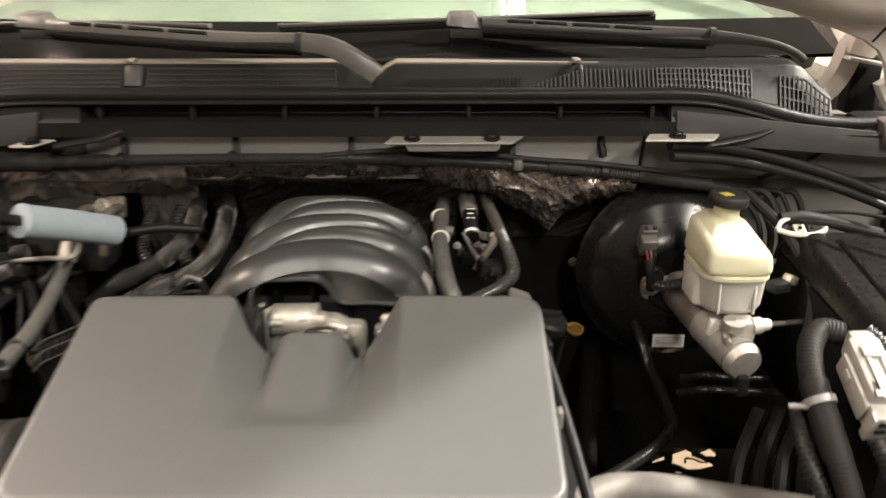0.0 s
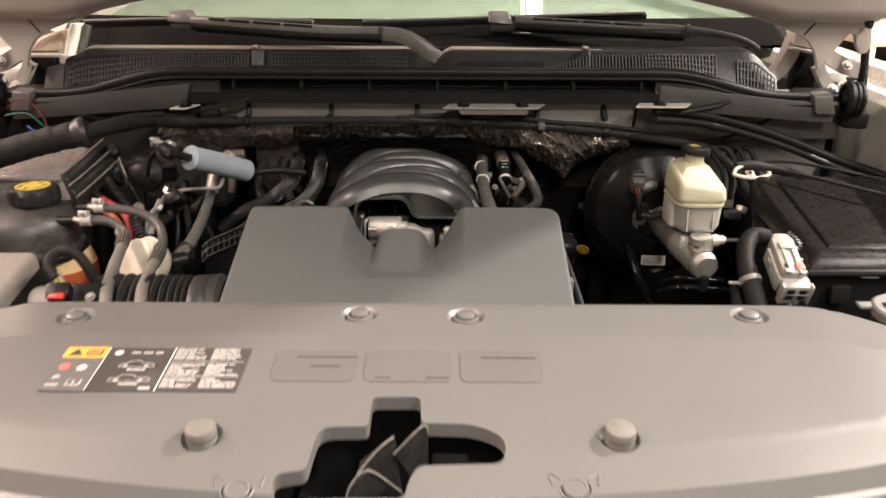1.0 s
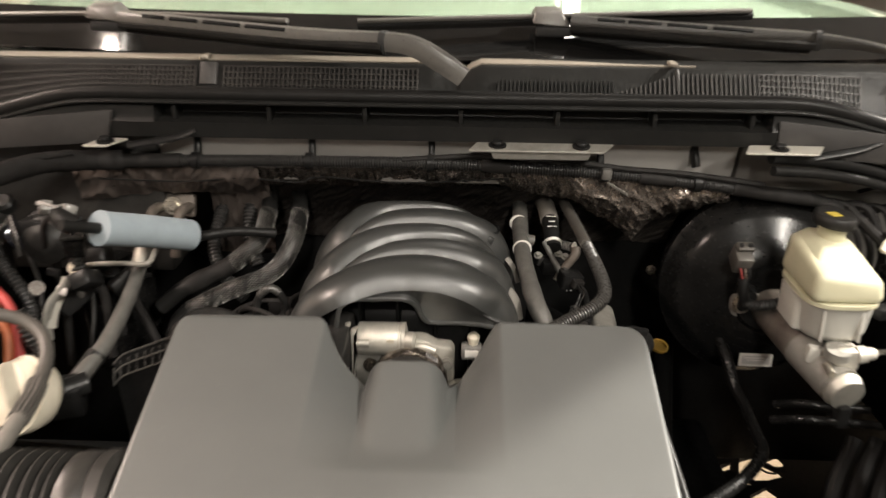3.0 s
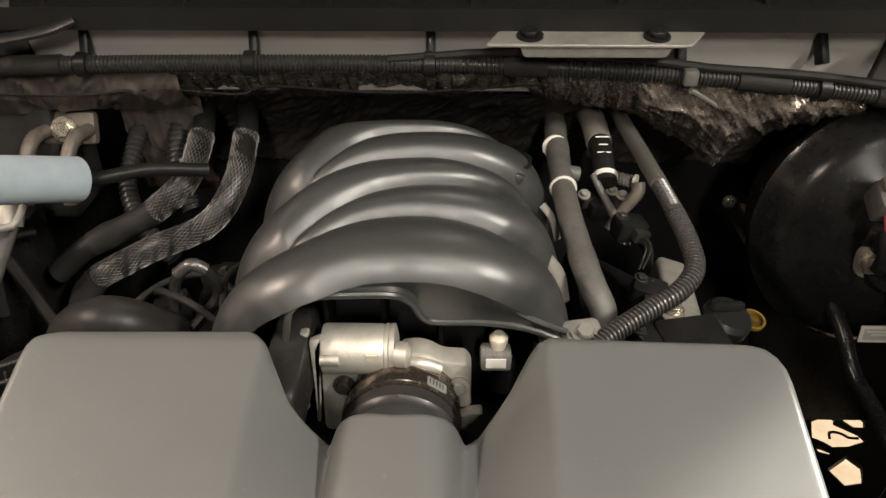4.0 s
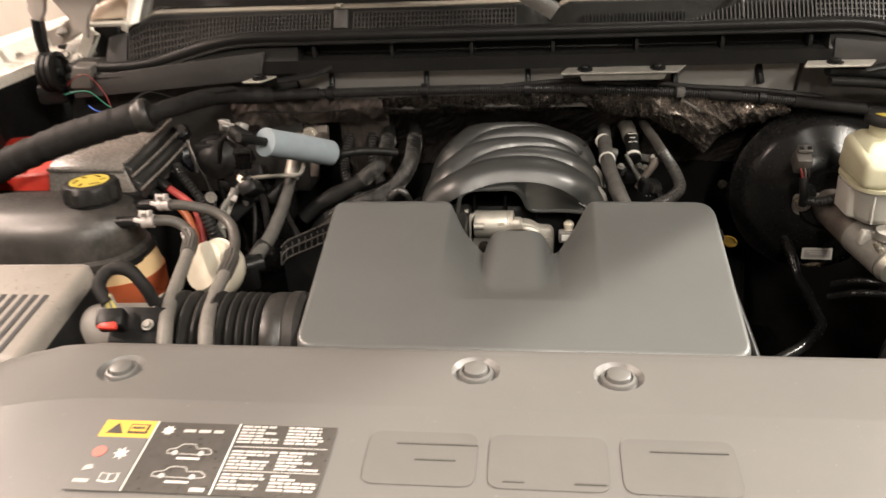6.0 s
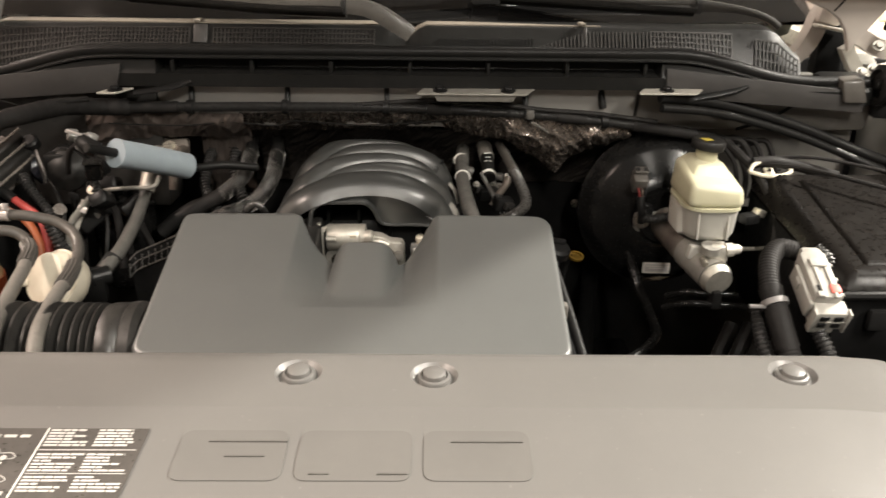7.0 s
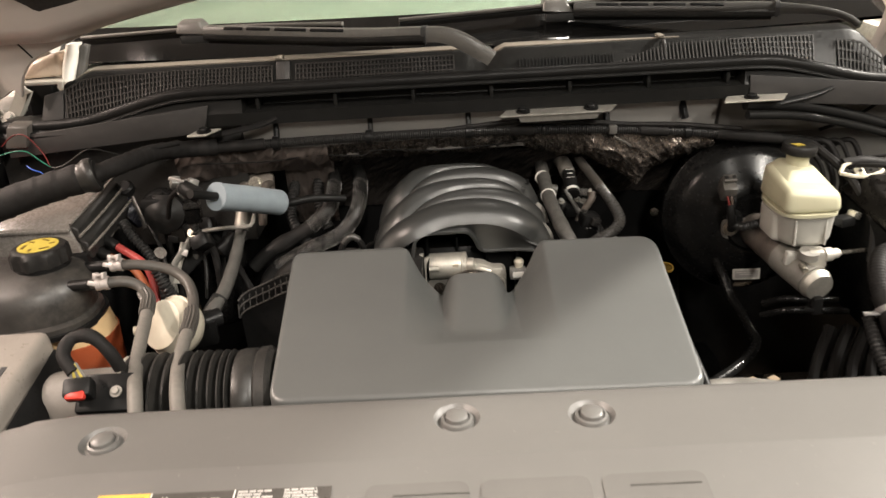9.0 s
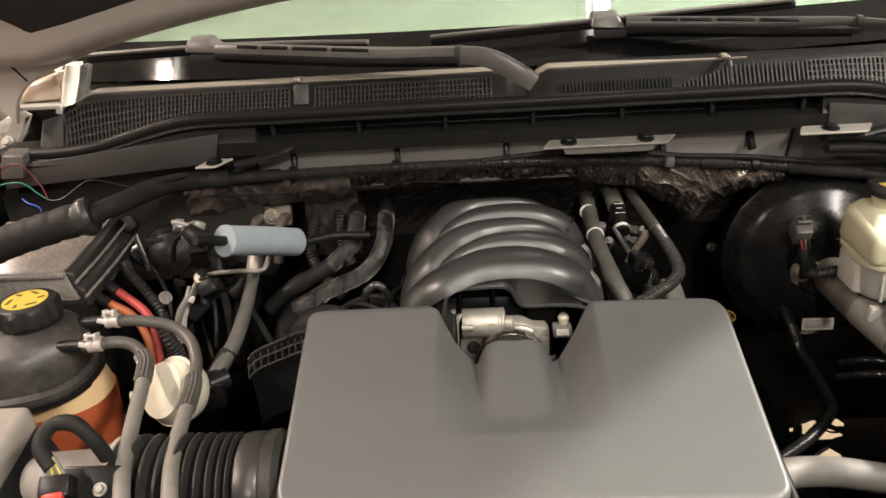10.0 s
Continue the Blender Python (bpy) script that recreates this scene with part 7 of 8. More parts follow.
# ---- coolant tank ----
def coolant_tank():
    t = thing("coolant_tank", (-0.65, 0.84, 0.86), "coolant tank, black top over orange coolant", "coolant tank")

    def oval(xa, xb, ya, yb, z, n=40, p=2.6):
        cx, cy, rx, ry = (xa + xb) / 2, (ya + yb) / 2, (xb - xa) / 2, (yb - ya) / 2
        out = []
        for k in range(n):
            a = 2 * math.pi * k / n
            c, s = math.cos(a), math.sin(a)
            out.append(V(cx + rx * math.copysign(abs(c) ** (2 / p), c), cy + ry * math.copysign(abs(s) ** (2 / p), s), z))
        return out
    top = [oval(-0.84, -0.555, 0.765, 0.915, 1.018), oval(-0.845, -0.546, 0.758, 0.922, 1.024), oval(-0.845, -0.546, 0.758, 0.922, 1.034), oval(-0.838, -0.552, 0.765, 0.916, 1.038),
           oval(-0.836, -0.549, 0.768, 0.914, 1.062), oval(-0.828, -0.548, 0.775, 0.910, 1.080), oval(-0.812, -0.558, 0.79, 0.900, 1.094), oval(-0.79, -0.58, 0.81, 0.885, 1.100)]
    part("upper_shell", rings_to_bm(top), TANK_TOP, t, "glossy black plastic upper shell")
    part("seam_flange", rings_to_bm([oval(-0.85, -0.541, 0.752, 0.928, 1.020), oval(-0.85, -0.541, 0.752, 0.928, 1.027)]), BLACK, t)
    part("neck_strip", rings_to_bm([oval(-0.82, -0.533, 0.775, 0.912, 0.997), oval(-0.82, -0.540, 0.775, 0.910, 1.022)]), TANK_CLEAR, t, "yellowed translucent strip above the coolant level")
    part("coolant_body", rings_to_bm([oval(-0.79, -0.550, 0.79, 0.90, 0.84), oval(-0.805, -0.535, 0.782, 0.91, 0.86), oval(-0.82, -0.532, 0.773, 0.914, 0.997)]), COOLANT, t, "orange coolant through translucent plastic")
    cx, cy = -0.611, 0.850
    part("neck", lathe([(0, 0), (0.036, 0), (0.036, 0.012), (0, 0.012)], (cx, cy, 1.092), (0, 0, 1), 24), BLACK, t)
    rings = []
    for r, h in ((0.035, 0.0), (0.0375, 0.002), (0.0375, 0.018), (0.0345, 0.024), (0.031, 0.0255)):
        rings.append([V(cx + (r + 0.0018 * (1 if math.cos(k * 0.4 * 5) > 0 else -1) * (h < 0.02)) * math.cos(2 * math.pi * k / 48), cy + (r + 0.0018 * (1 if math.cos(2 * math.pi * k / 48 * 8) > 0 else -1) * (h < 0.02)) * math.sin(2 * math.pi * k / 48), 1.103 + h) for k in range(48)])
    cap = part("cap", rings_to_bm(rings), BLACK_DUSTY, t, "black ribbed pressure cap")
    part("cap_print", lathe([(0.008, 0), (0.0262, 0), (0.0262, 0.0008), (0.008, 0.0008)], (cx, cy, 1.1283), (0, 0, 1), 30), YELLOW, cap, "worn yellow print ring")
    for k in range(6):
        a = radians(20 + 60 * k)
        part("print_bars", box((cx + 0.018 * math.cos(a), cy + 0.018 * math.sin(a), 1.1294), (0.013 if k % 2 else 0.008, 0.0035, 0.0005), 0, (0, 0, math.degrees(a) + (70 if k % 2 else 20))), OCHRE, cap)
    part("cap_centre", prism(circle(0, 0, 0.009, 6), 0.0006, pose(cx, cy, 1.1284)), YELLOW, cap)
    return t


coolant_tank()


def coolant_hose(pts, clamp_at, sleeve, low):
    t = thing("coolant_hose", pts[-1], "grey rubber coolant hose with spring clamp", "hose", "coolant tank hoses")
    part("hose", tube(pts, 0.0074, 14, 0.006), HOSE_MID, t)
    part("sleeve", tube(low, 0.0083, 14, 0.008), HOSE_LIGHT, t, "pale grey protective sleeve")
    # fluted rubber sleeve
    S = spline(sleeve, 0.006)
    rings = []
    up = None
    for i, p in enumerate(S):
        d = (S[min(len(S) - 1, i + 1)] - S[max(0, i - 1)]).normalized()
        up = d.orthogonal().normalized() if up is None else (up - d * up.dot(d)).normalized()
        side = d.cross(up)
        rings.append([p + (up * math.cos(2 * math.pi * k / 28) + side * math.sin(2 * math.pi * k / 28)) * (0.0102 if k % 2 else 0.0087) for k in range(28)])
    part("fluted_sleeve", rings_to_bm(rings), HOSE_MID, t, "fluted grey foam sleeve")
    q, ax = clamp_at
    c = part("clamp", lathe([(0.0078, -0.008), (0.0093, -0.008), (0.0093, -0.003), (0.0085, -0.003), (0.0085, 0.003), (0.0093, 0.003), (0.0093, 0.008), (0.0078, 0.008)], q, ax, 20), SPRING, t, "pale spring clamp")
    for dx in (-0.0055, 0.0055):
        part("clamp_ear", box((q[0] + dx, q[1] - 0.003, q[2] + 0.0125), (0.004, 0.012, 0.009), 0.001, (-20, 0, 0)), SPRING, c)
    part("clamp_bridge", box((q[0], q[1] - 0.006, q[2] + 0.015), (0.013, 0.003, 0.004), 0.001, (-20, 0, 0)), SPRING, c)
    part("clamp_tang", box((q[0] - 0.010, q[1] - 0.008, q[2] + 0.004), (0.012, 0.003, 0.006), 0.001, (-20, 20, 10)), SPRING, c)
    part("nipple", tube([(q[0] - 0.045, q[1], q[2] - 0.002), (q[0] + 0.005, q[1], q[2])], 0.008, 10, 0.006), BLACK, t)


coolant_hose([(-0.530, 0.862, 1.089), (-0.520, 0.863, 1.088), (-0.482, 0.865, 1.085), (-0.448, 0.868, 1.075), (-0.422, 0.856, 1.062), (-0.404, 0.822, 1.050), (-0.392, 0.769, 1.045), (-0.384, 0.716, 1.045), (-0.374, 0.659, 1.045), (-0.355, 0.591, 1.040), (-0.33, 0.51, 0.99)],
             ((-0.516, 0.863, 1.088), (1, 0.05, 0)), [(-0.397, 0.790, 1.047), (-0.392, 0.769, 1.045), (-0.386, 0.73, 1.045)], [(-0.3865, 0.735, 1.045), (-0.384, 0.716, 1.045), (-0.374, 0.659, 1.045), (-0.355, 0.591, 1.040), (-0.33, 0.51, 0.99)])
coolant_hose([(-0.533, 0.813, 1.084), (-0.521, 0.815, 1.083), (-0.490, 0.823, 1.080), (-0.471, 0.822, 1.070), (-0.457, 0.803, 1.060), (-0.448, 0.762, 1.052), (-0.434, 0.702, 1.050), (-0.416, 0.637, 1.050), (-0.399, 0.587, 1.045), (-0.38, 0.51, 0.99)],
             ((-0.518, 0.815, 1.083), (1, 0.15, 0)), [(-0.466, 0.816, 1.066), (-0.457, 0.803, 1.060), (-0.451, 0.775, 1.0545)], [(-0.4515, 0.778, 1.055), (-0.448, 0.762, 1.052), (-0.434, 0.702, 1.050), (-0.416, 0.637, 1.050), (-0.399, 0.587, 1.045), (-0.38, 0.51, 0.99)])


# ---- battery and fuse cover ----
def battery():
    t = thing("battery", (-0.72, 1.03, 0.88), "battery with red terminal cover and black lid", "battery")
    part("case", hull8([(-0.88, 0.95, 0.86), (-0.60, 0.95, 0.86), (-0.60, 1.12, 0.86), (-0.88, 1.12, 0.86)], [(-0.88, 0.95, 1.07), (-0.60, 0.95, 1.07), (-0.60, 1.12, 1.07), (-0.88, 1.12, 1.07)], 0.006), BLACK, t)
    part("terminal_cover", hull8([(-0.90, 0.965, 1.045), (-0.757, 0.965, 1.045), (-0.785, 1.11, 1.07), (-0.90, 1.11, 1.07)],
                                 [(-0.90, 0.970, 1.088), (-0.752, 0.970, 1.098), (-0.782, 1.10, 1.128), (-0.90, 1.10, 1.118)], 0.006), RED, t, "red plastic terminal cover")
    lid = part("lid", hull8([(-0.755, 0.955, 1.050), (-0.604, 0.955, 1.050), (-0.590, 1.10, 1.07), (-0.778, 1.10, 1.07)],
                            [(-0.748, 0.965, 1.110), (-0.622, 0.965, 1.110), (-0.610, 1.075, 1.142), (-0.768, 1.09, 1.142)], 0.005), LID_DUST_GLOSS, t, "dusty black plastic lid with gloss put into its pale colour")
    for k in range(2):
        o = V(0.012 * k, -0.004 * k, -0.022 * k)
        part("lid_rib", hull8([V(-0.616, 0.962, 1.085) + o, V(-0.608, 0.962, 1.080) + o, V(-0.592, 1.095, 1.108) + o, V(-0.600, 1.095, 1.114) + o],
                              [V(-0.624, 0.963, 1.113) + o, V(-0.611, 0.963, 1.106) + o, V(-0.592, 1.093, 1.136) + o, V(-0.606, 1.093, 1.144) + o], 0.0025), HOSE, lid)
    for k in range(3):
        o = V(0.011 * k, -0.003 * k, -0.020 * k)
        part("lid_rail", tube([V(-0.619, 0.960, 1.116) + o, V(-0.606, 1.03, 1.132) + o, V(-0.597, 1.094, 1.147) + o], 0.0022, 8, 0.02), LID_DUST_GLOSS, lid, "dusty raised rail")
    part("lid_edge", box((-0.685, 0.961, 1.106), (0.125, 0.005, 0.006), 0.002), LID_DUST_GLOSS, lid)


battery()
for k, (mat, lab, pts) in enumerate(((CABLE_RED, "red battery cable", [(-0.600, 1.008, 1.075), (-0.567, 0.992, 1.060), (-0.520, 0.958, 1.045), (-0.505, 0.940, 1.015), (-0.50, 0.92, 0.97)]),
                                     (ORANGE, "orange and black battery cable", [(-0.600, 0.984, 1.063), (-0.576, 0.978, 1.050), (-0.542, 0.961, 1.040), (-0.515, 0.935, 1.015), (-0.51, 0.91, 0.97)]))):
    t = thing("battery_cable", pts[0], lab + " leading down beside the tank", "cable", "battery cables")
    part("cable", tube(pts, 0.0060, 12, 0.006), mat, t)
    part("boot", tube([Vector(pts[0]) + V(-0.02, 0.02, 0.01), pts[0], Vector(pts[0]).lerp(Vector(pts[1]), 0.85)], 0.0080, 12, 0.006), RUBBER, t, "black rubber boot")
hose("black_conduit", [(-0.575, 1.04, 1.085), (-0.562, 1.026, 1.07), (-0.533, 1.01, 1.04), (-0.517, 0.995, 1.01), (-0.50, 0.96, 0.96)], 0.0085, CONDUIT, "black corrugated conduit by the battery", "conduit", ribs=(0.006, 0.002))
hose("black_conduit", [(-0.495, 0.935, 1.05), (-0.483, 0.929, 1.02), (-0.475, 0.933, 0.99), (-0.47, 0.92, 0.95)], 0.010, CONDUIT, "black corrugated conduit by the battery", "conduit", ribs=(0.006, 0.002))


def battery_side_clutter():
    rng = random.Random(11)
    spots = [(-0.530, 1.08, 1.10, 0.05), (-0.50, 1.12, 1.07, 0.045), (-0.46, 1.06, 1.06, 0.05), (-0.44, 1.00, 1.06, 0.04), (-0.48, 1.04, 1.02, 0.06), (-0.42, 1.06, 1.03, 0.04)]
    for i, (x, y, z, s) in enumerate(spots):
        t = thing("relay_connector", (x, y, z), "small black electrical connector among the cables", "connector", "connectors near the battery")
        r = (rng.uniform(-30, 30), rng.uniform(-30, 30), rng.uniform(0, 90))
        part("body", box((x, y, z), (s, s * 0.7, s * 0.55), 0.005, r), BLACK, t)
        part("latch", box((x + 0.004, y - 0.003, z + s * 0.3), (s * 0.4, s * 0.25, s * 0.14), 0.002, r), BLACK_DUSTY, t)
        part("lead", tube([(x, y, z), (x + rng.uniform(-0.03, 0.03), y + 0.02, z - 0.03), (x + rng.uniform(-0.05, 0.05), y + 0.01, z - 0.12)], 0.006, 8, 0.008), TAPE, t)
    solo("clear_clip", tube([(-0.562, 1.065, 1.118), (-0.557, 1.057, 1.110), (-0.543, 1.039, 1.090), (-0.538, 1.03, 1.075)], 0.005, 8, 0.005, flat=0.4), DARK_STEEL, "dark bent metal clip", "clip")
    solo("bare_bracket", tube([(-0.478, 1.024, 1.05), (-0.480, 1.014, 1.04), (-0.485, 0.992, 1.02), (-0.487, 0.98, 1.00)], 0.007, 8, 0.006, flat=0.5), PALE_STEEL, "bare metal pipe bracket", "bracket")
    solo("round_actuator", lathe([(0, 0), (0.028, 0), (0.032, 0.006), (0.032, 0.02), (0.018, 0.03), (0.012, 0.034), (0, 0.034)], (-0.515, 1.075, 1.083), (0.1, -0.9, 0.3), 24), BLACK_DUSTY, "round black vacuum actuator", "actuator")


battery_side_clutter()


# ---- brake booster and master cylinder ----
def brake_booster():
    t = thing("brake_booster", (0.465, 1.16, 0.86), "glossy black round brake booster on the firewall", "brake booster")
    part("shell", lathe([(0, -0.03), (0.045, -0.03), (0.050, -0.022), (0.075, -0.018), (0.088, -0.006), (0.110, 0.0), (0.124, 0.012), (0.132, 0.03), (0.139, 0.036), (0.139, 0.046), (0.130, 0.05), (0.128, 0.09), (0.10, 0.12), (0, 0.13)],
                         (0.468, 1.135, 0.995), (0.03, 1, -0.12), 56), GLOSS_BLACK, t)
    label = part("label", box((0.461, 1.098, 0.906), (0.048, 0.0012, 0.019), 0, (-10, 2, 2)), CONN_GREY, t, "small pale printed label")
    part("print_field", box((0.461, 1.0972, 0.906), (0.041, 0.0008, 0.013), 0, (-10, 2, 2)), LABEL_GREY, label)
    for k in range(3):
        part("print_bars", box((0.458 + 0.003 * k, 1.0966, 0.9098 - 0.0038 * k), (0.030 - 0.005 * k, 0.0006, 0.0014), 0, (-10, 2, 2)), CONN_GREY, label)
    part("check_valve", lathe([(0, 0), (0.010, 0), (0.012, 0.004), (0.012, 0.014), (0.007, 0.016), (0.007, 0.03), (0, 0.03)], (0.432, 1.112, 1.012), (0, -1, 0.1), 16), BLACK, t)


brake_booster()


def booster_sensor():
    t = thing("booster_connector", (0.413, 1.095, 1.05), "dark grey connector with red and black wires on the booster", "connector")
    part("body", box((0.412, 1.092, 1.068), (0.024, 0.030, 0.030), 0.004, (30, 0, 0)), HOSE_MID, t)
    part("lock", box((0.413, 1.088, 1.087), (0.022, 0.014, 0.006), 0.002, (30, 0, 0)), HOSE_MID, t)
    for dx in (-0.006, 0.006):
        part("window", box((0.413 + dx, 1.0865, 1.0895), (0.006, 0.006, 0.003), 0, (30, 0, 0)), BLACK, t)
    for k, m in enumerate((WIRE_RED, RUST, BLACK)):
        part("wire", tube([(0.408 + 0.006 * k, 1.078, 1.060), (0.410 + 0.005 * k, 1.074, 1.05), (0.413 + 0.003 * k, 1.076, 1.035)], 0.0017, 8, 0.004), m, t)
    part("lead", tube([(0.414, 1.078, 1.045), (0.417, 1.072, 1.02), (0.42, 1.08, 1.00)], 0.007, 10, 0.006), BLACK, t)
    part("corrugated_lead", tube([(0.418, 1.075, 1.012), (0.435, 1.07, 1.008), (0.465, 1.066, 1.016)], 0.008, 10, ribs=(0.005, 0.0014)), CONDUIT, t)


booster_sensor()


def master_cylinder():
    t = thing("master_cylinder", (0.495, 1.03, 0.92), "cast master cylinder with ivory brake fluid reservoir", "master cylinder")
    # rear half is coloured darker than the front barrel to hold its shade
    part("body", tube([(0.468, 1.125, 0.990), (0.487, 1.04, 0.976), (0.492, 1.020, 0.972)], 0.029, 20, 0.01), BROWN_ALU, t, "rear of the casting with shade put into its brown colour")
    part("front_barrel", tube([(0.4905, 1.025, 0.973), (0.499, 0.990, 0.9655), (0.508, 0.955, 0.958)], lambda u: 0.0300 - 0.004 * u, 24, 0.006), ALU_DULL, t)
    part("end_cap", lathe([(0, 0), (0.024, 0), (0.026, 0.005), (0.022, 0.016), (0, 0.018)], (0.508, 0.955, 0.958), (0.2, -0.95, -0.2), 24), ALU, t)
    part("flange", prism(round_poly([(-0.055, -0.02), (0.055, -0.02), (0.055, 0.02), (-0.055, 0.02)], 0.018), 0.012, pose(0.470, 1.118, 0.990, 97, 0, 0), 0.002), ALU_DULL, t)
    for s in (-1, 1):
        part("nut", bolt((0.470 + 0.042 * s, 1.104, 0.992), (0, -1, 0.1), 0.009, 0.012), ZINC, t)
    part("port_nut", lathe([(0, 0), (0.011, 0), (0.011, 0.012), (0.008, 0.014), (0.008, 0.022), (0.005, 0.026), (0, 0.026)], (0.522, 0.965, 0.998), (0.9, 0.1, 0.05), 12), PALE_STEEL, t, "pale line nut")
    part("brake_line", tube([(0.54, 0.967, 0.999), (0.575, 0.985, 0.992), (0.61, 1.00, 0.985), (0.63, 1.03, 0.95)], 0.0035, 8, 0.006), ZINC, t, "thin steel brake line")
    part("boss", box((0.512, 0.972, 0.992), (0.03, 0.03, 0.03), 0.006), ALU, t)

    def rr(xa, xb, ya, yb, z, r=0.016):
        xa, xb = 0.500 + (xa - 0.5035) * 0.79, 0.500 + (xb - 0.5035) * 0.79
        r = r * 2.2
        ya, yb = ya + 0.012, yb
        return [V(x, y, z) for x, y in round_poly([(xa, ya), (xb, ya), (xb, yb), (xa, yb)], r, 5)]
    low = [rr(0.472, 0.546, 0.978, 1.056, 1.003), rr(0.462, 0.556, 0.968, 1.066, 1.008), rr(0.456, 0.560, 0.963, 1.070, 1.018), rr(0.452, 0.561, 0.959, 1.075, 1.052), rr(0.448, 0.560, 0.954, 1.080, 1.059)]
    part("reservoir", rings_to_bm(low), RES_WHITE, t, "milky white lower reservoir")
    part("reservoir_seam", rings_to_bm([rr(0.446, 0.562, 0.952, 1.082, 1.060), rr(0.446, 0.562, 0.952, 1.082, 1.065)]), RES_PLASTIC, t)
    part("reservoir_top", hull8([(0.4570, 0.967, 1.064), (0.5445, 0.967, 1.064), (0.5445, 1.079, 1.064), (0.4570, 1.079, 1.064)],
                                [(0.4590, 0.974, 1.103), (0.5425, 0.974, 1.095), (0.5400, 1.077, 1.112), (0.4610, 1.077, 1.120)], 0.011, 4), RES_PLASTIC, t, "yellowed ivory reservoir top")
    part("shoulder", hull8([(0.464, 0.992, 1.100), (0.536, 0.996, 1.093), (0.533, 1.074, 1.108), (0.464, 1.074, 1.115)],
                           [(0.480, 1.020, 1.1185), (0.524, 1.024, 1.1150), (0.522, 1.073, 1.122), (0.482, 1.073, 1.125)], 0.004, 3), RES_PLASTIC, t, "sloping facet below the neck")
    part("neck", lathe([(0, 0), (0.017, 0), (0.017, 0.020), (0, 0.020)], (0.503, 1.052, 1.118), (0, 0, 1), 24), RES_PLASTIC, t)
    cap = part("cap", lathe([(0, 0), (0.0250, 0), (0.0262, 0.002), (0.0262, 0.011), (0.024, 0.014), (0.018, 0.0145), (0, 0.0145)], (0.503, 1.052, 1.137), (0.08, -0.05, 1), 36), BLACK_DUSTY, t, "black screw cap")
    part("cap_print", box((0.498, 1.046, 1.1520), (0.015, 0.014, 0.0010), 0, (0, 3, 20)), YELLOW, cap, "yellow warning print")
    for x in (0.478, 0.524):
        part("mould_rib", box((x, 0.9735, 1.034), (0.003, 0.006, 0.044), 0.0012, (-4, 0, 0)), RES_WHITE, t)
    part("side_lobe", rings_to_bm([[V(x, y, z) for x, y in round_poly([(0.4545 + k, 1.000 + k), (0.475, 1.000 + k), (0.475, 1.060 - k), (0.4545 + k, 1.060 - k)], 0.012, 4)] for z, k in ((1.008, 0.006), (1.013, 0.001), (1.056, 0.0))]), RES_WHITE, t, "milky side chamber")
    part("tunnel_arch", tube([(0.500, 0.965, 1.006), (0.500, 0.967, 0.994)], 0.015, 14, 0.005), ALU_DULL, t)
    part("retaining_pin", tube([(0.488, 0.962, 0.986), (0.488, 0.945, 0.982)], 0.005, 10, 0.004), ZINC, t)
    part("mount_ear", box((0.482, 0.985, 0.986), (0.020, 0.014, 0.022), 0.003, (0, 10, 0)), RES_WHITE, t)
    part("level_sensor", box((0.575, 1.02, 1.03), (0.028, 0.02, 0.016), 0.003, (0, 0, 20)), BLACK, t)
    part("sensor_clip", box((0.592, 1.025, 1.038), (0.016, 0.016, 0.012), 0.002, (0, 20, 20)), ZINC, t)


master_cylinder()
for pts, r in (([(0.412, 1.150, 0.935), (0.421, 1.100, 0.906), (0.427, 1.072, 0.878), (0.434, 1.040, 0.867), (0.433, 0.988, 0.860), (0.432, 0.960, 0.855), (0.417, 0.938, 0.847), (0.385, 0.908, 0.841), (0.350, 0.884, 0.836), (0.300, 0.852, 0.828), (0.240, 0.800, 0.80)], 0.0085),
               ([(0.45, 0.99, 0.905), (0.47, 0.965, 0.925), (0.50, 0.955, 0.928), (0.55, 0.955, 0.925)], 0.0055),
               ([(0.44, 0.97, 0.895), (0.465, 0.945, 0.915), (0.50, 0.938, 0.918), (0.56, 0.94, 0.912)], 0.0055)):
    hose("brake_pipe", pts, r, GLOSS_BLACK, "glossy black brake pipe below the master cylinder", "pipe", group="brake pipes")
solo("pipe_clip", box((0.51, 0.947, 0.925), (0.016, 0.03, 0.03), 0.004), BLACK, "black plastic pipe clip", "clip")


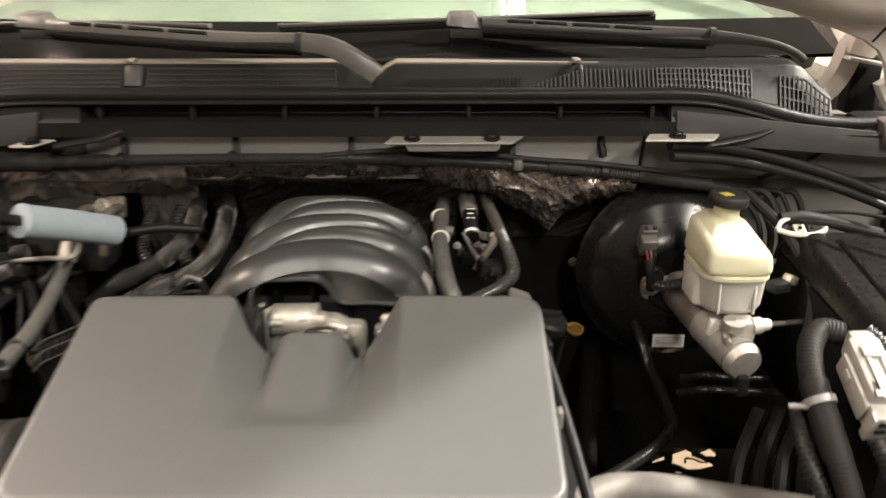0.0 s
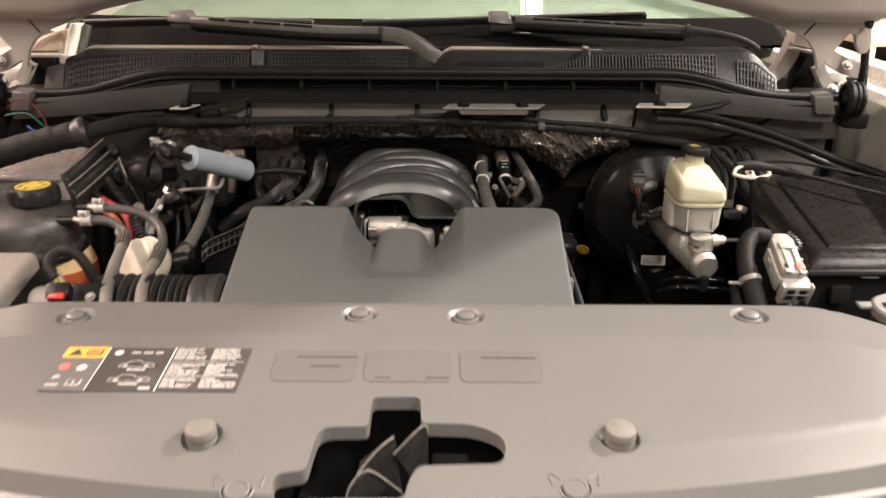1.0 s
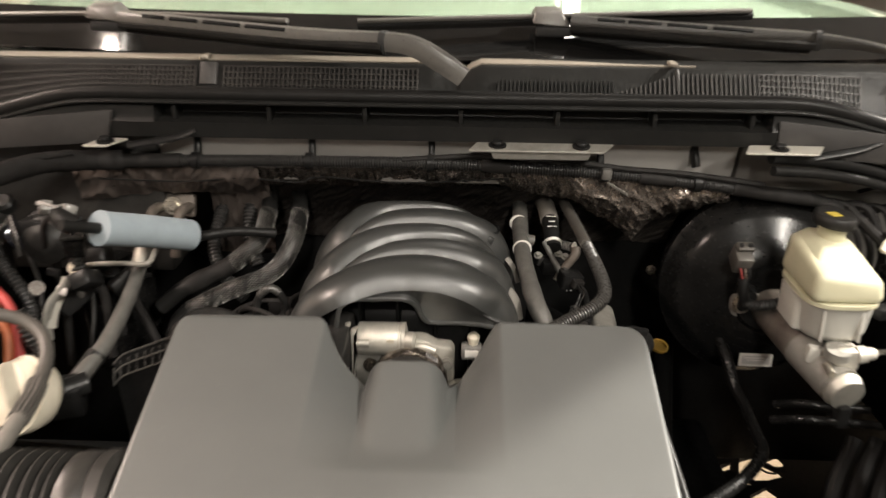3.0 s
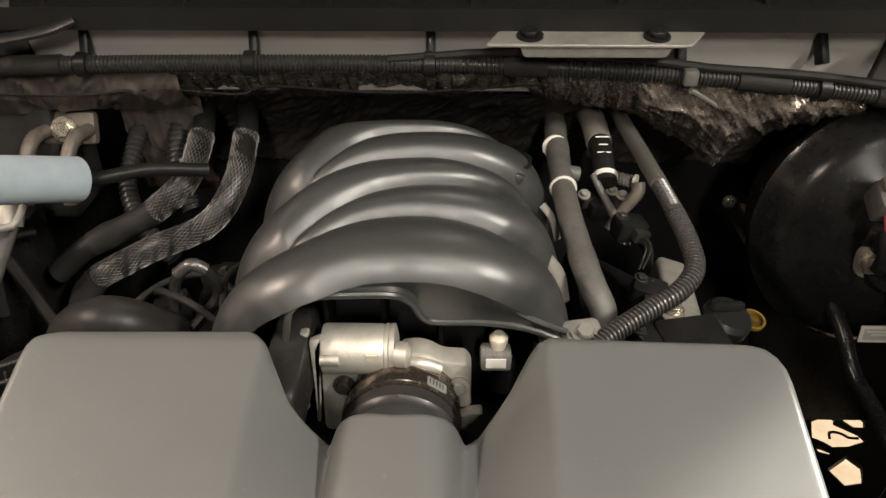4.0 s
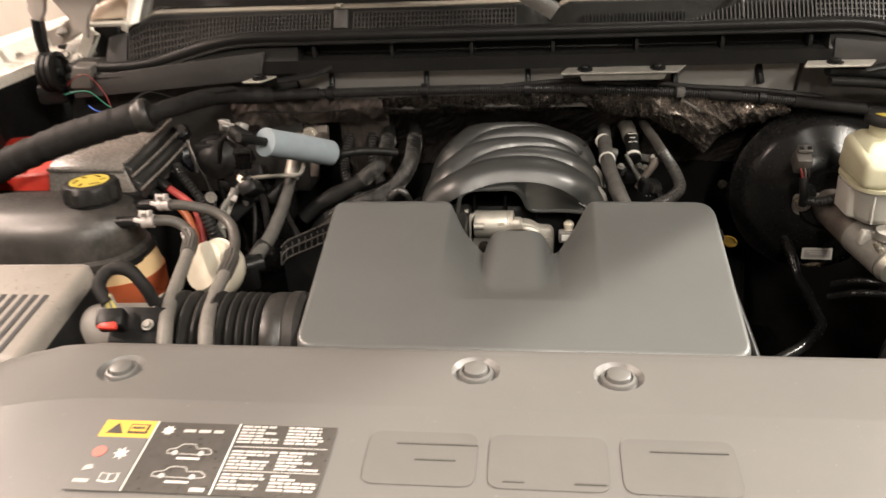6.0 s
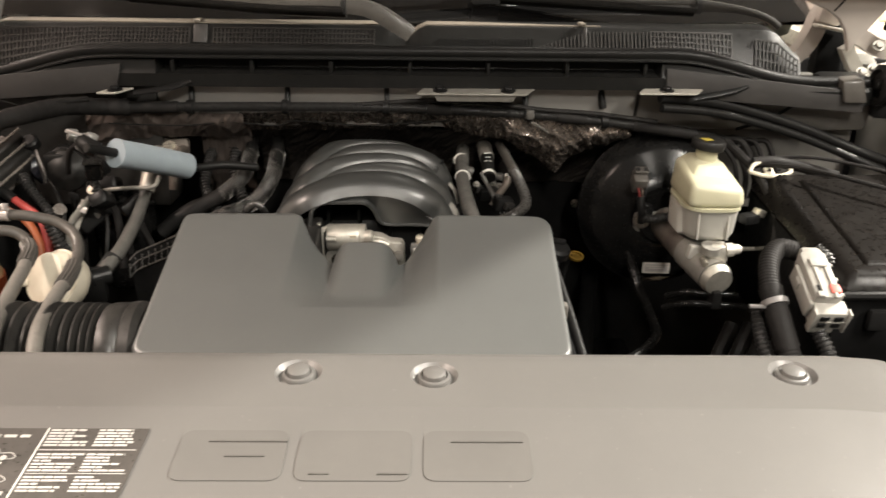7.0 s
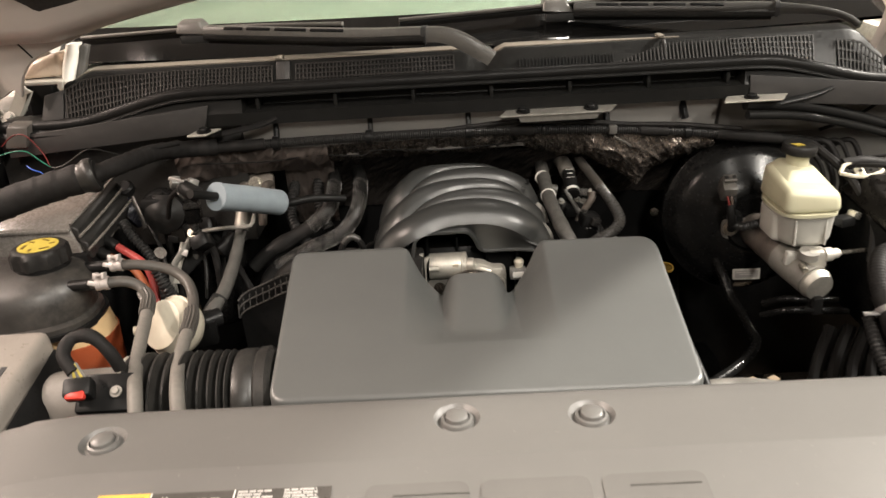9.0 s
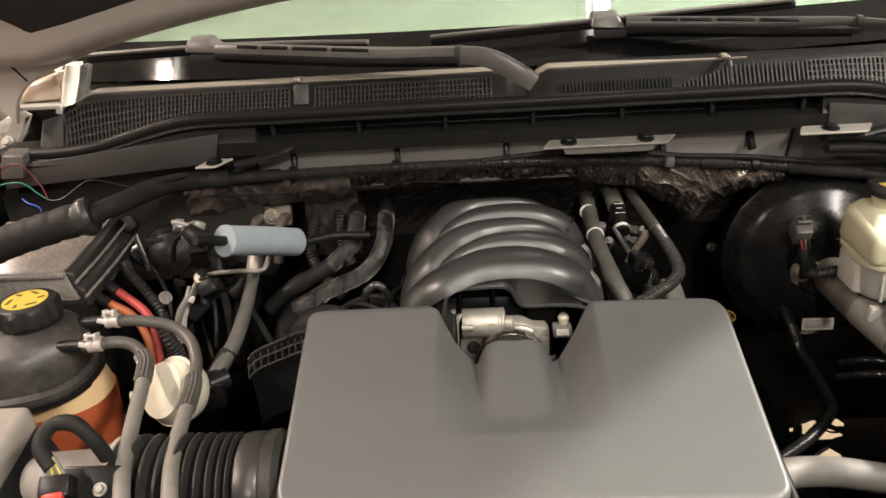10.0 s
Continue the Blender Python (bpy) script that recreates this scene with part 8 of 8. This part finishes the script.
# ---- fuse box and connectors on the driver's side ----
def fuse_box():
    t = thing("fuse_box", (0.76, 0.93, 0.90), "black plastic fuse box with sloping lid", "fuse box")
    part("base", hull8([(0.605, 0.78, 0.86), (0.88, 0.78, 0.86), (0.88, 1.10, 0.86), (0.605, 1.10, 0.86)], [(0.605, 0.775, 1.018), (0.89, 0.775, 1.018), (0.89, 1.11, 1.05), (0.605, 1.11, 1.05)], 0.008), CHASSIS, t)
    lid = part("lid", hull8([(0.600, 0.768, 1.020), (0.895, 0.768, 1.020), (0.895, 1.115, 1.052), (0.600, 1.115, 1.052)],
                            [(0.622, 0.785, 1.045), (0.885, 0.785, 1.045), (0.880, 1.08, 1.088), (0.628, 1.08, 1.088)], 0.010, 3), FUSE_LID, t, "satin black lid")
    part("lid_panel", hull8([(0.645, 0.80, 1.046), (0.875, 0.80, 1.046), (0.872, 1.055, 1.083), (0.655, 1.055, 1.083)],
                            [(0.650, 0.806, 1.053), (0.870, 0.806, 1.053), (0.866, 1.045, 1.089), (0.662, 1.045, 1.089)], 0.003), FUSE_LID, lid)
    part("lid_flange", tube([(0.605, 0.766, 1.020), (0.66, 0.765, 1.021), (0.89, 0.766, 1.022)], 0.006, 8, 0.02), BLACK, lid)
    part("label", box((0.700, 0.7655, 1.019), (0.026, 0.0050, 0.010), 0), PRINT_GREY, t, "small pale label")
    for k in range(2):
        part("latch", box((0.66 + 0.13 * k, 0.766, 0.985), (0.03, 0.010, 0.03), 0.003), BLACK, t)


fuse_box()
for pts, r in (([(0.60, 1.12, 1.09), (0.66, 1.05, 1.105), (0.74, 0.98, 1.10), (0.82, 0.93, 1.09), (0.90, 0.90, 1.08)], 0.0035),
               ([(0.62, 1.12, 1.10), (0.70, 1.09, 1.11), (0.80, 1.02, 1.105), (0.90, 0.98, 1.09)], 0.003),
               ([(0.57, 1.15, 1.12), (0.60, 1.10, 1.09), (0.615, 1.06, 1.06), (0.612, 1.00, 1.03), (0.60, 0.97, 0.98)], 0.007)):
    hose("branch_cable", pts, r, TAPE, "thin black branch cable over the fuse box", "cable", group="branch cables", n=8)


def white_clip():
    t = thing("harness_clip", (0.62, 1.10, 1.06), "cream plastic harness clip with black cable", "clip")
    loop = [(0.590, 1.083, 1.088), (0.600, 1.092, 1.098), (0.625, 1.097, 1.102), (0.652, 1.094, 1.096), (0.658, 1.083, 1.089), (0.640, 1.076, 1.084), (0.612, 1.075, 1.084), (0.590, 1.083, 1.088)]
    part("frame", tube(loop, 0.0034, 8, 0.004), CREAM, t, "cream open clip frame")
    part("bridge", box((0.622, 1.083, 1.088), (0.016, 0.018, 0.004), 0.001, (25, 0, 0)), CREAM, t)
    part("cable", tube([(0.60, 1.10, 1.098), (0.63, 1.10, 1.101), (0.67, 1.095, 1.095), (0.73, 1.07, 1.085)], 0.009, 10, 0.006), TAPE, t)
    for k in range(3):
        part("hole_plug", lathe([(0, 0), (0.0028, 0), (0.0028, 0.002), (0, 0.002)], (0.605 + 0.016 * k, 1.080, 1.0915), (0, -0.2, 1), 10), BLACK, t)


white_clip()


def ecu_connector():
    t = thing("main_connector", (0.575, 0.77, 0.98), "large dusty light grey connector with red tab", "connector")
    m = pose(0.577, 0.775, 1.018, 24, 0, -2) @ Matrix.Scale(0.80, 4)

    def local(c, s, b=0.003, rot=(0, 0, 0)):
        bm = box(c, s, b, rot)
        bmesh.ops.transform(bm, matrix=m, verts=bm.verts)
        return bm
    part("shell", local((0, 0.02, 0.012), (0.044, 0.10, 0.034), 0.006), CONN_GREY, t)
    part("hood", local((0.002, 0.058, 0.010), (0.036, 0.05, 0.040), 0.008, (-14, 0, 0)), CONN_GREY, t)
    part("front_frame", local((0.004, -0.038, -0.006), (0.052, 0.030, 0.040), 0.004), CONN_GREY, t)
    part("side_lever", local((-0.026, 0.008, 0.000), (0.008, 0.085, 0.034), 0.003), CONN_GREY, t)
    part("rib", local((0.010, 0.005, 0.030), (0.006, 0.075, 0.005), 0.001), CONN_GREY, t)
    part("rib", local((-0.008, 0.005, 0.030), (0.006, 0.075, 0.005), 0.001), CONN_GREY, t)
    part("red_tab", local((0.012, -0.014, 0.031), (0.016, 0.018, 0.005), 0.002), PINK, t, "faded red lock tab")
    for dx in (-0.008, 0.014):
        for dz in (-0.014, 0.002):
            part("window", local((dx + 0.001, -0.0535, dz), (0.014, 0.003, 0.010), 0.001), BLACK, t, "dark connector window")
    part("window", local((0.014, -0.054, -0.006), (0.036, 0.002, 0.003), 0), CONN_GREY, t)
    for dx in (-0.024, 0.030):
        part("frame_rail", local((dx, -0.050, -0.006), (0.004, 0.014, 0.046), 0.001), CONN_GREY, t)
    for dy in (-0.020, 0.012, 0.044):
        part("side_rib", local((0.0235, dy, 0.010), (0.005, 0.006, 0.030), 0.001), CONN_GREY, t)
    part("lever_pivot", local((-0.031, 0.020, 0.004), (0.004, 0.016, 0.016), 0.005), CONN_GREY, t)
    part("lever_tooth", local((-0.014, -0.026, 0.031), (0.012, 0.010, 0.006), 0.001), CONN_GREY, t)
    part("back_step", local((0.0, 0.040, 0.032), (0.028, 0.016, 0.006), 0.002), CONN_GREY, t)
    # thin patch on the shell, black for the shade of a hollow
    part("dark_recess", local((-0.010, -0.012, 0.0292), (0.012, 0.012, 0.002), 0), BLACK, t, "black patch drawn as the shade of a recess beside the tab")
    part("foot", local((0.0, -0.045, -0.030), (0.036, 0.014, 0.016), 0.003), CONN_GREY, t)
    part("loom", tube([(0.575, 0.852, 1.046), (0.552, 0.856, 1.048), (0.532, 0.834, 1.038), (0.524, 0.80, 1.014), (0.528, 0.76, 0.98), (0.540, 0.72, 0.93), (0.545, 0.68, 0.88)], 0.0140, 14, ribs=(0.0044, 0.0007)), TAPE, t, "black corrugated loom")
    part("tape_wrap", tube([(0.524, 0.80, 1.014), (0.528, 0.76, 0.98), (0.534, 0.74, 0.955)], 0.0150, 14, 0.006, wob=0.1), TAPE, t, "cloth tape over the loom")
    part("strap", lathe([(0.0162, -0.004), (0.0180, -0.004), (0.0180, 0.004), (0.0162, 0.004)], (0.525, 0.782, 1.000), (0.1, -0.6, -0.5), 22), LABEL_GREY, t, "grey cable tie")
    part("strap_tail", box((0.505, 0.778, 0.998), (0.03, 0.006, 0.004), 0.001), LABEL_GREY, t)
    part("second_loom", tube([(0.60, 0.85, 1.05), (0.612, 0.835, 1.04), (0.615, 0.81, 1.02)], 0.011, 10, ribs=(0.006, 0.002)), CONDUIT, t)
    part("branch", tube([(0.512, 0.80, 0.98), (0.51, 0.76, 0.95), (0.53, 0.71, 0.89)], 0.010, 10, ribs=(0.006, 0.002)), CONDUIT, t)
    part("branch", tube([(0.565, 0.735, 0.985), (0.575, 0.715, 0.96), (0.585, 0.69, 0.92)], 0.010, 10, ribs=(0.006, 0.002)), CONDUIT, t)


ecu_connector()


def washer_cap():
    t = thing("washer_filler", (0.645, 0.60, 0.95), "grey washer fluid filler cap on black neck", "filler cap")
    part("neck", lathe([(0, 0), (0.030, 0), (0.033, 0.155), (0.035, 0.157), (0.033, 0.161), (0.035, 0.165), (0.033, 0.170), (0.033, 0.178), (0, 0.178)], (0.658, 0.605, 0.85), (0, 0, 1), 28), BLACK_DUSTY, t)
    part("cap", lathe([(0, 0), (0.037, 0), (0.038, 0.003), (0.038, 0.012), (0.035, 0.0148), (0, 0.0152)], (0.658, 0.605, 1.026), (0, -0.1, 1), 36), CAP_GREY, t, "grey dusty cap")
    part("tab", box((0.620, 0.618, 1.036), (0.03, 0.016, 0.006), 0.003), CAP_GREY, t)
    part("symbol", tube([(0.650, 0.592, 1.0420), (0.665, 0.618, 1.0445), (0.682, 0.608, 1.0435), (0.672, 0.588, 1.0420)], 0.0014, 6, 0.006), BLACK, t)
    part("symbol", box((0.638, 0.606, 1.0428), (0.008, 0.012, 0.0012), 0), BLACK, t)


washer_cap()
# pair of black tubes running from the cowl to the fender
for dz, dy in ((0.0, 0.0), (-0.014, -0.014)):
    hose("cable_tube", [(0.44, 1.125 + dy, 1.200 + dz), (0.52, 1.145 + dy, 1.190 + dz), (0.60, 1.16 + dy, 1.172 + dz), (0.70, 1.165 + dy, 1.142 + dz), (0.80, 1.155 + dy, 1.105 + dz), (0.87, 1.11 + dy, 1.085 + dz), (0.95, 1.06 + dy, 1.06 + dz)],
         0.0090 if dz == 0 else 0.0070, RUBBER, "long black rubber tube from cowl to fender", "tube", group="cowl tubes")
solo("grommet", lathe([(0, 0), (0.024, 0), (0.026, 0.004), (0.018, 0.012), (0, 0.012)], (0.575, 1.186, 1.175), (0, -1, 0.3), 24), RUBBER, "black rubber grommet in the grey panel", "grommet")
hose("panel_wire", [(0.60, 1.196, 1.13), (0.65, 1.188, 1.15), (0.69, 1.178, 1.18)], 0.003, BLACK, "thin black wire on the grey panel", "wire", n=6)
for k in range(5):
    y = 1.14 - 0.012 * k
    hose("hanging_wire", [(0.52 + 0.02 * k, 1.19, 1.13 - 0.01 * k), (0.56 + 0.022 * k, 1.17, 1.115), (0.59 + 0.02 * k, 1.15, 1.08 - 0.012 * k), (0.60 + 0.012 * k, 1.14, 1.02)], 0.004 + 0.001 * (k % 3), TAPE, "black cables hanging behind the reservoir", "cable", n=8, group="hanging cables")

# ---- depth of the bay ----
hose("radiator_hose", [(0.22, 0.72, 0.846), (0.29, 0.80, 0.860), (0.36, 0.825, 0.853), (0.45, 0.82, 0.842), (0.55, 0.805, 0.834), (0.66, 0.79, 0.824)], 0.0195, HOSE_LIGHT, "long grey radiator hose across the bay", "hose")
hose("small_hose", [(0.235, 0.84, 1.03), (0.25, 0.76, 0.99), (0.262, 0.68, 0.95), (0.275, 0.60, 0.90)], 0.0065, RUBBER, "dark hose beside the engine cover", "hose")
solo("hose_clip", box((0.238, 0.74, 1.01), (0.006, 0.014, 0.02), 0.002), HOSE_LIGHT, "small tan clip beside the engine cover", "clip")


def splash_tray():
    """Black floor of the bay, with the gap through which the workshop floor shows."""
    out = [(-0.92, 0.45), (0.92, 0.45), (0.92, 1.48), (-0.92, 1.48)]
    gaps = [[(0.592, 1.375), (0.624, 1.392), (0.633, 1.382), (0.629, 1.373), (0.661, 1.351), (0.667, 1.334), (0.628, 1.317), (0.602, 1.314), (0.592, 1.324), (0.577, 1.332)],
            [(0.525, 1.339), (0.572, 1.366), (0.564, 1.342), (0.540, 1.332), (0.528, 1.325)],
            [(0.574, 1.320), (0.588, 1.316), (0.599, 1.309), (0.591, 1.299), (0.576, 1.303)],
            [(0.577, 1.270), (0.620, 1.300), (0.634, 1.281), (0.626, 1.258), (0.619, 1.246), (0.591, 1.240)],
            [(0.640, 1.378), (0.676, 1.400), (0.683, 1.384), (0.674, 1.362), (0.655, 1.360)]]
    solo("splash_tray", sheet(out, lambda x, y: 0.50 + 0.01 * math.sin(9 * x) * math.cos(7 * y), 0.06, gaps, skirt=0.01), CHASSIS, "black splash tray with gap to the workshop floor", "splash tray")


splash_tray()
for s in (-1, 1):
    solo("frame_rail", box((s * 0.44, 0.85, 0.58), (0.09, 0.95, 0.12), 0.012), CHASSIS, "black steel frame rail low in the bay", "frame rail", "frame rails")
    solo("wheel_liner", hull8([(s * 0.62, 0.45, 0.50), (s * 0.93, 0.45, 0.50), (s * 0.93, 1.20, 0.50), (s * 0.70, 1.20, 0.50)], [(s * 0.72, 0.50, 0.86), (s * 0.93, 0.50, 0.86), (s * 0.93, 1.15, 0.86), (s * 0.74, 1.15, 0.86)], 0.03), CHASSIS, "black wheel arch liner", "wheel liner", "wheel liners")
hose("steering_shaft", [(0.40, 1.34, 0.80), (0.36, 1.15, 0.74), (0.33, 0.95, 0.66)], 0.016, CHASSIS, "dark steering shaft beside the engine", "steering shaft")
for k in range(4):
    hose("lower_cable", [(0.56 + 0.03 * k, 0.98, 0.86), (0.52 + 0.03 * k, 0.93, 0.80), (0.50 + 0.035 * k, 0.86, 0.74 - 0.02 * k), (0.54 + 0.03 * k, 0.78, 0.68)], 0.011, RUBBER, "black cable deep in the bay", "cable", n=8, group="lower cables")
for pts in ([(0.600, 1.325, 0.515), (0.605, 1.338, 0.515), (0.620, 1.336, 0.515), (0.630, 1.327, 0.515), (0.645, 1.326, 0.515)],):
    hose("gap_wire", pts, 0.0022, RUBBER, "black wire across the gap", "wire", n=8, group="gap wires")
